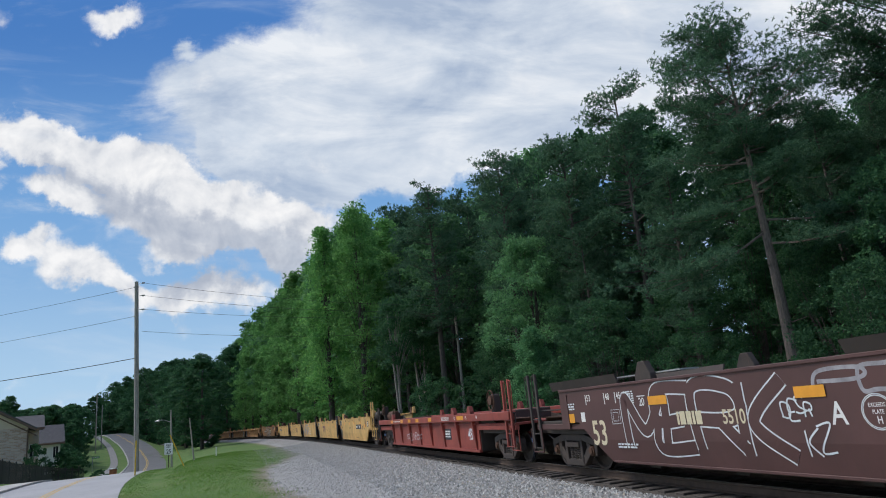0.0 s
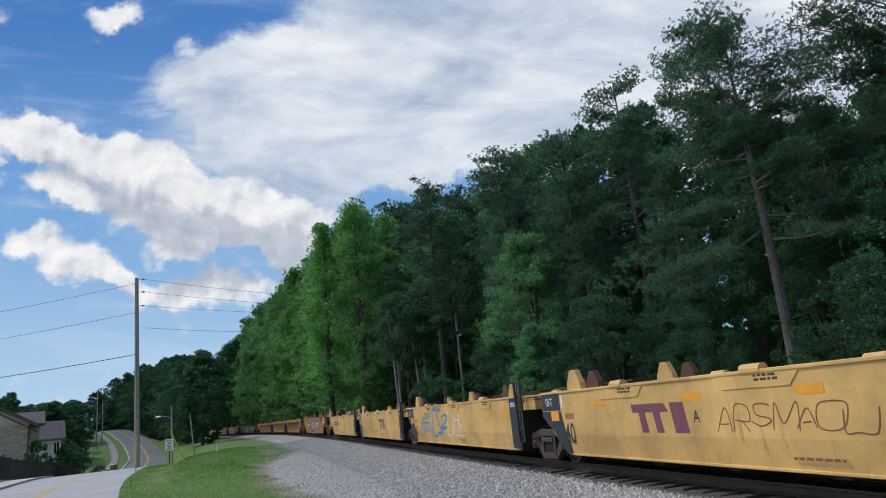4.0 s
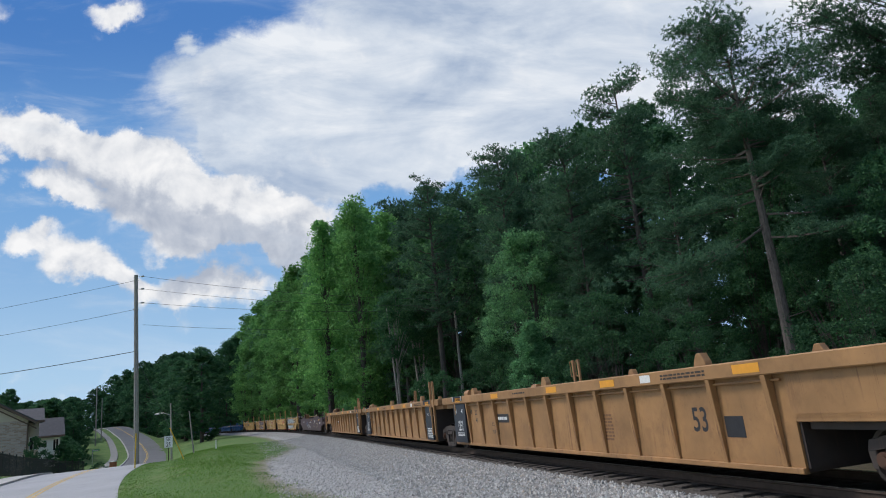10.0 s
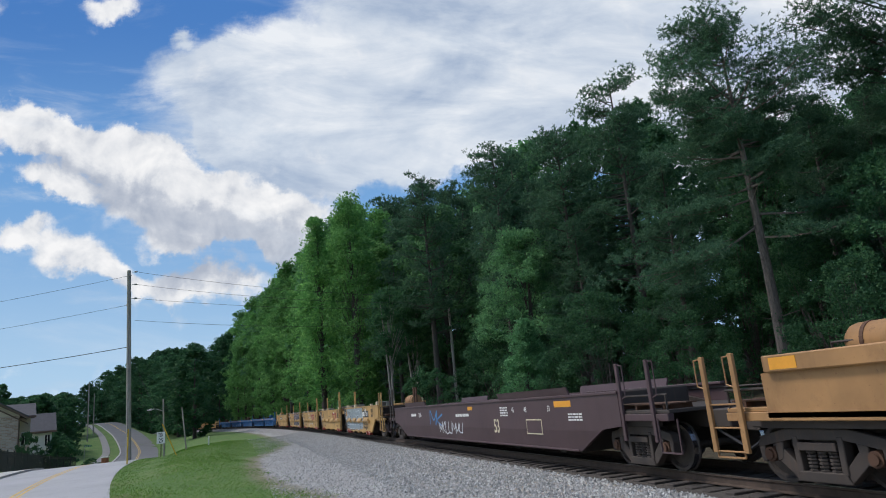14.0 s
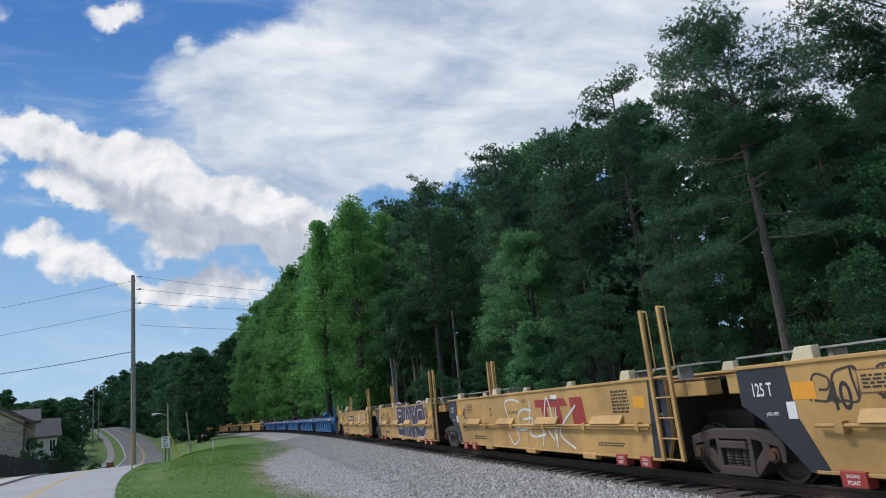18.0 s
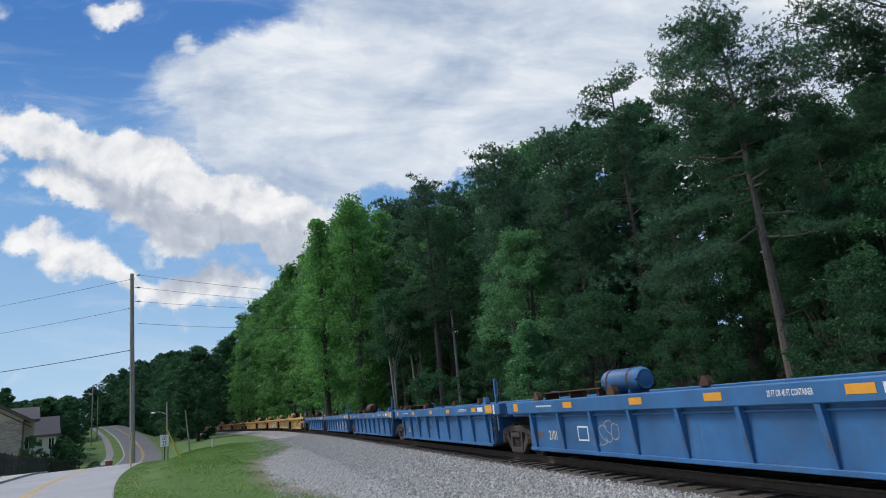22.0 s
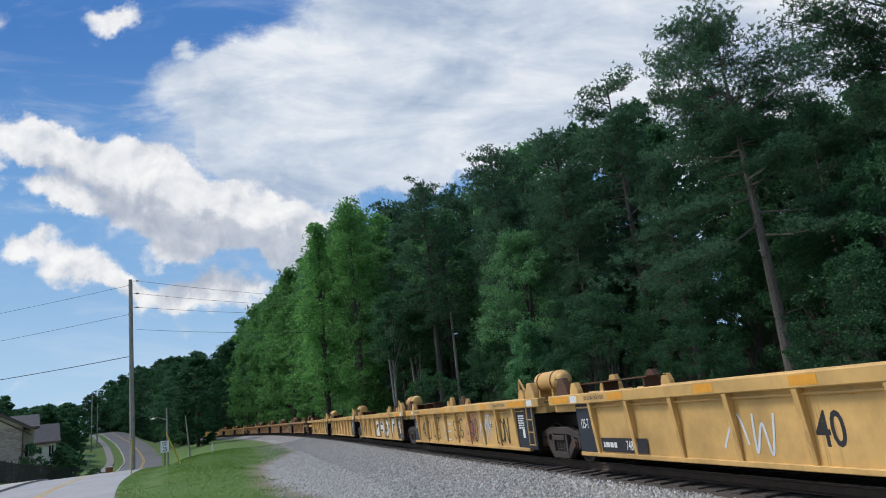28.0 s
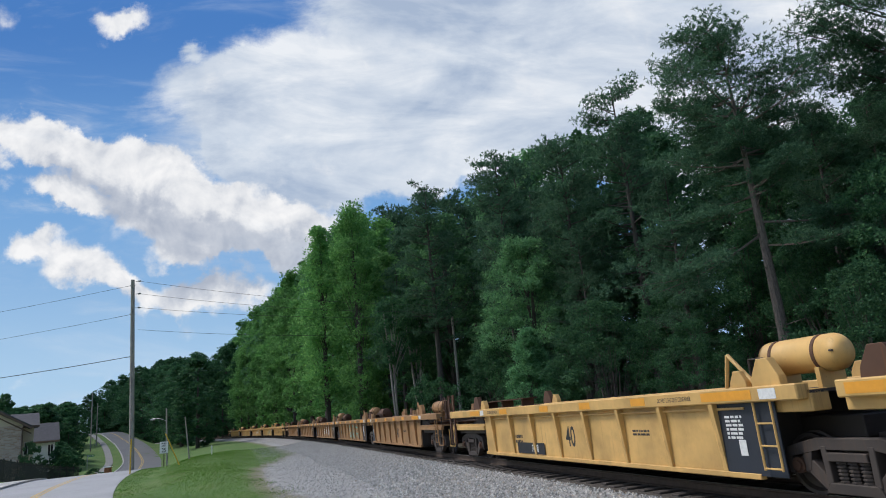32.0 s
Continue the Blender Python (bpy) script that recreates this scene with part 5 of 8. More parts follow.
def tank(car, x, z, material, wheel_x=None):
    bm = bmesh.new()
    prof = [(-0.78, 0.0), (-0.775, 0.12), (-0.74, 0.21), (-0.67, 0.265), (-0.60, 0.28), (0.60, 0.28), (0.67, 0.265), (0.74, 0.21), (0.775, 0.12), (0.78, 0.0)]
    for (a, ra), (b, rb) in zip(prof, prof[1:]):
        rod(bm, (x + a, 0.75, z), (x + b, 0.75, z), max(ra, 0.002), 28, max(rb, 0.002))
    for f in bm.faces:
        f.smooth = len(f.verts) == 4
    bmesh.ops.remove_doubles(bm, verts=bm.verts, dist=0.0005)
    part("air_reservoir", bm, material, car, "rust-streaked air reservoir tank")
    for u in (-0.42, 0.42):
        bm = bmesh.new()
        rod(bm, (x + u - 0.03, 0.75, z), (x + u + 0.03, 0.75, z), 0.29, 24)
        part("tank_strap", bm, RUST, car)
        bm = bmesh.new()
        box(bm, x + u - 0.04, x + u + 0.04, 0.5, 1.0, z - 0.55, z - 0.2)
        part("tank_cradle", bm, material, car)
    bm = bmesh.new()
    rod(bm, (x - 0.75, 0.98, z + 0.02), (x + 0.9, 1.02, z + 0.04), 0.018, 6)
    rod(bm, (x + 0.9, 1.02, z + 0.04), (x + 0.9, 1.02, z - 0.5), 0.018, 6)
    part("air_pipe", bm, STEEL, car)
    if wheel_x is not None:
        bm = bmesh.new()
        n = 16
        for i in range(n):
            a, b = math.tau * i / n, math.tau * (i + 1) / n
            rod(bm, (wheel_x + 0.27 * math.cos(a), 1.0, z + 0.1 + 0.27 * math.sin(a)), (wheel_x + 0.27 * math.cos(b), 1.0, z + 0.1 + 0.27 * math.sin(b)), 0.018, 5)
        for i in range(6):
            a = math.tau * i / 6
            rod(bm, (wheel_x, 1.0, z + 0.1), (wheel_x + 0.27 * math.cos(a), 1.0, z + 0.1 + 0.27 * math.sin(a)), 0.012, 4)
        part("brake_wheel", bm, RUST, car, "spoked hand brake wheel")
        bm = bmesh.new()
        box(bm, wheel_x - 0.12, wheel_x + 0.12, 0.78, 0.98, z - 0.5, z + 0.25)
        part("brake_housing", bm, RUST, car, bevel=0.02)


def brake_stand(car, x, z, y=1.15, r=0.33):
    bm = bmesh.new()
    for i in range(18):
        a, b = math.tau * i / 18, math.tau * (i + 1) / 18
        rod(bm, (x + r * math.cos(a), y, z + r * math.sin(a)), (x + r * math.cos(b), y, z + r * math.sin(b)), 0.02, 5)
    for i in range(6):
        a = math.tau * i / 6
        rod(bm, (x, y, z), (x + r * math.cos(a), y, z + r * math.sin(a)), 0.013, 4)
    rod(bm, (x, y - 0.04, z), (x, y + 0.04, z), r * 0.5, 12)
    part("brake_wheel", bm, RUST, car, "spoked hand brake wheel")
    bm = bmesh.new()
    box(bm, x - 0.16, x + 0.16, y - 0.30, y - 0.05, z - 0.75, z + 0.2)
    part("brake_housing", bm, STEEL, car, bevel=0.03)


def ladder_small(car, x, z0, z1, material, y=1.45):
    bm = bmesh.new()
    for u in (-0.18, 0.18):
        rod(bm, (x + u, y, z0), (x + u, y, z1), 0.02, 6)
    for z in np.arange(z0 + 0.03, z1, 0.34):
        rod(bm, (x - 0.18, y, z), (x + 0.18, y, z), 0.016, 6)
    part("ladder", bm, material, car)


def well_floor(car, x0, x1, zt, material):
    bm = bmesh.new()
    box(bm, x0, x1, -1.30, 1.30, 0.26, 0.32)
    part("well_floor", bm, STEEL, car)
    for x in (x0, x1):
        bm = bmesh.new()
        box(bm, x - 0.05, x + 0.05, -1.30, 1.30, 0.32, zt - 0.12)
        part("bulkhead", bm, STEEL if material is not BLUE else material, car)
    bm = bmesh.new()
    for x in np.linspace(x0 + 1.2, x1 - 1.2, 6):
        box(bm, x - 0.15, x + 0.15, -1.2, 1.2, 0.20, 0.26)
    part("cross_bearers", bm, STEEL, car)


def ribbed(car, L, zt, paint_m, e0, e1, spacing=1.55, chord_h=0.24, reach=0.95, inset=0.35):
    """Well car with a box top chord and sloped outside ribs."""
    x0, x1 = -L / 2 + (4.25 if e0 == "E" else 1.45), L / 2 - (4.25 if e1 == "E" else 1.45)
    well_floor(car, x0, x1, zt, paint_m)
    both(car, "side_wall", lambda b: box(b, x0, x1, 1.30, 1.345, 0.27, zt - chord_h), paint_m)
    both(car, "bottom_sill", lambda b: box(b, x0, x1, 1.28, 1.40, 0.24, 0.33), paint_m, bevel=0.01)
    c0, c1 = -L / 2 + (reach if e0 == "E" else 0.30), L / 2 - (reach if e1 == "E" else 0.30)
    both(car, "top_chord", lambda b: box(b, c0, c1, 1.24, 1.50, zt - chord_h, zt), paint_m, bevel=0.02)
    both(car, "brake_pipe", lambda b: rod(b, (x0 + 0.1, 1.39, zt - chord_h - 0.09), (x1 - 0.1, 1.39, zt - chord_h - 0.09), 0.022, 6), paint_m)
    n = int((x1 - x0 - 0.6) / spacing)
    bm = bmesh.new()
    prism(bm, [(1.345, 0.30), (1.385, 0.30), (1.49, zt - chord_h), (1.345, zt - chord_h)], "x", -0.055, 0.055)
    rib = mesh_of("rib", bm, paint_m, 0.006)
    for i in range(n + 1):
        x = x0 + inset + (x1 - x0 - 2 * inset) * i / n
        for m in (Matrix.Translation((x, 0, 0)), Matrix.Translation((x, 0, 0)) @ TURN):
            part("rib", rib, None, car).matrix_local = m
    for x, sign, e in ((-L / 2, -1, e0), (L / 2, 1, e1)):
        end_gear(car, x, sign, zt, paint_m, e, 1)
    return x0, x1


def smooth_car(car, L, zt, paint_m, e0, e1, kind):
    """Well car with plain sheet sides; the sheet is cut back over the trucks."""
    def cut(sign, e):
        if e == "E":
            d = 2.05 if kind == 2 else 2.35
            return [(d, zt), (d, zt - 0.72), (3.15, zt - 0.80), (4.35, 0.30)]
        d = 0.45 if kind == 1 else 0.65
        return [(d, zt), (d, zt - 0.62), (d + 0.4, zt - 0.86), (d + 1.1, 0.30)] if sign > 0 else [(1.25, zt), (1.25, 0.75), (1.50, 0.30)]
    ring = [(-L / 2 + d, z) for d, z in cut(-1, e0)] + [(L / 2 - d, z) for d, z in cut(1, e1)[::-1]]
    crease = CREASE
    if kind < 2:
        LEANING.add(car.name)

    def sheet(b):
        prism(b, ring, "y", 1.37, 1.44)
        if kind < 2:
            # the lower third of the sheet leans inwards under a crease
            bmesh.ops.bisect_plane(b, geom=b.verts[:] + b.edges[:] + b.faces[:], plane_co=(0, 0, crease), plane_no=(0, 0, 1))
            for v in b.verts:
                v.co.y -= max(0.0, crease - v.co.z) * 0.13

    both(car, "side_sheet", sheet, paint_m)
    lean = 0.06 if kind < 2 else 0.0
    x0, x1 = ring[len(cut(-1, e0)) - 1][0], ring[len(cut(-1, e0))][0]
    well_floor(car, x0 + 0.1, x1 - 0.1, zt, paint_m)
    both(car, "bottom_lip", lambda b: box(b, x0 + 0.1, x1 - 0.1, 1.36 - lean, 1.465 - lean, 0.285, 0.335), paint_m, bevel=0.008)
    both(car, "top_lip", lambda b: box(b, ring[0][0], ring[-1][0], 1.26, 1.47, zt - 0.05, zt + 0.012), paint_m, bevel=0.01)
    for x, sign, e in ((-L / 2, -1, e0), (L / 2, 1, e1)):
        end_gear(car, x, sign, zt, paint_m, e, 2)
    return x0, x1


def amber(car, x, z, w, h, y):
    plate(car, x - w / 2, x + w / 2, z - h / 2, z + h / 2, y, AMBER, "reflective_patch", "amber reflective safety patch")


def car_of(s0, s1, label, group, category="freight car"):
    car = thing("well_car", label, category, group)
    CARS.append((car, s0, s1))
    return car, s1 - s0


def trucks(car, L, e0, e1):
    truck(car, -L / 2 + (2.2 if e0 == "E" else 0.0))
    if e1 == "E":
        truck(car, L / 2 - 2.2)


PRIMER = paint("dull_primer_patch", (0.16, 0.085, 0.07), amount=0.4)
SMOKE = paint("dark_sprayed_fill", (0.125, 0.072, 0.045), (0.05, 0.045, 0.045), amount=0.8)


# the leading brown car, its rear part in view at the start
def car_maroon(s0, s1):
    car, L = car_of(s0, s1, "dark maroon sheet-sided well car covered in white graffiti", "single well cars")
    zt, y = 1.97, 1.441
    smooth_car(car, L, zt, MAROON, "E", "E", 0)
    trucks(car, L, "E", "E")
    letters(car, "53", 7.73, y, 0.93, 0.56, CREAM)
    for s, x in (("53", 8.02), ("48", 7.2), ("45", 6.75)):
        letters(car, s, x, y, 1.72, 0.15, WHITE)
        plate(car, x + 0.11, x + 0.14, 1.56, 1.80, y, WHITE, "stencil_bar")
    letters(car, "20", 5.92, y, 1.55, 0.17, WHITE)
    plate(car, 5.78, 6.06, 1.655, 1.675, y, WHITE, "stencil_bar")
    bars(car, 6.36, 1.66, 0.36, 0.28, 6, y, PALETAG)
    bars(car, 8.95, 1.55, 0.45, 0.18, 3, y, PALETAG)
    bars(car, 6.65, 0.66, 0.75, 0.12, 2, y, PALETAG)
    amber(car, 9.0, 1.27, 0.42, 0.22, y)
    plate(car, 8.28, 8.46, 1.18, 1.40, y, WHITE, "notice")
    bm = bmesh.new()
    for pts in ([(7.12, 1.12), (6.78, 1.12), (6.78, 1.42), (7.12, 1.42), (7.12, 1.12)], [(7.05, 1.18), (6.85, 1.18), (6.85, 1.36), (7.05, 1.36), (7.05, 1.18)]):
        stroke(bm, pts, 0.014, y + 0.003)
    part("chalk_mark", bm, PALETAG, car)
    amber(car, 5.37, 1.56, 0.6, 0.17, y + 0.012)
    amber(car, 1.71, 1.52, 0.55, 0.17, y + 0.012)
    burner(car, 2.05, 6.5, 0.60, 1.68, y, PALETAG, MAROON, "MERK", 0.23, 0.028, 11, "large white sprayed graffiti outlines", 0.3)
    tag(car, -6.0, 1.55, 1.50, 1.80, y, HAZETAG, "POOUOUDSOUO", 0.06, 12, "hazy white looping graffiti")
    tag(car, 1.5, 1.95, 0.55, 1.05, y + 0.004, PALETAG, "KZ", 0.03, 13, "small white sprayed tag", 0.8)
    letters(car, "5510", 3.35, y + 0.009, 1.2, 0.25, CREAM, 0.8)
    bars(car, 4.5, 1.2, 0.7, 0.40, 1, y + 0.009, CREAM, name="owner_mark")
    tag(car, 1.72, 2.3, 1.12, 1.45, y + 0.006, PALETAG, "DESR", 0.028, 14, "small white sprayed tag")
    letters(car, "A", 1.31, y, 1.2, 0.32, WHITE)
    for t, d in (("EXCEEDS", 0.09), ("PLATE", 0.0), ("H", -0.105)):
        letters(car, t, 0.70, y, 1.2 + d, 0.055 if len(t) > 1 else 0.10, WHITE, 0.8)
    bm = bmesh.new()
    for r in (0.235, 0.215):
        stroke(bm, [(0.70 + r * math.cos(i * math.tau / 20), 1.2 + r * math.sin(i * math.tau / 20)) for i in range(21)], 0.014, y + 0.003)
    part("round_mark", bm, PALETAG, car)
    plate(car, L / 2 - 2.72, L / 2 - 2.36, 1.02, 1.86, y, MAROON, "end_plate", "", 0.02)
    for x in (L / 2 - 3.2, L / 2 - 12.0):
        both(car, "flared_hood", lambda b: prism(b, [(1.40, zt), (1.44, zt), (1.52, zt + 0.22), (1.48, zt + 0.22)], "x", x - 1.9, x + 1.2), STEEL)
    for x in (L / 2 - 6.0, 0, -L / 2 + 5):
        bracket(car, x, zt, STEEL, size=1.3)
    posts(car, (L / 2 - 1.0, L / 2 - 0.55), 0.5, 2.5, 1.42, STEEL)
    bm = bmesh.new()
    box(bm, L / 2 - 7, L / 2 - 2.0, 0.8, 1.25, zt + 0.12, zt + 0.15)
    pieces("walkway_grating", bm, GALV, car)


def car_red(s0, s1):
    car, L = car_of(s0, s1, "weathered red ribbed well car with rusty ends", "single well cars")
    zt = 1.56
    x0, x1 = ribbed(car, L, zt, RED, "E", "E", 1.75, 0.26)
    trucks(car, L, "E", "E")
    y = 1.501
    for k, x in enumerate((x1 - 0.6, x1 - 3.0, x1 - 4.7, x1 - 6.3, x1 - 8.6, x0 + 1.6)):
        amber(car, x, zt - 0.12, 0.55 if k < 5 else 0.8, 0.15, y)
    bars(car, x1 - 1.8, zt - 0.12, 1.6, 0.09, 1, y, WHITE)
    bars(car, x0 + 3.6, zt - 0.12, 1.1, 0.14, 3, y, WHITE)
    for s, d in (("40", 2.3), ("45", 0.9), ("48", -0.3)):
        letters(car, s, x0 + d, y, zt - 0.12, 0.12, WHITE)
    letters(car, "48", x0 + 1.0, 1.347, 0.85, 0.42, PALETAG)
    plate(car, x0 + 3.4, x0 + 4.3, 0.62, 1.05, 1.347, BLACK, "data_panel", "black framed data panel")
    bars(car, x0 + 3.85, 0.84, 0.7, 0.3, 3, 1.352, WHITE)
    scrawl(car, x1 - 6.5, x1 - 3.6, 0.55, 0.85, 1.395, PALETAG, 0.03, 3)
    tank(car, L / 2 - 1.9, 1.75, RUST, L / 2 - 3.3)
    posts(car, (L / 2 - 1.0, L / 2 - 0.55), 0.5, 2.3, 1.44, STEEL)
    posts(car, (-L / 2 + 1.35, -L / 2 + 0.85), 0.5, 2.5, 1.44, RED, side=1)
    brake_stand(car, L / 2 - 0.85, 2.15)
    brake_stand(car, -L / 2 + 3.3, 1.95)
    for x in (x0 + 0.6, x0 + 2.6, x1 - 0.6):
        bracket(car, x, zt, RED, y=1.42, size=0.9)


def car_yellow_sheet(s0, s1, e0, e1, k):
    car, L = car_of(s0, s1, "yellow sheet-sided articulated well car streaked with rust", "yellow sheet-sided cars")
    zt, y = 1.85, 1.441
    x0, x1 = smooth_car(car, L, zt, YELLOW, e0, e1, 1)
    trucks(car, L, e0, e1)
    if e1 == "A":
        plate(car, L / 2 - 1.5, L / 2 - 0.47, 1.38, zt - 0.03, y, NAVY, "end_panel", "black end panel")
        prism_panel(car, [(L / 2 - 0.47, zt - 0.62), (L / 2 - 0.87, zt - 0.86), (L / 2 - 1.57, 0.34), (L / 2 - 1.8, 0.34), (L / 2 - 1.5, 1.36), (L / 2 - 0.47, 1.36)], y)
        letters(car, "125-T", L / 2 - 0.9, y + 0.005, 1.60, 0.19, WHITE, 0.62)
        amber(car, L / 2 - 1.17, 1.24, 0.42, 0.24, y + 0.005)
        plate(car, L / 2 - 1.63, L / 2 - 1.56, 1.45, 1.75, y, WHITE, "white_stripe")
        plate(car, L / 2 - 2.15, L / 2 - 1.7, 1.16, 1.30, y, TAN, "faded_patch")
        letters(car, "40", L / 2 - 1.86, y, 0.82, 0.50, BLACK, 0.75)
    else:
        letters(car, "40", x1 + 0.2, y, 1.0, 0.48, BLACK, 0.75)
        amber(car, L / 2 - 2.75, 1.2, 0.35, 0.24, y)
        tank(car, L / 2 - 4.6, zt + 0.30, RUST, L / 2 - 3.6)
        posts(car, (L / 2 - 2.2, L / 2 - 1.6), 0.75, 2.65, 1.42, YELLOW)
    if e0 == "A":
        plate(car, -L / 2 + 1.26, -L / 2 + 1.85, 0.36, zt - 0.03, y, NAVY, "end_panel", "black end panel")
        bars(car, -L / 2 + 1.55, 1.62, 0.4, 0.14, 3, y + 0.005, WHITE)
        amber(car, -L / 2 + 2.2, 1.32, 0.5, 0.26, y)
        posts(car, (-L / 2 + 1.25, -L / 2 + 0.85), 0.55, 2.25, 1.46, NAVY, 0.6, side=1)
    else:
        plate(car, x0 - 1.2, x0 - 0.75, 1.2, 1.58, y, BLACK, "data_panel", "black framed data panel")
        bars(car, x0 - 0.98, 1.39, 0.36, 0.3, 3, y + 0.005, WHITE)
        amber(car, x0 + 0.2, 1.28, 0.45, 0.25, y)
        bars(car, x0 - 0.15, 1.45, 0.4, 0.5, 7, y, BROWN)
        posts(car, (-L / 2 + 1.9, -L / 2 + 1.2), 0.6, 2.75, 1.42, YELLOW, side=1)
        tank(car, -L / 2 + 2.6, 1.85, STEEL)
    for i, f in enumerate((0.18, 0.42, 0.62, 0.86)):
        amber(car, x0 + (x1 - x0) * f, 1.50, 0.52, 0.15, y)
    for f in (0.22, 0.5, 0.8):
        xc = x0 + (x1 - x0) * f
        both(car, "hood_plate", lambda b: prism(b, [(xc - 1.0, zt - 0.02), (xc + 1.0, zt - 0.02), (xc + 0.75, zt - 0.28), (xc - 0.75, zt - 0.28)], "y", 1.44, 1.456), YELLOW, bevel=0.004)
        both(car, "rounded_hood", lambda b: rod(b, (xc - 0.22, 1.38, zt + 0.0), (xc + 0.22, 1.38, zt + 0.0), 0.11, 12), YELLOW)
        bars(car, xc - 0.3, zt - 0.12, 0.5, 0.13, 2, 1.457, STEEL)
    for d in (2.3, 3.2):
        bracket(car, L / 2 - d, zt, YELLOW if d < 3 else RUST, size=1.6 if d < 3 else 1.3)
        bracket(car, -L / 2 + d * 0.6 + 0.2, zt, YELLOW if d < 3 else RUST, size=1.25)
    bm = bmesh.new()
    for cx in (-L / 2 + 2.4, L / 2 - 2.4):
        box(bm, cx - 1.9, cx + 1.9, 0.55, 1.05, zt + 0.06, zt + 0.10)
    pieces("walkway_grating", bm, STEEL, car)
    bars(car, -1.0, 0.5, 0.9, 0.07, 1, y, BROWN)
    if k in (0, 4):
        xp = -1.6 if k == 0 else x1 - 1.7
        plate(car, xp - 1.15, xp + 1.15, 1.08, 1.40, y, BLACK, "number_panel", "black number panel")
        bars(car, xp + 0.75, 1.24, 0.62, 0.20, 1, y + 0.005, WHITE, name="owner_mark")
        letters(car, "742454", xp - 0.35, y + 0.005, 1.24, 0.21, WHITE, 0.62)
        letters(car, "B" if k else "A", xp - 2.6, y, 1.20, 0.30, BLACK)
        plate(car, xp - 1.95, xp - 1.7, 1.05, 1.30, y, BROWN, "plate_mark")
    if k == 0:
        letters(car, "LD LMT 120200 PER UNIT", x0 + 7.2, y, 1.18, 0.11, BLACK, 0.6)
        letters(car, "742454 A", x0 + 7.4, 1.457, 1.68, 0.12, BLACK, 0.6)
        plate(car, x0 + 5.6, x0 + 6.1, 1.02, 1.32, y, BROWN, "plate_mark")
        plate(car, x0 + 5.62, x0 + 6.08, 1.04, 1.30, y + 0.003, YELLOW, "plate_face")
        letters(car, "H", x0 + 5.85, y + 0.008, 1.12, 0.12, BROWN)
    if k == 4:
        letters(car, "GW52BM", x0 + 2.6, y, 0.98, 0.12, BLACK, 0.65)
        letters(car, "NO.24 BRAKE BEAM", x0 + 0.55, y, 1.42, 0.085, BLACK, 0.6)
        bars(car, x0 + 0.55, 1.1, 0.55, 0.45, 7, y, BROWN)
    if k == 1:
        letters(car, "A", 1.5, y, 1.15, 0.22, BLACK)
        scrawl(car, -2, 1, 0.9, 1.3, y, BROWN, 0.02, 41)
    if k == 2:
        tag(car, 3.4, 4.75, 1.16, 1.50, y, SKYBLUE, "BEER", 0.055, 51, "blue sprayed graffiti")
        tag(car, 3.3, 4.75, 0.80, 1.14, y, SKYBLUE, "BUZEN", 0.055, 53, "blue sprayed graffiti")
        tag(car, 0.9, 3.0, 0.62, 1.62, y, SKYBLUE, "CS2", 0.11, 54, "thick blue sprayed graffiti")
        tag(car, -1.5, 0.7, 0.7, 1.5, y, PALETAG, "DOE", 0.05, 52, "white sprayed graffiti")
    if k in (1, 3):
        logo(car, -1.2 if k == 3 else 2.6, 0.85, 1.42, y, PURPLE, 1.85)
    if k == 3:
        tag(car, 0.15, 2.6, 0.52, 1.72, y, BLACK, "FLTR", 0.026, 61, "thin black sprayed letters", 0.6, 0.15)
        tag(car, 2.4, 4.4, 0.78, 1.42, y, BLACK, "XSANE", 0.022, 62, "thin black sprayed letters", 0.6, 0.15)


def prism_panel(car, ring, y, material=None):
    bm = bmesh.new()
    prism(bm, ring, "y", y, y + 0.004)
    return part("end_panel", bm, material or NAVY, car, "black end panel")


def logo(car, x, z0, z1, y, material, w=2.3):
    """The owner's mark as plain blocks: a long bar, two uprights and a leaning slab."""
    zb = z1 - (z1 - z0) * 0.30
    shapes = [[(0.50, z1), (-0.10, z1), (-0.17, zb), (0.49, zb)], [(0.37, zb), (0.25, zb), (0.22, z0), (0.34, z0)], [(0.11, zb), (-0.01, zb), (-0.05, z0), (0.07, z0)],
              [(-0.20, z1), (-0.42, z1), (-0.46, z0), (-0.24, z0)]]
    for ring in shapes:
        bm = bmesh.new()
        prism(bm, [(x + u * w, v) for u, v in ring], "y", y, y + 0.004)
        part("owner_logo", bm, material, car, "plain blocky painted owner's mark")


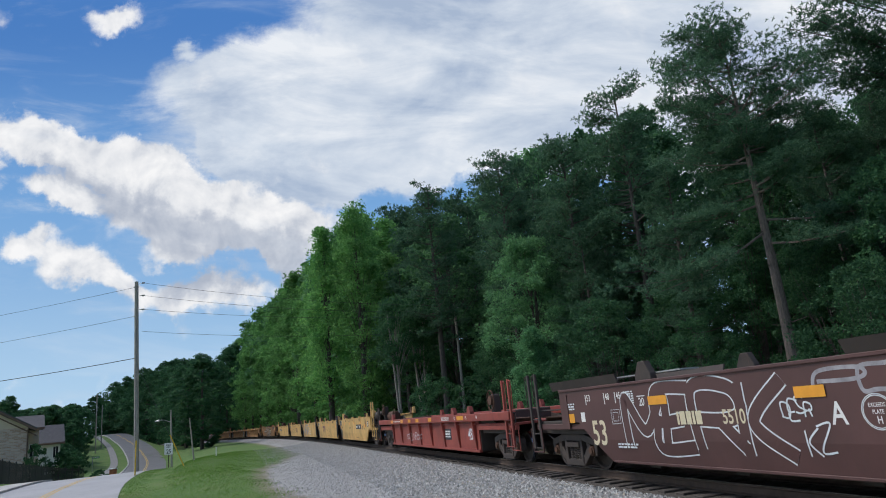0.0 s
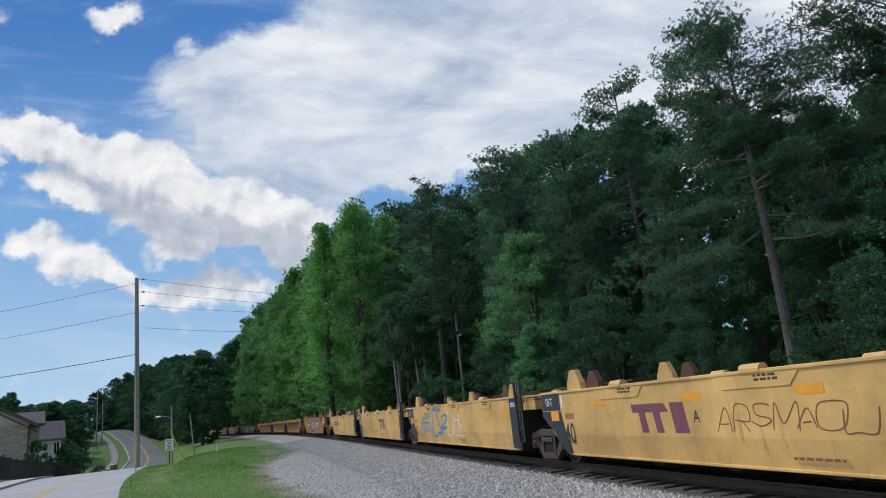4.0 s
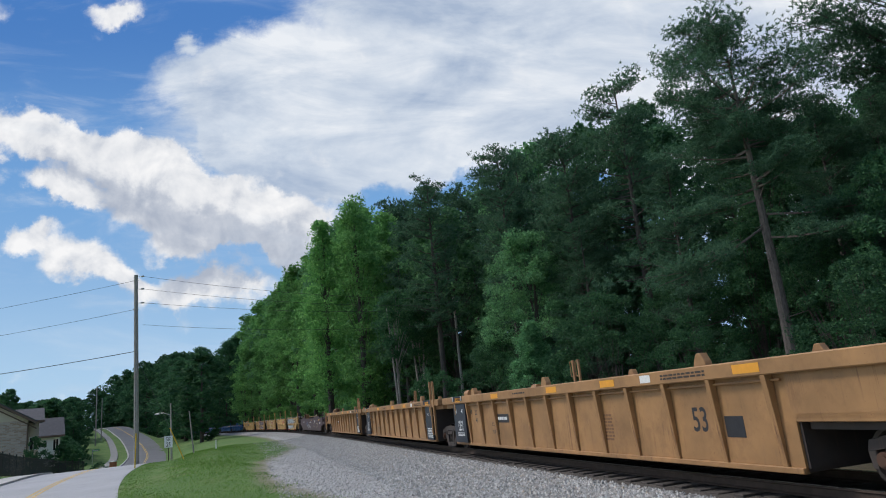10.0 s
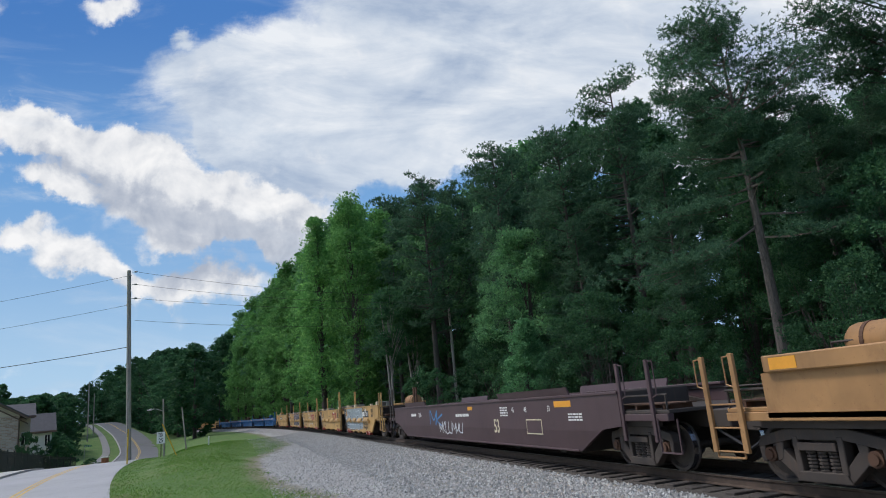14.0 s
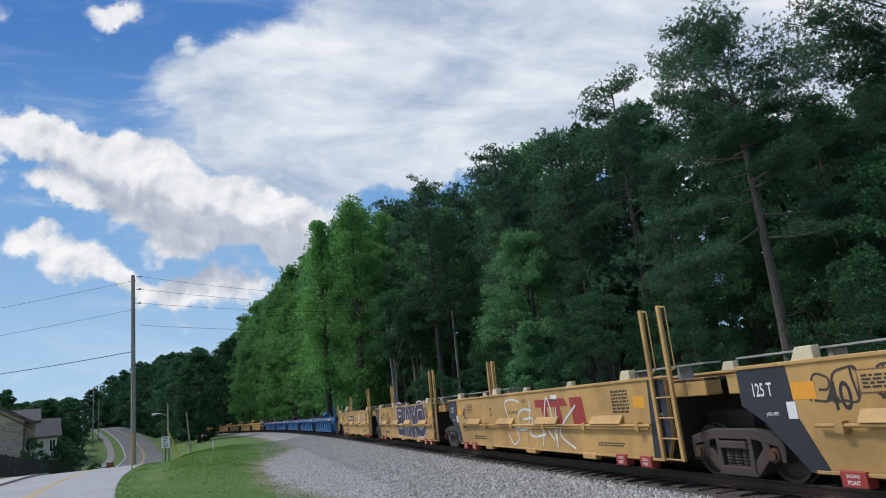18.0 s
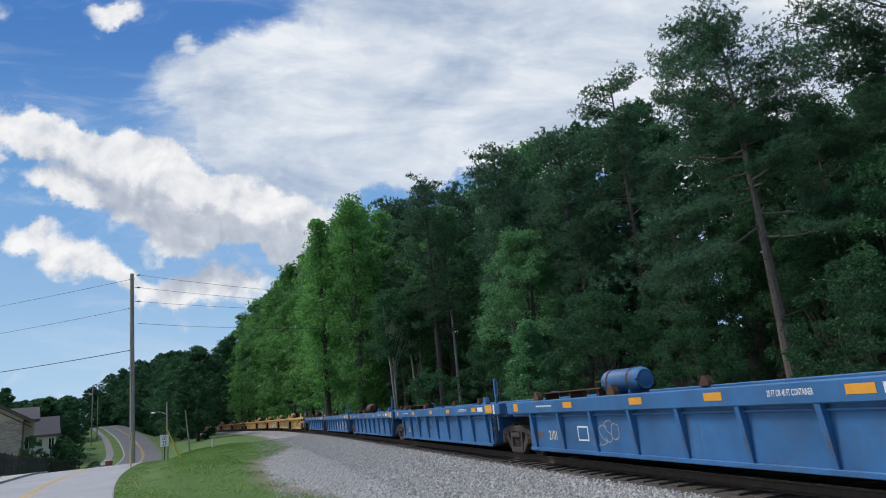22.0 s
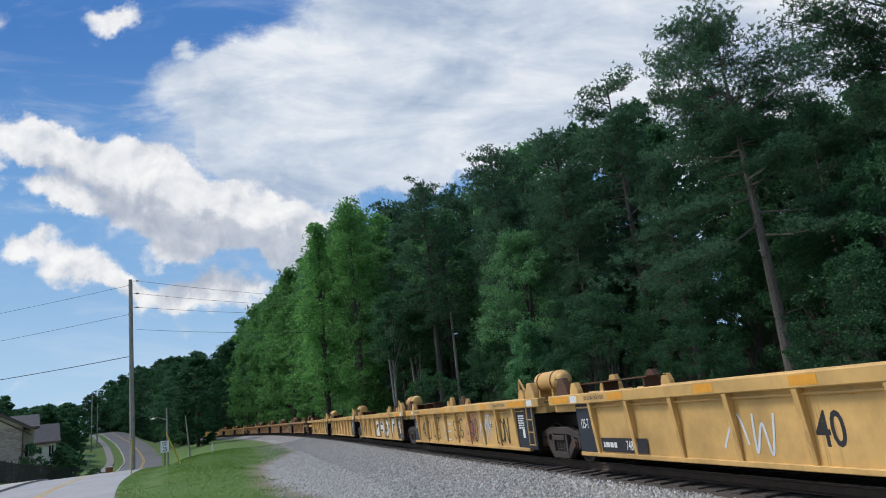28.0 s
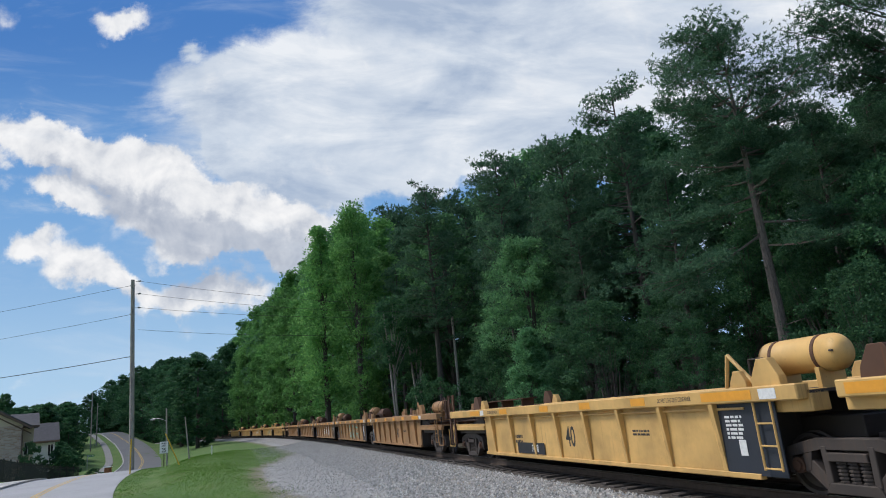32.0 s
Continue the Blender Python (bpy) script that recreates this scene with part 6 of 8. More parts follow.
def car_tan(s0, s1):
    car, L = car_of(s0, s1, "brown-orange sheet-sided well car with white graffiti", "single well cars")
    zt, y = 2.0, 1.441
    x0, x1 = smooth_car(car, L, zt, TAN, "E", "E", 0)
    trucks(car, L, "E", "E")
    letters(car, "53", 8.29, y, 1.04, 0.58, BLACK, 0.7)
    for s, x in (("40", 5.85), ("45", 6.6), ("48", 7.1), ("53", 7.95)):
        for sg in (-1, 1):
            letters(car, s, sg * x, y + 0.007, 1.80, 0.17, BLACK)
            plate(car, sg * x - 0.15, sg * x - 0.12, 1.70, 1.90, y + 0.006, BLACK, "stencil_bar")
    letters(car, "20", -5.85, y + 0.007, 1.57, 0.17, BLACK)
    plate(car, -8.9, -5.72, 1.42, 1.97, y, PRIMER, "primer_patch", "dull brown primer patch")
    plate(car, -7.95, -7.65, 1.40, 1.52, y + 0.006, CREAM, "notice")
    plate(car, -7.62, -7.36, 1.44, 1.52, y + 0.006, TAN, "notice")
    plate(car, -9.0, -8.15, 1.52, 1.82, y + 0.006, CREAM, "data_panel", "cream data panel")
    bars(car, -8.57, 1.67, 0.75, 0.24, 3, y + 0.011, BROWN)
    amber(car, -8.75, 1.42, 0.8, 0.15, y + 0.006)
    amber(car, 7.4, 1.38, 0.7, 0.14, y)
    amber(car, -4.65, 1.42, 0.5, 0.14, y)
    letters(car, "GWF 13", -4.9, y, 0.55, 0.13, BLACK, 0.7)
    bm = bmesh.new()
    stroke(bm, [(-6.2 + 0.11 * math.cos(i * math.tau / 18), 1.2 + 0.13 * math.sin(i * math.tau / 18)) for i in range(19)], 0.014, y + 0.003)
    part("round_mark", bm, BLACK, car)
    plate(car, 2.2, 5.4, 1.0, 1.40, y, BLACK, "number_panel", "black number panel")
    bars(car, 4.72, 1.2, 1.05, 0.50, 1, y + 0.005, WHITE, name="owner_mark")
    letters(car, "645883", 3.35, y + 0.005, 1.2, 0.30, WHITE, 0.70)
    plate(car, -4.35, -1.9, 0.75, 1.58, y, BLACK, "logo_panel", "black panel behind the owner's mark")
    logo(car, -3.15, 0.9, 1.45, y + 0.005, CREAM, 1.9)
    burner(car, -2.4, 2.35, 0.50, 1.88, y + 0.006, PALETAG, SMOKE, "DUVOB", 0.36, 0.05, 71, "fat white-edged graffiti letters filled dark", 0.45)
    tag(car, -1.0, 1.4, 0.95, 1.6, y + 0.016, PALETAG, "YOIA", 0.06, 75, "white strokes over the fill", 0.8)
    tag(car, 2.0, 2.85, 1.50, 1.82, y + 0.012, PALETAG, "AKR", 0.035, 72, "small white sprayed tag")
    tag(car, 1.9, 2.7, 1.05, 1.28, y + 0.016, PALETAG, "EWOR", 0.03, 76, "small white sprayed tag")
    scrawl(car, -3.0, -2.3, 0.45, 1.05, y + 0.012, PALETAG, 0.025, 73)
    for xa, xb in ((x1 - 3.2, x1 + 1.4), (-8.8, -5.85)):
        both(car, "flared_hood", lambda b: prism(b, [(1.40, zt), (1.44, zt), (1.56, zt + 0.26), (1.52, zt + 0.26)], "x", xa, xb), TAN)
    scrawl(car, -8.5, -6.1, zt + 0.03, zt + 0.22, 1.545, DEEPRED, 0.03, 74, "red sprayed scribble on the hood")
    posts(car, (L / 2 - 1.7, L / 2 - 1.15), 0.5, 2.6, 1.42, TAN)
    posts(car, (-L / 2 + 1.7, -L / 2 + 1.15), 0.5, 2.6, 1.42, BROWN, side=1)
    brake_stand(car, -L / 2 + 0.75, 2.1)
    bm = bmesh.new()
    box(bm, x1 - 6.5, x1 - 3.4, 0.3, 1.2, zt + 0.02, zt + 0.22)
    part("roof_gear", bm, RUST, car, bevel=0.04)


def car_orange(s0, s1, e0, e1, k):
    car, L = car_of(s0, s1, "dirty orange ribbed articulated well car", "orange ribbed cars")
    zt = 1.99
    x0, x1 = ribbed(car, L, zt, ORANGE, e0, e1, 1.28, 0.26, 1.8)
    trucks(car, L, e0, e1)
    y, w = 1.501, 1.347
    if e1 == "A":
        plate(car, x1 - 1.45, x1 - 0.15, 0.33, zt - 0.28, 1.40, NAVY, "end_panel", "black number panel", 0.06)
        letters(car, "1251", x1 - 0.85, 1.462, 0.92, 0.36, WHITE, 0.62)
        letters(car, "53", x1 - 0.42, 1.462, 1.45, 0.15, WHITE)
        letters(car, "48", x1 - 1.1, 1.462, 1.45, 0.15, WHITE)
        bars(car, x1 - 0.85, 0.62, 0.75, 0.14, 3, 1.462, WHITE)
        letters(car, "45", x1 - 1.9, w + 0.02, 1.40, 0.17, BLACK)
        letters(car, "20", x1 - 2.75, w + 0.15, 1.38, 0.17, BLACK)
        letters(car, "40", x1 - 2.75, w + 0.15, 1.12, 0.17, BLACK)
        letters(car, "IL 53 1-3/4", x1 - 4.1, w, 0.98, 0.13, BLACK, 0.8)
        letters(car, "IW 8 9-7/8", x1 - 4.1, w, 0.72, 0.13, BLACK, 0.8)
        plate(car, x1 - 1.35, x1 - 0.2, zt - 0.17, zt + 0.01, y, NAVY, "chord_panel")
        plate(car, x1 - 0.3, x1 - 0.26, zt - 0.17, zt + 0.01, y + 0.004, WHITE, "white_stripe")
        plate(car, x1 - 1.29, x1 - 1.25, zt - 0.17, zt + 0.01, y + 0.004, WHITE, "white_stripe")
        both(car, "lug", lambda b: rod(b, (x1 - 2.0, 1.35, zt + 0.05), (x1 - 1.6, 1.35, zt + 0.05), 0.13, 12), ORANGE)
    if e0 == "A":
        plate(car, x0 + 0.1, x0 + 1.15, 0.33, zt - 0.28, 1.40, NAVY, "end_panel", "black end panel", 0.06)
        letters(car, "48", x0 + 0.75, 1.462, 1.40, 0.15, WHITE)
        bars(car, x0 + 0.55, 0.62, 0.8, 0.42, 6, 1.462, WHITE)
        letters(car, "53", x0 + 1.6, w + 0.05, 1.0, 0.42, BLACK, 0.75)
        posts(car, (x0 - 0.05, x0 - 0.5), 0.55, 2.75, 1.50, ORANGE, 0.75, side=1)
        plate(car, x0 + 0.1, x0 + 1.3, zt - 0.17, zt + 0.01, y, NAVY, "chord_panel")
    else:
        letters(car, "53", x0 + 2.2, w, 1.05, 0.44, BLACK, 0.75)
        plate(car, x0 + 1.1, x0 + 1.55, 0.75, 1.10, w, BLACK, "data_panel", "black framed data panel")
        posts(car, (-L / 2 + 1.9, -L / 2 + 1.3), 0.5, 2.1, 1.46, ORANGE, 0.5, side=1)
        both(car, "truck_arch", lambda b: box(b, x0 - 2.6, x0, 1.30, 1.40, 1.05, zt - 0.26), ORANGE)
    if e1 == "E":
        posts(car, (L / 2 - 1.15, L / 2 - 0.45), 0.5, 2.1, 1.46, ORANGE, 0.5)
        amber(car, L / 2 - 2.2, zt - 0.13, 0.5, 0.18, y)
        both(car, "truck_arch", lambda b: box(b, x1, x1 + 2.6, 1.30, 1.40, 1.05, zt - 0.26), ORANGE)
        tank(car, L / 2 - 3.6, zt + 0.05, ORANGE, L / 2 - 5.8)
    for i, f in enumerate((0.04, 0.3, 0.47, 0.72, 0.95)):
        amber(car, x0 + (x1 - x0) * f, zt - 0.13, 0.6, 0.15, y)
    bars(car, x0 + (x1 - x0) * 0.6, zt - 0.12, 0.9, 0.08, 1, y, STEEL)
    bars(car, x0 + (x1 - x0) * 0.14, zt - 0.13, 1.3, 0.12, 2, y, STEEL)
    plate(car, x0 + (x1 - x0) * 0.2, x0 + (x1 - x0) * 0.2 + 0.35, zt - 0.2, zt - 0.05, y, WHITE, "notice")
    bars(car, x0 + (x1 - x0) * 0.33, 0.9, 0.5, 0.6, 8, w, BROWN)
    if k != 1:
        plate(car, x0 + (x1 - x0) * 0.68, x0 + (x1 - x0) * 0.68 + 1.0, 1.02, 1.28, w, BLACK, "number_panel", "black number panel")
        bars(car, x0 + (x1 - x0) * 0.68 + 0.5, 1.15, 0.8, 0.16, 1, w + 0.005, WHITE)
    else:
        bm = bmesh.new()
        stroke(bm, [(2.2, 1.62), (2.05, 1.38), (1.8, 1.12), (1.62, 1.02), (1.48, 1.14), (1.36, 1.4), (1.26, 1.62)], 0.07, 1.41)
        part("hanging_strap", bm, BLACK, car, "black rubber strap hanging against the side")
        logo(car, 6.6, 0.9, 1.15, w + 0.002, BROWN, 0.9)
    for x in (x0 + 1.8, (x0 + x1) / 2, x1 - 2.5):
        bracket(car, x, zt, ORANGE, y=1.40, size=0.75)
    posts(car, (3.6, 3.95), zt - 0.1, zt + 0.75, -0.9, ORANGE, 0.5, False)


def car_plum(s0, s1):
    car, L = car_of(s0, s1, "faded plum sheet-sided well car with white stencils", "single well cars")
    zt, y = 1.62, 1.441
    x0, x1 = smooth_car(car, L, zt, PLUM, "E", "E", 0)
    trucks(car, L, "E", "E")
    letters(car, "53", x0 + 5.2, y, 0.85, 0.42, CREAM)
    for s, d in (("45", 3.8), ("48", 2.9), ("53", 1.4)):
        letters(car, s, x0 + d, y, 1.32, 0.15, WHITE)
    bars(car, x0 + 4.5, 1.28, 0.6, 0.3, 4, y, WHITE)
    amber(car, x0 + 0.6, 1.42, 0.9, 0.15, y)
    amber(car, x0 + 7.6, 1.42, 0.5, 0.12, y)
    bars(car, x0 + 8.5, 1.2, 1.5, 0.16, 1, y, WHITE)
    bars(car, x1 - 1.8, 1.25, 0.9, 0.2, 1, y, WHITE, name="owner_mark")
    letters(car, "72496", x1 - 2.9, y, 1.25, 0.2, WHITE, 0.65)
    tag(car, x1 - 6.2, x1 - 4.6, 0.85, 1.4, y, SKYBLUE, "MK", 0.07, 81, "blue sprayed graffiti")
    scrawl(car, x0 + 8.6, x0 + 11.5, 0.55, 0.95, y, PALETAG, 0.05, 82)
    plate(car, x0 + 1.9, x0 + 2.9, 0.65, 1.05, y, CREAM, "data_panel", "framed data panel")
    plate(car, x0 + 1.93, x0 + 2.87, 0.68, 1.02, y + 0.004, PLUM, "data_panel_face")
    bars(car, x0 + 0.0, 1.1, 0.7, 0.2, 3, y, WHITE)
    for xa, xb in ((x0 + 0.2, x0 + 4.8), (x1 - 4.0, x1 - 0.4)):
        both(car, "flared_hood", lambda b: prism(b, [(1.40, zt), (1.44, zt), (1.50, zt + 0.20), (1.46, zt + 0.20)], "x", xa, xb), PLUM)
    posts(car, (-L / 2 + 2.3, -L / 2 + 1.2), 0.6, 2.2, 1.40, PLUM, 0.7, False, side=1)
    posts(car, (L / 2 - 1.8, L / 2 - 1.2), 0.6, 2.6, 1.40, STEEL)
    tank(car, L / 2 - 3.6, zt + 0.3, ORANGE)
    posts(car, (L / 2 - 5.6, L / 2 - 6.0), zt, zt + 0.9, 1.2, RUST, 0.4, False)


def car_yellow_tall(s0, s1, e0, e1, k):
    car, L = car_of(s0, s1, "yellow sheet-sided well car with tall ladder posts and graffiti", "yellow tall-post cars")
    zt, y = 1.88, 1.441
    x0, x1 = smooth_car(car, L, zt, TALL_YELLOW, e0, e1, 2)
    trucks(car, L, e0, e1)
    both(car, "pipe_rail", lambda b: rod(b, (x0 + 0.3, 1.52, 0.96), (x1 - 0.3, 1.52, 0.96), 0.03, 8), TALL_YELLOW)
    both(car, "lower_pipe", lambda b: rod(b, (x0 + 0.4, 1.50, 0.90), (x0 + 6.5, 1.50, 0.90), 0.025, 8), TALL_YELLOW)
    for f in np.linspace(0.06, 0.94, 6):
        xc = x0 + (x1 - x0) * float(f)
        both(car, "pipe_bracket", lambda b: box(b, xc - 0.06, xc + 0.06, 1.44, 1.56, 0.86, 1.02), TALL_YELLOW)
    for f in (0.16, 0.40, 0.63, 0.86):
        xc = x0 + (x1 - x0) * f
        both(car, "folded_flap", lambda b: prism(b, [(1.445, 1.16), (1.455, 1.17), (1.57, 1.0), (1.445, 1.0)], "x", xc - 0.65, xc + 0.65), TALL_YELLOW)
    for xc in (x0 + 0.7, x0 + 1.6, x1 - 0.7, x1 - 1.6):
        both(car, "jacking_pad", lambda b: box(b, xc - 0.2, xc + 0.2, 1.30, 1.50, 0.14, 0.36), DEEPRED, "dull red jacking pad", 0.01)
        letters(car, "JACKING", xc, 1.502, 0.29, 0.06, WHITE, 0.8)
        letters(car, "POINT", xc, 1.502, 0.21, 0.06, WHITE, 0.8)
    for xc in (x0 + 3.0, (x0 + x1) / 2, x1 - 3.0):
        both(car, "foot_bracket", lambda b: box(b, xc - 0.3, xc + 0.3, 1.32, 1.48, 0.20, 0.33), TALL_YELLOW, bevel=0.012)
    if e1 == "A":
        prism_panel(car, [(L / 2 - 0.66, zt - 0.01), (L / 2 - 0.66, zt - 0.62), (L / 2 - 1.06, zt - 0.87), (L / 2 - 1.74, 0.31), (L / 2 - 2.1, 0.31), (L / 2 - 1.7, 1.1), (L / 2 - 1.66, zt - 0.01)], y)
        letters(car, "125 T", L / 2 - 1.14, y + 0.005, 1.50, 0.21, WHITE, 0.62)
        letters(car, "JACK HERE", L / 2 - 1.25, y + 0.005, 1.12, 0.065, WHITE, 0.7)
        plate(car, L / 2 - 1.72, L / 2 - 1.55, 1.05, 1.30, y + 0.005, WHITE, "notice")
        amber(car, L / 2 - 1.9, 1.45, 0.42, 0.25, y)
        letters(car, "40", L / 2 - 2.47, y, 1.35, 0.40, BLACK, 0.75)
        plate(car, L / 2 - 3.35, L / 2 - 2.8, 1.36, 1.68, y, BROWN, "notice_frame")
        plate(car, L / 2 - 3.33, L / 2 - 2.82, 1.38, 1.66, y + 0.003, TALL_YELLOW, "notice_face")
        bars(car, L / 2 - 3.08, 1.52, 0.42, 0.2, 4, y + 0.008, STEEL)
    else:
        letters(car, "40", x1 - 0.05, y, 1.30, 0.42, BLACK, 0.75)
        letters(car, "S-2054-11 REEFER CLEARANCE", x1 - 0.75, y, 1.66, 0.11, BLACK, 0.72)
        amber(car, x1 - 0.75, 1.36, 0.5, 0.16, y)
        plate(car, x1 - 2.05, x1 - 1.70, 1.12, 1.46, y, BLACK, "plate_mark")
        plate(car, x1 - 2.035, x1 - 1.715, 1.135, 1.445, y + 0.003, TALL_YELLOW, "plate_face")
        letters(car, "PLATE", x1 - 1.875, y + 0.008, 1.36, 0.07, BLACK, 0.8)
        letters(car, "H", x1 - 1.875, y + 0.008, 1.22, 0.13, BLACK)
        amber(car, x1 + 1.25, 1.52, 0.45, 0.24, y)
        plate(car, x1 + 1.45, x1 + 1.75, 1.25, 1.40, y, GALV, "notice")
        plate(car, x1 + 1.15, x1 + 1.32, 1.10, 1.35, y, WHITE, "notice")
        bars(car, x1 + 0.62, 1.50, 0.55, 0.34, 5, y, STEEL)
        both(car, "pipe_rail", lambda b: [rod(b, p, q, 0.03, 8) for p, q in (((x1 - 0.3, 1.52, 0.96), (x1 + 0.5, 1.52, 1.0)), ((x1 + 0.5, 1.52, 1.0), (x1 + 0.95, 1.52, 1.17)), ((x1 + 0.95, 1.52, 1.17), (L / 2 - 1.75, 1.52, 1.19)),
                                                                           ((L / 2 - 1.75, 1.52, 1.19), (L / 2 - 1.65, 1.44, 1.30)))], TALL_YELLOW)
        tank(car, L / 2 - 3.0, zt + 0.18, TALL_YELLOW)
        posts(car, (L / 2 - 1.6, L / 2 - 1.05), 0.45, 2.55, 1.42, TALL_YELLOW, 0.95)
        xn = 0.5
        plate(car, xn - 1.25, xn + 1.25, 1.22, 1.56, y, BLACK, "number_panel", "black number panel")
        bars(car, xn + 0.7, 1.39, 0.85, 0.22, 1, y + 0.005, WHITE, name="owner_mark")
        letters(car, "760988", xn - 0.45, y + 0.005, 1.39, 0.24, WHITE, 0.62)
        letters(car, "A", xn - 2.2, y, 1.39, 0.3, BLACK)
        tag(car, xn - 3.5, xn - 3.1, 1.28, 1.52, y, ROSE, "X", 0.05, 95, "small magenta graffiti")
        tag(car, xn - 6.3, xn - 5.4, 1.28, 1.66, y, PALETAG, "NY", 0.05, 96, "white sprayed tag")
    if e0 == "A":
        prism_panel(car, [(-L / 2 + 1.26, zt - 0.06), (-L / 2 + 1.26, 0.76), (-L / 2 + 1.51, 0.31), (-L / 2 + 1.95, 0.31), (-L / 2 + 1.8, zt - 0.06)], y)
        posts(car, (-L / 2 + 1.55, -L / 2 + 0.95), 0.32, 3.2, 1.50, TALL_YELLOW, 1.2, side=1)
        letters(car, "JACK HERE", -L / 2 + 1.55, y + 0.005, 1.16, 0.065, WHITE, 0.7)
        amber(car, -L / 2 + 2.2, 1.42, 0.4, 0.24, y)
        bars(car, -L / 2 + 2.9, 1.45, 0.65, 0.5, 7, y, STEEL)
    else:
        posts(car, (-L / 2 + 1.7, -L / 2 + 1.05), 0.45, 2.55, 1.42, TALL_YELLOW, 0.95, side=1)
        bars(car, x0 - 0.3, 1.45, 0.65, 0.5, 7, y, STEEL)
    posts(car, (x1 - 3.2, x1 - 3.6), zt - 0.15, zt + 1.1, 1.30, TALL_YELLOW, 1.0, False, side=1)
    for xc in (L / 2 - 2.0, L / 2 - 5.6, -L / 2 + 2.6):
        both(car, "white_bracket", lambda b: prism(b, [(xc - 0.18, zt), (xc + 0.24, zt), (xc + 0.12, zt + 0.2), (xc - 0.18, zt + 0.2)], "y", 1.26, 1.42), CREAM, "pale cream bracket", 0.01)
    bm = bmesh.new()
    box(bm, L / 2 - 6.2, L / 2 - 0.4, 0.75, 1.15, zt + 0.14, zt + 0.17)
    box(bm, -L / 2 + 0.4, -L / 2 + 3.0, 0.75, 1.15, zt + 0.14, zt + 0.17)
    for xx in (L / 2 - 6.0, L / 2 - 4.0, L / 2 - 2.2, -L / 2 + 1.2, -L / 2 + 2.6):
        box(bm, xx - 0.04, xx + 0.04, 0.8, 1.1, zt - 0.1, zt + 0.14)
    pieces("walkway_grating", bm, GALV, car, "grey galvanised walkway")
    bars(car, x1 - 2.2, 0.55, 1.1, 0.14, 2, y, STEEL)
    bars(car, x0 + 2.0, 0.55, 1.1, 0.1, 2, y, STEEL)
    if k < 3:
        letters(car, "LD LMT 123,000 PER UNIT", x1 - 5.2, y, 1.32, 0.10, BLACK, 0.62)
        letters(car, "760988 C", x1 - 6.1, y, 1.62, 0.10, BLACK, 0.62)
        plate(car, x1 - 8.2, x1 - 7.85, 1.55, 1.72, y, WHITE, "notice")
    mid = (x0 + x1) / 2
    if k == 0:
        plate(car, mid - 1.9, x1 - 0.15, 0.44, 1.80, y, SILVER, "graffiti_ground", "silver-grey sprayed ground of the graffiti")
        burner(car, mid - 1.7, x1 - 0.3, 0.60, 1.62, y + 0.005, PALETAG, SILVER, "ACUSON", 0.26, 0.045, 101, "silver graffiti letters edged in white and purple", 0.45, 0.0, INDIGO)
        plate(car, mid - 4.1, mid - 1.45, 1.20, 1.60, y - 0.001, BLACK, "number_panel", "black number panel")
        bars(car, mid - 2.2, 1.4, 1.1, 0.44, 1, y + 0.004, WHITE, name="owner_mark")
        letters(car, "760988", mid - 3.4, y + 0.004, 1.4, 0.26, WHITE, 0.68)
        tag(car, mid - 2.9, mid - 1.7, 1.64, 1.85, y, BLACK, "DNCK", 0.06, 102, "black sprayed tag")
        tag(car, mid - 3.6, mid - 2.3, 0.48, 0.86, y, BLACK, "ACSK", 0.06, 103, "black sprayed tag")
    if k == 1:
        logo(car, mid - 2.4, 1.05, 1.62, y, DEEPRED, 2.6)
        tag(car, mid - 6.6, mid - 3.6, 1.12, 1.72, y, STEEL, "NEGKDEAC", 0.035, 104, "thin dark sprayed letters")
        tag(car, mid + 4.2, mid + 5.6, 1.3, 1.7, y, STEEL, "BOND", 0.035, 109, "thin dark sprayed letters")
    if k == 2:
        logo(car, mid - 2.0, 0.95, 1.62, y, DEEPRED, 2.9)
        tag(car, mid - 2.6, mid + 1.6, 0.45, 1.62, y + 0.006, PALETAG, "SGLAK", 0.055, 105, "white sprayed graffiti over a red mark")
        letters(car, "D", x1 - 3.4, y, 1.36, 0.26, BLACK)
    if k == 3:
        plate(car, mid - 4.3, mid + 1.0, 0.42, 1.80, y, INDIGO, "graffiti_ground", "blue-black rolled ground of the graffiti")
        burner(car, mid - 4.2, mid + 0.9, 0.50, 1.74, y + 0.005, PINK, INDIGO, "EINXO", 0.30, 0.07, 106, "dark block graffiti with pale pink edges", 0.35)
        tag(car, 2.75, 3.85, 1.0, 1.68, y, BLACK, "KNY", 0.06, 107, "black sprayed tag")
        letters(car, "E", 2.1, y, 1.38, 0.32, BLACK)
        amber(car, 2.85, 1.45, 0.5, 0.16, y + 0.008)
        plate(car, 2.05, 2.4, 1.62, 1.76, y, ROSE, "notice")
    if k == 4:
        amber(car, mid - 0.5, 1.5, 0.5, 0.16, y)
        scrawl(car, mid - 2.0, mid - 1.3, 1.2, 1.62, y, PALETAG, 0.05, 108)


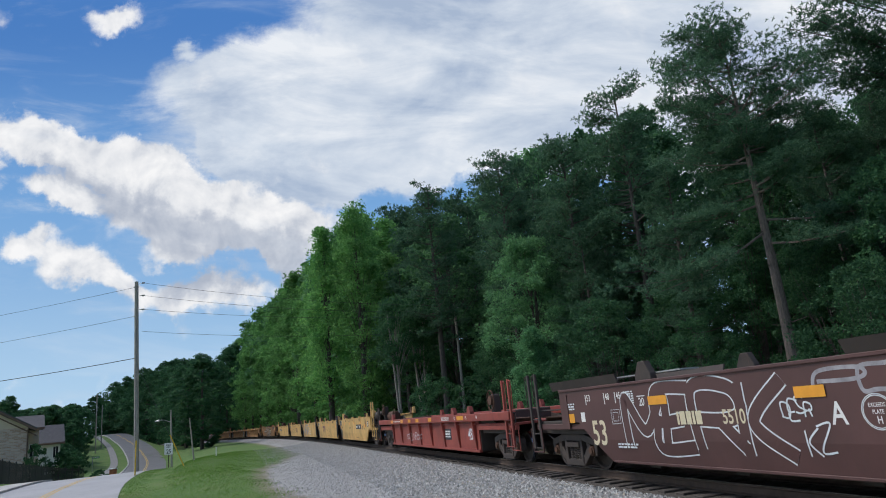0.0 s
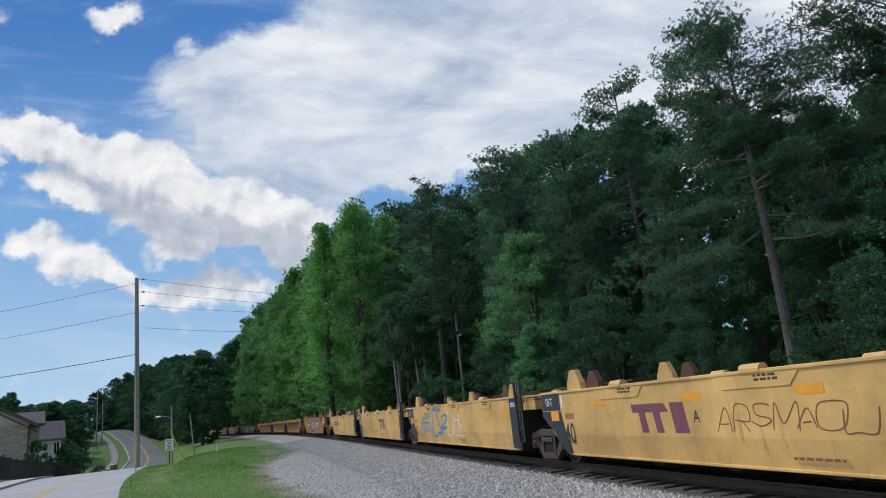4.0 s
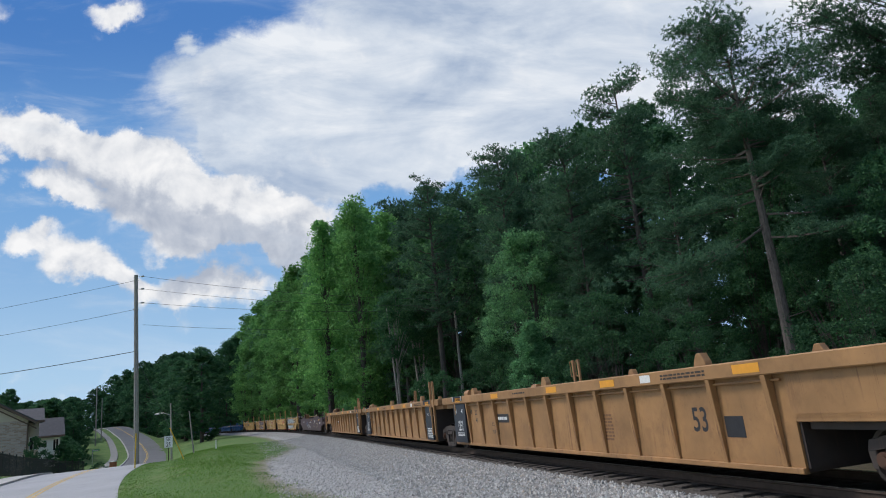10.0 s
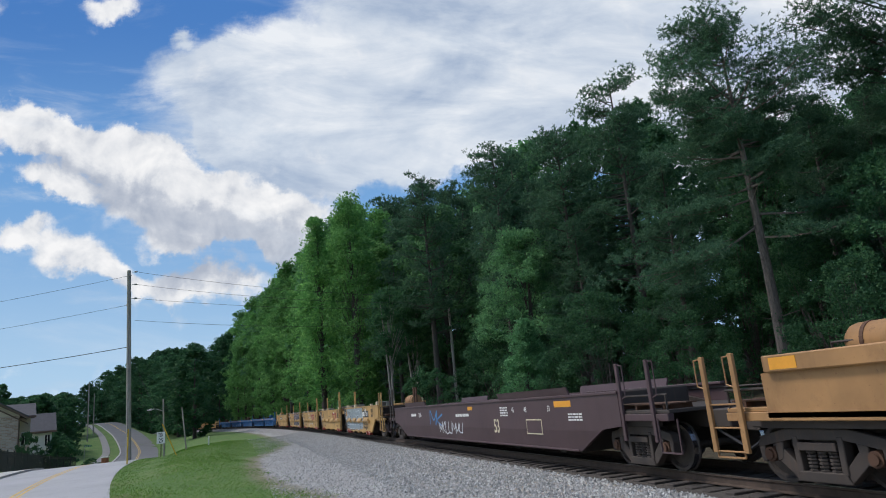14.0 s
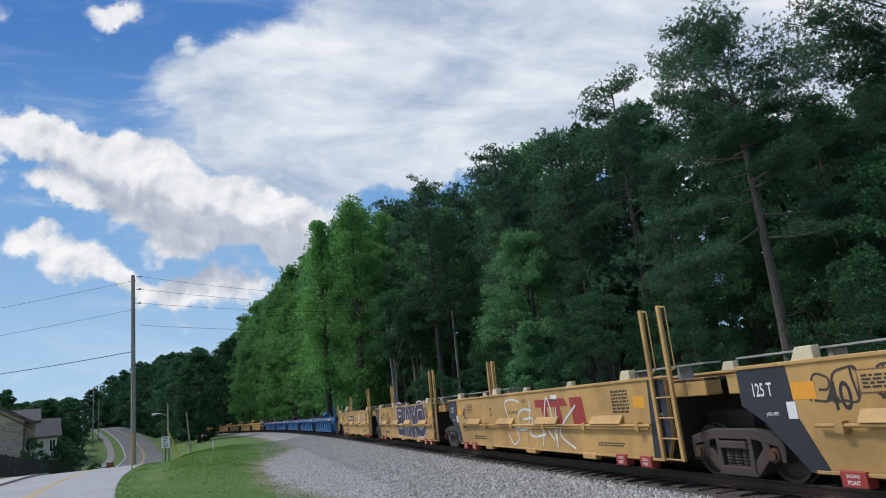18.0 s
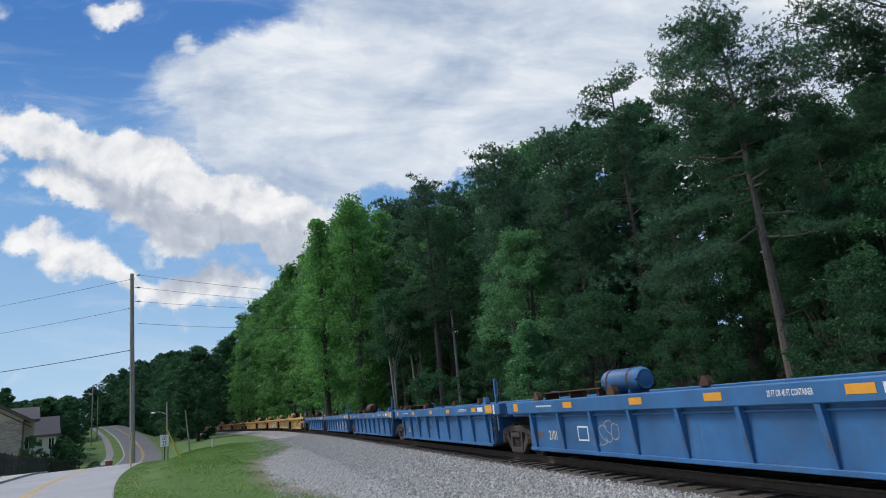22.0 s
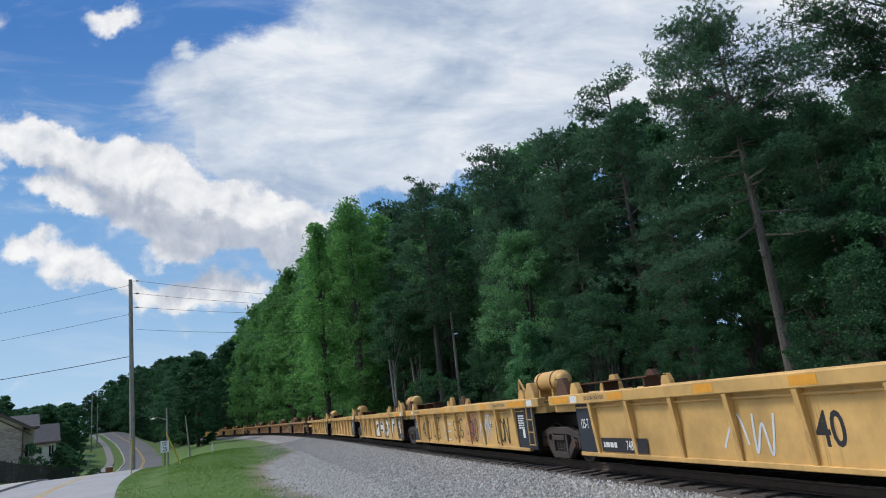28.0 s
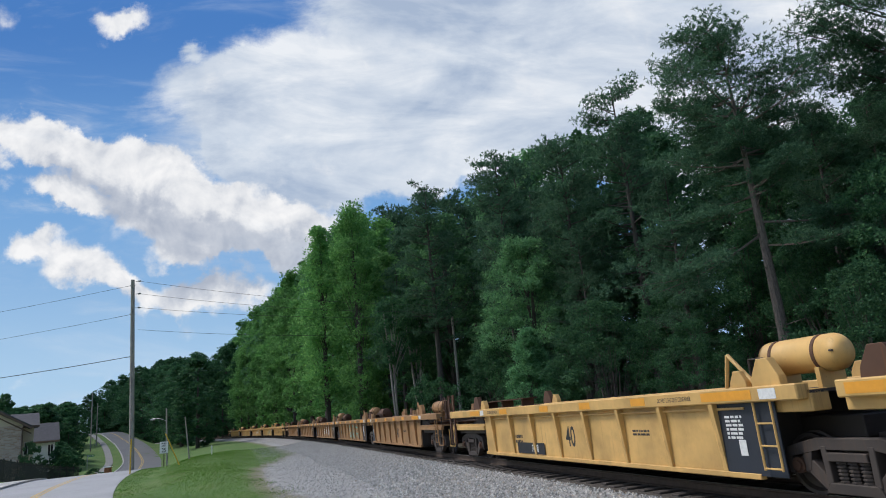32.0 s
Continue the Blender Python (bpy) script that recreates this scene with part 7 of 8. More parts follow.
def car_blue(s0, s1, e0, e1, k):
    car, L = car_of(s0, s1, "weathered blue ribbed articulated well car", "blue ribbed cars")
    zt = 1.57
    x0, x1 = ribbed(car, L, zt, BLUE, e0, e1, 1.42, 0.33)
    trucks(car, L, e0, e1)
    y, w = 1.501, 1.347
    amber(car, x0 - 0.2 if e0 == "A" else x0 + 0.1, zt - 0.15, 0.62, 0.24, y)
    plate(car, (x0 - 0.75), (x0 - 0.62), zt - 0.3, zt - 0.02, y, WHITE, "white_stripe")
    plate(car, x0 + 0.35, x0 + 0.85, zt - 0.22, zt - 0.08, y, WHITE, "notice")
    for f in (0.10, 0.34, 0.535, 0.78):
        amber(car, x0 + (x1 - x0) * f, zt - 0.15, 0.45, 0.14, y)
    amber(car, x1 + 0.5, zt - 0.15, 0.3, 0.22, y)
    letters(car, "DO NOT LOAD 20 FT CONTAINER" if k else "20 FT OR 40 FT CONTAINER", x0 + (x1 - x0) * 0.2, y, zt - 0.15, 0.10, WHITE, 0.5)
    bars(car, x1 - 1.3, zt - 0.15, 0.9, 0.07, 1, y, WHITE)
    letters(car, "2101", x1 - 1.35, w, 0.66, 0.24, CREAM, 0.75)
    bars(car, x1 - 0.6, 0.66, 0.5, 0.22, 1, w, BROWN)
    if k in (0, 4):
        scrawl(car, x1 - 4.5, x1 - 3.4, 0.5, 1.0, w + 0.002, HAZETAG, 0.03, 120 + k)
        plate(car, x1 - 3.2, x1 - 2.7, 0.55, 0.9, w, WHITE, "data_panel", "white framed data panel")
        plate(car, x1 - 3.16, x1 - 2.74, 0.59, 0.86, w + 0.004, BLUE, "data_panel_face")
    if k in (1, 3):
        scrawl(car, x1 - 3.4, x1 - 2.5, 0.6, 1.05, w + 0.002, BLACK, 0.035, 124 + k, "black sprayed scribble")
        bm = bmesh.new()
        stroke(bm, [(1.5, 1.12), (1.2, 0.8), (0.9, 0.75), (0.7, 0.95), (0.55, 1.12)], 0.06, 1.40)
        part("hanging_strap", bm, BLACK, car, "black strap hanging against the side")
    if k == 2:
        tag(car, -2.1, -1.3, 0.6, 1.0, w + 0.002, BLACK, "POW", 0.03, 127, "black sprayed graffiti")
        scrawl(car, -4.4, -3.0, 0.55, 0.95, w + 0.002, HAZETAG, 0.03, 128)
    if k == 3:
        for i, c in enumerate((0.4, -1.0, -2.3, -3.6, -5.0)):
            tag(car, c - 0.5, c + 0.5, 0.48, 1.1, w + 0.002, PALETAG, ("DRA", "MEAK", "TWAZ", "GOL", "SUB")[i], 0.03, 130 + i, "white sprayed graffiti")
        scrawl(car, -2.6, -1.9, zt - 0.3, zt - 0.04, y, BLACK, 0.05, 135)
    if e0 == "E":
        posts(car, (-L / 2 + 1.35, -L / 2 + 0.85), 0.5, 2.6, 1.44, BLUE, 0.9, side=1)
    else:
        posts(car, (x0 - 0.75,), 0.75, 2.35, 1.40, BLUE, 0.5, False, side=1)
        ladder_small(car, x0 - 0.45, 0.45, 1.2, STEEL)
    if e1 == "E":
        posts(car, (L / 2 - 1.35, L / 2 - 0.85), 0.5, 2.6, 1.44, BLUE, 0.9)
    if k % 2 == 0:
        tank(car, x1 - 4.2, zt + 0.28, BLUE if k == 0 else RUST)
    bm = bmesh.new()
    box(bm, x1 - 3.6, x1 - 0.4, 0.6, 1.1, zt + 0.16, zt + 0.19)
    for xx in (x1 - 3.4, x1 - 2.0, x1 - 0.6):
        box(bm, xx - 0.03, xx + 0.03, 0.65, 1.05, zt - 0.05, zt + 0.16)
    pieces("walkway_grating", bm, RUST, car, "rusty walkway over the car's end")
    for x in (x1 - 0.6, x1 - 4.4, x0 + 0.5):
        bracket(car, x, zt, BLUE if x < 0 else RUST, y=1.3, size=0.75)


def car_yellow_rib(s0, s1, e0, e1, k, paint_m=None, label="yellow ribbed articulated well car with rusty walkways", group="yellow ribbed cars", plainer=False):
    car, L = car_of(s0, s1, label, group)
    p = paint_m or YELLOW
    zt = 1.68
    x0, x1 = ribbed(car, L, zt, p, e0, e1, 1.55, 0.24, 0.95, 0.8)
    trucks(car, L, e0, e1)
    y, w = 1.501, 1.347
    if e1 == "A":
        plate(car, x1 - 0.85, x1 - 0.02, 0.34, zt - 0.25, 1.36, NAVY, "end_panel", "black end panel", 0.02)
        letters(car, "125-T", x1 - 0.36, 1.383, 0.98, 0.22, WHITE, 0.5)
        letters(car, "40", x1 - 1.55 if k else 0.3, w, 0.85, 0.52, BLACK, 0.72)
    if e0 == "A":
        tank(car, -L / 2 + 0.75, zt + 0.40, p)
        letters(car, "DO NOT LOAD 20 FT CONTAINER", x0 + 1.75, y, zt - 0.12, 0.085, BLACK, 0.55)
        plate(car, x0 - 0.55, x0 + 0.75, 0.30, zt - 0.25, 1.36, NAVY, "end_panel", "black end panel", 0.02)
        bars(car, x0 + 0.4, 1.05, 0.4, 0.4, 6, 1.383, WHITE)
        plate(car, x0 + 0.2, x0 + 0.36, 0.6, 0.85, 1.383, WHITE, "notice")
        ladder_small(car, x0 - 0.35, 0.4, zt - 0.24, p, 1.44)
    else:
        ladder_small(car, -L / 2 + 1.3, 0.5, 1.5, p, 1.44)
        tank(car, -L / 2 + 2.6, zt + 0.22, p, -L / 2 + 1.3)
    if e1 == "E":
        posts(car, (L / 2 - 1.3, L / 2 - 0.8), 0.5, 2.3, 1.44, RUST, 0.7)
    for f, ln in ((0.03, 1.2), (0.24, 0.5), (0.42, 0.5), (0.6, 0.5), (0.835, 0.6)):
        amber(car, x0 + (x1 - x0) * f, zt - 0.12, ln, 0.15, y)
    plate(car, x0 - 0.75, x0 - 0.4, zt - 0.2, zt - 0.04, y, WHITE, "notice")
    letters(car, "52800 LBS. MAX GROSS WEIGHT", x1 - 1.1, y, zt - 0.12, 0.09, BLACK, 0.5)
    amber(car, x1 + 0.55, zt - 0.12, 0.9, 0.15, y)
    plate(car, x1 - 0.32, x1 - 0.02, zt - 0.2, zt - 0.04, y, WHITE, "notice")
    bars(car, x0 + 3.2, 0.95, 0.6, 0.14, 2, w, STEEL)
    for d, big in ((0.5, 1.4), (-0.1, 0.9)):
        bracket(car, x1 + d, zt, p if big < 1 else RUST, y=1.36, size=big)
        bracket(car, x0 - d, zt, p, y=1.36, size=big)
    bm = bmesh.new()
    box(bm, x1 - 2.6, x1 + 0.9, 0.55, 1.05, zt + 0.20, zt + 0.23)
    for xx in (x1 - 2.4, x1 - 0.8, x1 + 0.6):
        box(bm, xx - 0.03, xx + 0.03, 0.6, 1.0, zt - 0.05, zt + 0.20)
    pieces("walkway_grating", bm, RUST, car, "rusty walkway over the car's end")
    bm = bmesh.new()
    rod(bm, (x0 - 0.2, 1.3, zt), (x0 + 0.35, 1.3, zt + 0.55), 0.035, 6)
    rod(bm, (x0 + 0.35, 1.3, zt + 0.55), (x0 + 0.5, 1.3, zt), 0.035, 6)
    part("brace", bm, p, car)
    if plainer:
        if k in (1, 2):
            tag(car, -3.5, 0.5, 0.45, 1.25, w + 0.002, TEAL if k == 1 else PALETAG, "SOKER", 0.07, 160 + k, "sprayed graffiti on the side")
        tank(car, x1 - 1.0, zt + 0.25, RUST)
        return
    if k == 0:
        plate(car, x1 - 2.7, x1 - 0.95, 0.36, 0.66, 1.37, BLACK, "number_panel", "black number panel")
        bars(car, x1 - 1.32, 0.51, 0.55, 0.18, 1, 1.376, WHITE, name="owner_mark")
        letters(car, "74808", x1 - 2.15, 1.376, 0.51, 0.2, WHITE, 0.62)
        for i, (c, m) in enumerate(((-1.4, PALETAG), (-4.3, BLACK), (-5.6, BLACK), (1.85, PALETAG))):
            tag(car, c - 0.6, c + 0.6, 0.42, 1.05, w + 0.002, m, ("RE", "UTE", "KON", "AW")[i], 0.045, 140 + i, "sprayed graffiti on the side")
        plate(car, -3.3, -2.6, 0.72, 1.1, w, BLACK, "data_panel", "black framed data panel")
        bars(car, -2.95, 0.91, 0.55, 0.28, 3, w + 0.005, WHITE)
    if k == 1:
        for i, (c, m) in enumerate(((4.4, BLACK), (2.9, BLACK), (1.4, PALETAG), (0.0, BLACK), (-1.5, ROSE), (-1.7, BLACK), (-3.0, PALETAG), (-4.5, BLACK))):
            tag(car, c - 0.52, c + 0.52, 0.46, 1.22, w + 0.002 + 0.001 * i, m, ("EBO", "DUES", "WE", "SROS", "EAR", "BRKD", "HOM19", "DON")[i], 0.05, 145 + i, "sprayed graffiti on the side")
    if k == 2:
        for i, c in enumerate((0.0, -1.35, -2.65, -4.25)):
            burner(car, c - 0.46, c + 0.46, 0.55, 1.20, w + 0.006, BLACK, WHITE, "2HOT"[i], 0.26, 0.10, 155 + i, "fat white graffiti letter edged in black", 0.25)
        scrawl(car, 2.6, 3.6, 0.5, 1.2, w + 0.002, BLACK, 0.03, 159)
    if k == 3:
        logo(car, -0.95, 0.82, 1.12, w + 0.004, ROSE, 1.1)
    if k == 4:
        bars(car, 2.0, 0.75, 0.5, 0.3, 2, w, STEEL)
        plate(car, x1 - 4.4, x1 - 2.6, 0.36, 0.66, 1.37, BLACK, "number_panel", "black number panel")
        letters(car, "74808", x1 - 3.8, 1.376, 0.51, 0.2, WHITE, 0.62)
        letters(car, "40", -1.2, w, 0.85, 0.5, BLACK, 0.72)


car_maroon(-2.4, 21.15)
car_red(21.15, 44.2)
ENDS = (("E", "A"), ("A", "A"), ("A", "A"), ("A", "A"), ("A", "E"))


def set_of(build, marks, **more):
    n = len(marks) - 1
    for k in range(n):
        e0, e1 = "E" if k == 0 else "A", "E" if k == n - 1 else "A"
        build(marks[k], marks[k + 1], e0, e1, k, **more)


set_of(car_yellow_sheet, (44.2, 61.9, 78.3, 94.0, 109.95, 128.0))
car_tan(128.0, 152.1)
set_of(car_orange, (152.1, 174.3, 194.3, 216.3))
car_plum(216.3, 242.3)
set_of(car_yellow_tall, (242.3, 258.35, 273.4, 289.2, 304.6, 322.2))
set_of(car_blue, (322.2, 339.8, 355.4, 371.4, 387.3, 404.9))
set_of(car_yellow_rib, (404.9, 422.6, 438.6, 454.5, 470.1, 488.0))
set_of(car_yellow_rib, (488.0, 505.6, 521.3, 537.0, 552.7, 570.3), paint_m=ORANGE, label="dirty orange ribbed well car with rusty walkways", group="orange low cars", plainer=True)
set_of(car_yellow_rib, (570.3, 587.9, 603.6, 619.3, 635.0, 652.6), paint_m=YELLOW, label="yellow ribbed well car far back in the train", group="rear yellow cars", plainer=True)



# ---- poles, wires, signs ----
WOOD = plain("weathered_pole_wood", (0.33, 0.305, 0.27), 0.9, scale=5.0, vary=0.35, bump_by=0.5, stretch=(4, 4, 0.4))
WIRE = plain("dark_cable", (0.03, 0.03, 0.033), 0.6, bump_by=0)
SAFETY = plain("yellow_plastic_guard", (0.62, 0.40, 0.03), 0.5, vary=0.15, bump_by=0)
SIGNWHITE = plain("white_sign_sheet", (0.78, 0.78, 0.76), 0.4, vary=0.05, bump_by=0)


def ground_at(x, y):
    return float(ground_z(np.array(float(x)), np.array(float(y))))


def utility_pole(x, y, top, r, label, arms=(), lean=(0, 0), group="utility poles"):
    ob = thing("utility_pole", label, "utility pole", group)
    z = ground_at(x, y)
    ob.location = (x, y, z)
    bm = bmesh.new()
    limb(bm, (0, 0, -0.5), (lean[0], lean[1], top - z), r, r * 0.72, 0, 14)
    part("pole", bm, WOOD, ob)
    for dx, h, ln in arms:
        bm = bmesh.new()
        rod(bm, (0, 0, h - z), (dx, 0, h - z), 0.025, 6)
        for i in range(3):
            rod(bm, (dx * (0.5 + 0.16 * i), 0, h - z), (dx * (0.58 + 0.16 * i), 0, h - z), 0.07, 8)
        part("insulator", bm, GALV, ob)
    return ob


def cable(p, q, sag, r, label="thin dark overhead cable"):
    bm = bmesh.new()
    p, q = Vector(p), Vector(q)
    n = 24
    pts = [p.lerp(q, i / n) - Vector((0, 0, sag * 4 * (i / n) * (1 - i / n))) for i in range(n + 1)]
    side = (q - p).cross(Vector((0, 0, 1))).normalized()
    up = side.cross(q - p).normalized()
    rings = [[bm.verts.new(c + (side * math.cos(k * math.tau / 5) + up * math.sin(k * math.tau / 5)) * r) for k in range(5)] for c in pts]
    for a, b in zip(rings, rings[1:]):
        for k in range(5):
            bm.faces.new((a[k], a[(k + 1) % 5], b[(k + 1) % 5], b[k]))
    tagged(new("overhead_cable", mesh_of("overhead_cable", bm, WIRE)), label, "cable", "overhead cables")


def street_things():
    px, py = -25.5, 51.7
    top = 14.45
    utility_pole(px, py, top, 0.20, "tall weathered wooden utility pole beside the road",
                 [(0.45, 14.3, 0), (0.45, 13.25, 0), (0.45, 12.1, 0), (-0.45, 14.0, 0), (-0.45, 11.6, 0)], (-0.25, 0.0))
    tx, ty, tt = 0.05, 62.5, 11.7
    utility_pole(tx, ty, tt, 0.15, "pale wooden utility pole among the trees", [(0.4, 11.3, 0), (-0.4, 10.9, 0)])
    utility_pole(-84.0, 66.0, 14.0, 0.18, "weathered wooden utility pole down the side road")
    utility_pole(-94.5, 170, 14.8, 0.16, "distant wooden utility pole by the rising road", [(0.5, 13.7, 0)])
    utility_pole(-104, 190, 12.9, 0.15, "distant wooden utility pole by the rising road", [(0.5, 12.0, 0)])
    utility_pole(-25.2, 62.0, 3.4, 0.07, "short thin leaning wooden pole in the grass", (), (-0.45, 0))
    for z0, z1, sag in ((14.3, 11.6, 0.5), (13.25, 11.0, 0.5), (12.1, 10.6, 0.45), (10.3, 9.2, 0.5)):
        cable((px + 0.3, py, z0), (tx - 0.3, ty, z1), sag, 0.013)
    for z0, z1, sag, r in ((14.0, 14.0, 0.7, 0.014), (11.6, 11.6, 0.7, 0.014), (8.2, 9.3, 0.9, 0.028)):
        cable((px - 0.3, py, z0), (-84.0, 66.0, z1), sag, r)
    cable((px, py, 7.5), (-20.75, 49.2, ground_at(-20.75, 49.2)), 0.02, 0.011, "thin steel guy wire")
    cable((px - 0.1, py - 0.2, 12.0), (-22.5, 45.4, ground_at(-22.5, 45.4)), 0.02, 0.011, "thin steel guy wire")
    for a, b in (((-20.75, 49.2), (-21.8, 49.2)), ((-22.5, 45.4), (-22.5, 45.5))):
        ob = thing("guy_guard", "yellow plastic guard sleeve on a guy wire", "guy guard", "guy guards")
        bm = bmesh.new()
        z = ground_at(*a)
        rod(bm, (a[0], a[1], z - 0.05), (b[0], b[1], z + 2.3), 0.045, 8)
        part("sleeve", bm, SAFETY, ob)
    # speed sign
    s = thing("speed_limit_sign", "white speed limit sign on a dark steel post", "road sign")
    sx, sy = -23.9, 53.7
    z = ground_at(sx, sy)
    s.location = (sx, sy, z)
    bm = bmesh.new()
    box(bm, -0.03, 0.03, -0.02, 0.02, -0.4, 1.95)
    part("post", bm, STEEL, s)
    bm = bmesh.new()
    box(bm, -0.34, 0.34, -0.035, -0.023, 1.02, 1.92)
    part("panel", bm, SIGNWHITE, s)
    face = Matrix(((1, 0, 0, 0), (0, 0, -1, 0), (0, 1, 0, 0), (0, 0, 0, 1)))
    for t, h, zz in (("SPEED", 0.13, 1.78), ("LIMIT", 0.13, 1.60), ("25", 0.34, 1.27)):
        o = part("lettering", text_mesh(t, BLACK), None, s)
        o.matrix_local = Matrix.Translation((0, -0.038, zz)) @ face @ Matrix.Diagonal((h * 0.8, h, 1, 1))
    # street lamp
    lamp = thing("street_lamp", "slim grey street lamp with a long curved arm", "street lamp")
    lx, ly = -25.5, 57.9
    z = ground_at(lx, ly)
    lamp.location = (lx, ly, z)
    bm = bmesh.new()
    rod(bm, (0, 0, -0.3), (-0.1, 0, 4.15 - z), 0.09, 10, 0.06)
    part("pole", bm, WOOD, lamp)
    bm = bmesh.new()
    rod(bm, (-0.08, 0, 3.1 - z), (-0.7, 0, 3.35 - z), 0.025, 6)
    rod(bm, (-0.7, 0, 3.35 - z), (-1.15, 0, 3.36 - z), 0.025, 6)
    part("arm", bm, GALV, lamp)
    bm = bmesh.new()
    rod(bm, (-1.1, 0, 3.33 - z), (-1.5, 0, 3.30 - z), 0.10, 10, 0.05)
    part("lamp_head", bm, GALV, lamp)
    # street name sign and brick mailbox where the side street turns off
    n = thing("street_sign", "small green street name sign on a thin steel post", "road sign")
    n.location = (-50.4, 90.0, ground_at(-50.4, 90.0))
    h = 0.2 - n.location.z
    bm = bmesh.new()
    rod(bm, (0, 0, -0.3), (0, 0, h + 0.15), 0.035, 6)
    part("post", bm, GALV, n)
    bm = bmesh.new()
    box(bm, -0.05, 0.95, -0.02, 0.02, h - 0.12, h + 0.13)
    part("panel", bm, plain("green_sign_sheet", (0.03, 0.22, 0.09), 0.4, vary=0.1, bump_by=0), n)
    bm = bmesh.new()
    for u in (0.05, 0.32, 0.62):
        box(bm, u, u + 0.22, -0.028, -0.021, h - 0.05, h + 0.06)
    part("lettering", bm, SIGNWHITE, n)
    q = thing("mailbox", "short orange brick mailbox pillar beside the pavement", "mailbox")
    q.location = (-50.2, 95.0, ground_at(-50.2, 95.0))
    bm = bmesh.new()
    box(bm, -0.35, 0.35, -0.35, 0.35, -0.3, 1.35)
    part("pillar", bm, plain("orange_brick", (0.42, 0.16, 0.08), 0.9, scale=9.0, vary=0.3), q, bevel=0.02)
    bm = bmesh.new()
    box(bm, -0.42, 0.42, -0.42, 0.42, 1.35, 1.47)
    part("cap", bm, SIGNWHITE, q, bevel=0.02)
    # white marker post
    m = thing("marker_post", "short white plastic marker post in the grass", "marker post")
    m.location = (-24.7, 66.1, ground_at(-24.7, 66.1))
    bm = bmesh.new()
    box(bm, -0.06, 0.06, -0.03, 0.03, -0.2, 0.85)
    part("post", bm, SIGNWHITE, m, bevel=0.02)


street_things()


# ---- houses and fence ----
BRICK, nt_, b_ = nodes_of("red_brown_brick")
bt = nt_.nodes.new("ShaderNodeTexBrick")
co_ = nt_.nodes.new("ShaderNodeTexCoord")
mp_ = nt_.nodes.new("ShaderNodeMapping")
mp_.inputs["Rotation"].default_value = (radians(90), 0, 0)
nt_.links.new(co_.outputs["Object"], mp_.inputs[0])
nt_.links.new(mp_.outputs[0], bt.inputs["Vector"])
for key, val in (("Color1", (0.42, 0.28, 0.215, 1)), ("Color2", (0.60, 0.47, 0.40, 1)), ("Mortar", (0.52, 0.49, 0.45, 1)), ("Scale", 1.0), ("Mortar Size", 0.012), ("Brick Width", 0.42), ("Row Height", 0.16)):
    bt.inputs[key].default_value = val
nt_.links.new(bt.outputs["Color"], b_.inputs["Base Color"])
b_.inputs["Roughness"].default_value = 0.9
SHINGLE = plain("grey_roof_shingles", (0.085, 0.083, 0.09), 0.9, scale=3.0, vary=0.3, bump_by=0.4, stretch=(1, 1, 6))
SIDING = plain("cream_siding", (0.64, 0.54, 0.42), 0.7, scale=2.0, vary=0.08, bump_by=0.2, stretch=(0.3, 0.3, 9))
WHITEWALL = plain("white_siding", (0.70, 0.70, 0.68), 0.7, scale=2.0, vary=0.06, bump_by=0.2, stretch=(0.3, 0.3, 9))
FASCIA = plain("brown_fascia_board", (0.16, 0.10, 0.075), 0.7, vary=0.15, bump_by=0)
GLASS, gnt, gb = nodes_of("dark_window_glass")
gb.inputs["Base Color"].default_value, gb.inputs["Roughness"].default_value = (0.02, 0.025, 0.03, 1), 0.06


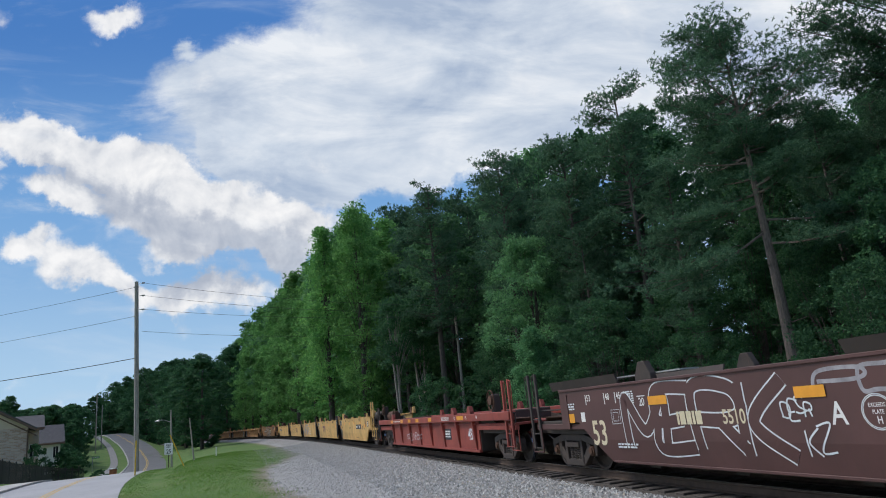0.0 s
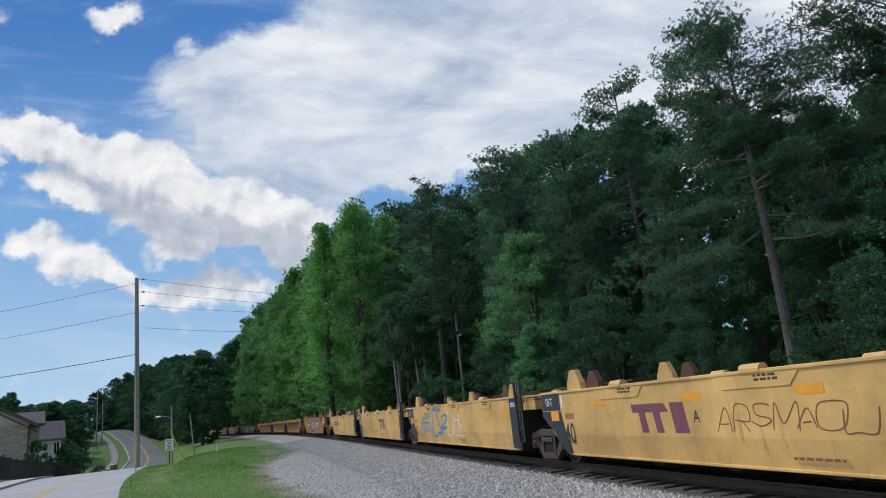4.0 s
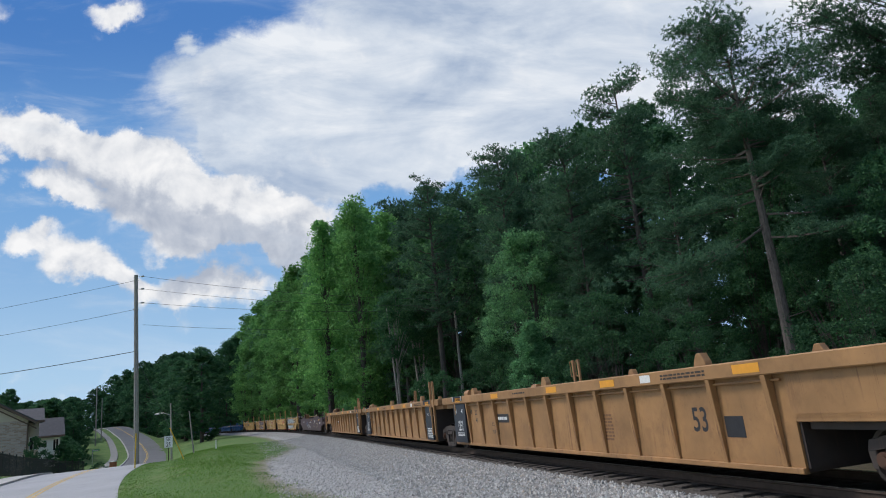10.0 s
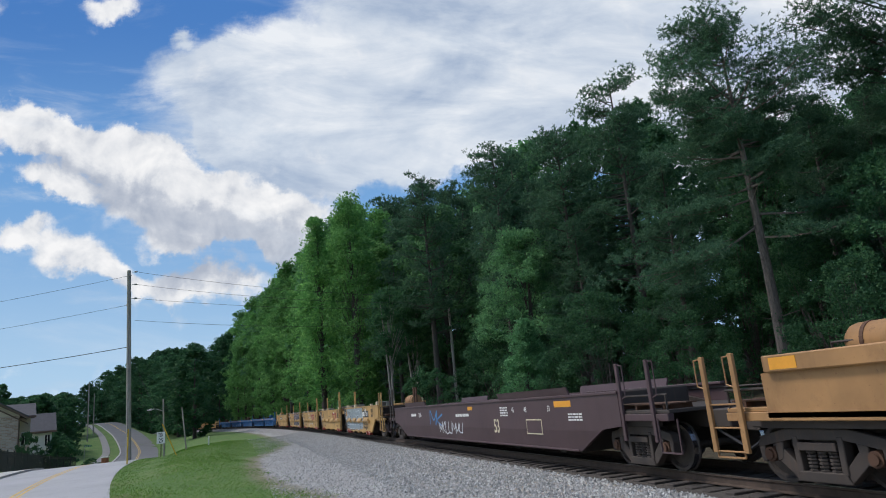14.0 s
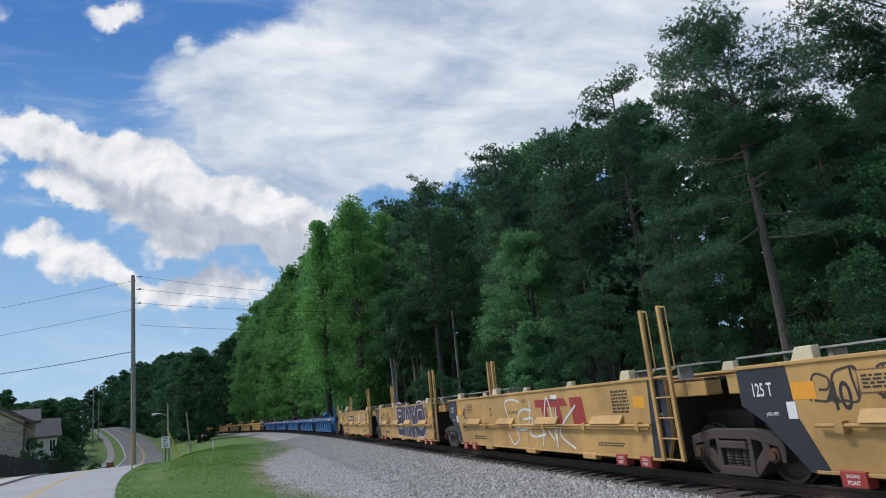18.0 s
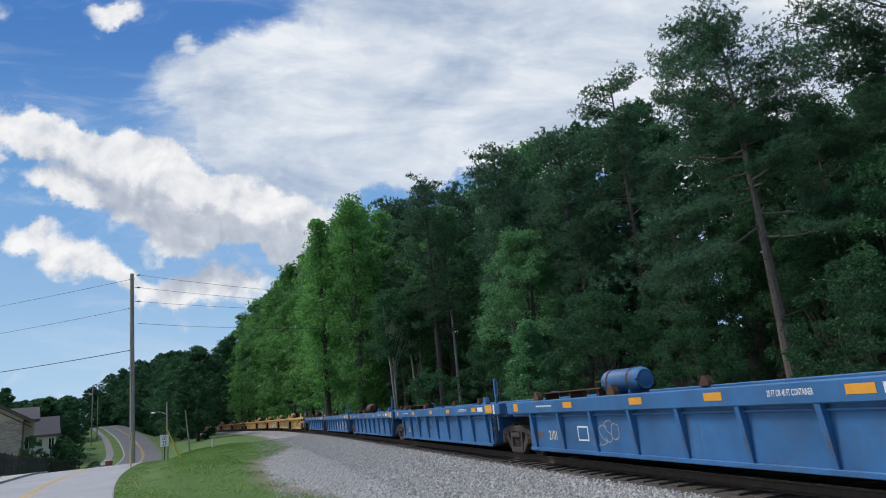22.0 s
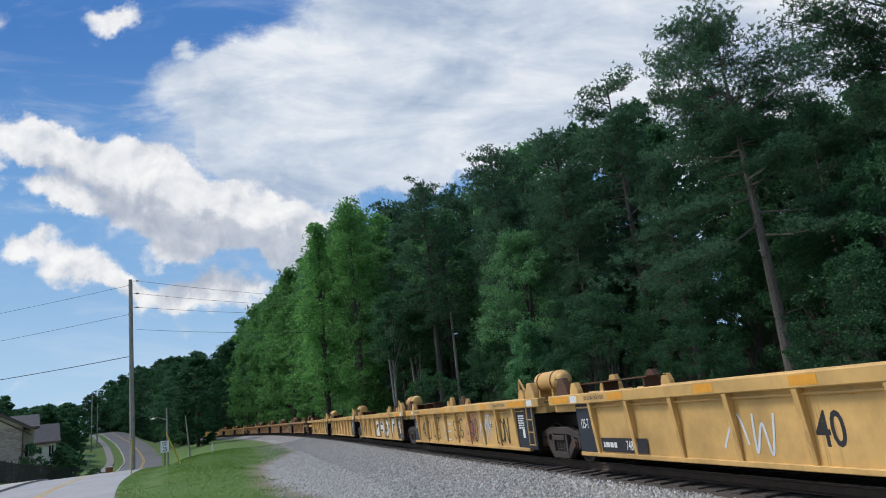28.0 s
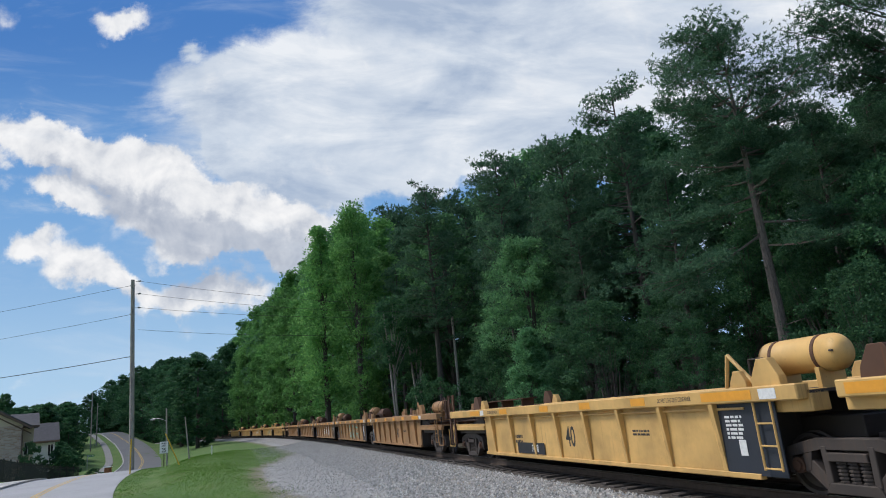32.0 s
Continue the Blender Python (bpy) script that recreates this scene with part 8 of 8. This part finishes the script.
def house(name, label, x0, x1, y0, y1, z0, eave, rise, wall_m, gable_m, along_y, over=0.55):
    """A house with walls, gable roof with eaves, fascia boards and windows."""
    h = thing(name, label, "house", "houses beside the road")
    # the houses stand square to one side street
    h.matrix_basis = pose(-88 * math.sin(radians(34)), 88 * math.cos(radians(34)), 0, 0, 0, 34)
    bm = bmesh.new()
    box(bm, x0, x1, y0, y1, z0, eave)
    part("wall", bm, wall_m, h)
    o, t = over, 0.14
    if along_y:
        xm, half = (x0 + x1) / 2, (x1 - x0) / 2 + o
        bm = bmesh.new()
        prism(bm, [(x0, eave), (x1, eave), (xm, eave + rise * (x1 - x0) / (x1 - x0 + 2 * o))], "y", y0 + 0.004, y1 - 0.004)
        part("gable", bm, gable_m, h)
        for sg in (-1, 1):
            bm = bmesh.new()
            prism(bm, [(xm, eave + rise), (xm + sg * half, eave - 0.12), (xm + sg * half, eave - 0.12 - t), (xm, eave + rise - t)], "y", y0 - o, y1 + o)
            part("roof", bm, SHINGLE, h)
            for k, (up, w) in enumerate(((0.0, 0.24), (-0.62, 0.16))):
                bm = bmesh.new()
                prism(bm, [(xm, eave + rise - t + up), (xm + sg * half, eave - 0.12 - t + up), (xm + sg * half, eave - 0.12 - t - w + up), (xm, eave + rise - t - w + up)],
                      "y", y0 - o + (0.02 if k == 0 else o - 0.08), y0 - o + (0.1 if k == 0 else o - 0.02))
                part("fascia", bm, FASCIA, h)
    else:
        ym, half = (y0 + y1) / 2, (y1 - y0) / 2 + o
        bm = bmesh.new()
        prism(bm, [(y0, eave), (y1, eave), (ym, eave + rise * (y1 - y0) / (y1 - y0 + 2 * o))], "x", x0 + 0.004, x1 - 0.004)
        part("gable", bm, gable_m, h)
        for sg in (-1, 1):
            bm = bmesh.new()
            prism(bm, [(ym, eave + rise), (ym + sg * half, eave - 0.12), (ym + sg * half, eave - 0.12 - t), (ym, eave + rise - t)], "x", x0 - o, x1 + o)
            part("roof", bm, SHINGLE, h)
        bm = bmesh.new()
        box(bm, x0 - o, x1 + o, ym - half - 0.04, ym - half, eave - 0.40, eave - 0.14)
        part("fascia", bm, FASCIA, h)
    return h


def window(h, x, y, z, w, ht):
    bm = bmesh.new()
    box(bm, x - w / 2, x + w / 2, y - 0.04, y - 0.02, z, z + ht)
    pane = part("window", bm, GLASS, h)
    bm = bmesh.new()
    for a, b, c, d in ((-w / 2 - 0.08, -w / 2, 0, ht), (w / 2, w / 2 + 0.08, 0, ht), (-w / 2 - 0.08, w / 2 + 0.08, ht, ht + 0.1), (-w / 2 - 0.08, w / 2 + 0.08, -0.1, 0), (-0.03, 0.03, 0, ht)):
        box(bm, x + a, x + b, y - 0.07, y - 0.015, z + c, z + d)
    part("window_frame", bm, SIGNWHITE, pane)


def homes():
    a = house("brick_house", "brick house with a cream gable and brown roof edge", -12.1, 0.9, 0.0, 8.6, -1.6, 4.45, 4.35, BRICK, SIDING, True, 0.8)
    window(a, -3.4, 0.0, 1.0, 1.1, 1.6)
    window(a, -8.0, 0.0, 1.0, 1.1, 1.6)
    bm = bmesh.new()
    rod(bm, (0.86, -0.09, -1.0), (0.86, -0.09, 4.2), 0.07, 8)
    part("downpipe", bm, FASCIA, a)
    b = house("rear_house", "house with dark shingled roof behind the brick gable", -9.0, 2.15, 9.2, 16.0, -1.2, 4.75, 1.5, SIDING, SIDING, False)
    window(b, 1.6, 9.2, 1.2, 0.7, 1.4)
    c = house("white_house", "white house with grey shingled roof", -4.0, 5.15, 24.0, 31.0, -1.5, 2.9, 2.45, WHITEWALL, WHITEWALL, False)
    window(c, 4.6, 24.0, 0.7, 0.6, 1.5)
    window(c, 1.6, 24.0, 0.7, 0.9, 1.3)


homes()


def fence():
    f = thing("metal_fence", "black metal picket fence along the pavement", "fence")
    bm = bmesh.new()
    box(bm, -0.04, 0.04, -0.04, 0.04, -0.3, 1.95)
    post = mesh_of("post", bm, BLACK, 0.006)
    bm = bmesh.new()
    box(bm, -0.012, 0.012, -0.012, 0.012, 0.08, 1.82)
    picket = mesh_of("picket", bm, BLACK)
    line = smooth_line([(-30.5, 40.0), (-36.3, 51.7), (-40.5, 62), (-44.2, 72), (-46.8, 82)], [0, 0, 0, 0, 0], 0.2)
    d = np.concatenate([[0], np.cumsum(np.hypot(*np.diff(line[:, :2], axis=0).T))])
    n = int(d[-1] / 0.17)
    last = None
    for i in range(n):
        x, y = float(np.interp(i * 0.17, d, line[:, 0])), float(np.interp(i * 0.17, d, line[:, 1]))
        z = ground_at(x, y)
        if i % 14 == 0:
            part("post", post, None, f).matrix_local = Matrix.Translation((x, y, z))
            if last:
                for h in (0.2, 1.62, 1.78):
                    bm = bmesh.new()
                    rod(bm, (last[0], last[1], last[2] + h), (x, y, z + h), 0.02, 4)
                    part("rail", bm, BLACK, f)
            last = (x, y, z)
        else:
            part("picket", picket, None, f).matrix_local = Matrix.Translation((x, y, z))


fence()
scatter_stones()
scatter_grass()
tie_pieces()


def motions():
    base = pose(0, 0, 1.72, 103.249, 5.551, 1.305)
    walk(SKY_SHELL, [(0, base @ pose(0, 0, 0, 0.12, 0.3, 0)), (16, base), (32, base @ pose(0, 0, 0, -0.12, -0.3, 0))])
    times = [i * 0.5 for i in range(65)]
    gone = [run(t) for t in times]
    for car, s0, s1 in CARS:
        rows = []
        for t, d in zip(times, gone):
            (xa, ya, _), (xb, yb, _) = track(s0 - d), track(s1 - d)
            rows.append((t, pose((xa + xb) / 2, (ya + yb) / 2, 0, 0, 0, math.degrees(math.atan2(yb - ya, xb - xa)))))
        walk(car, rows)


motions()
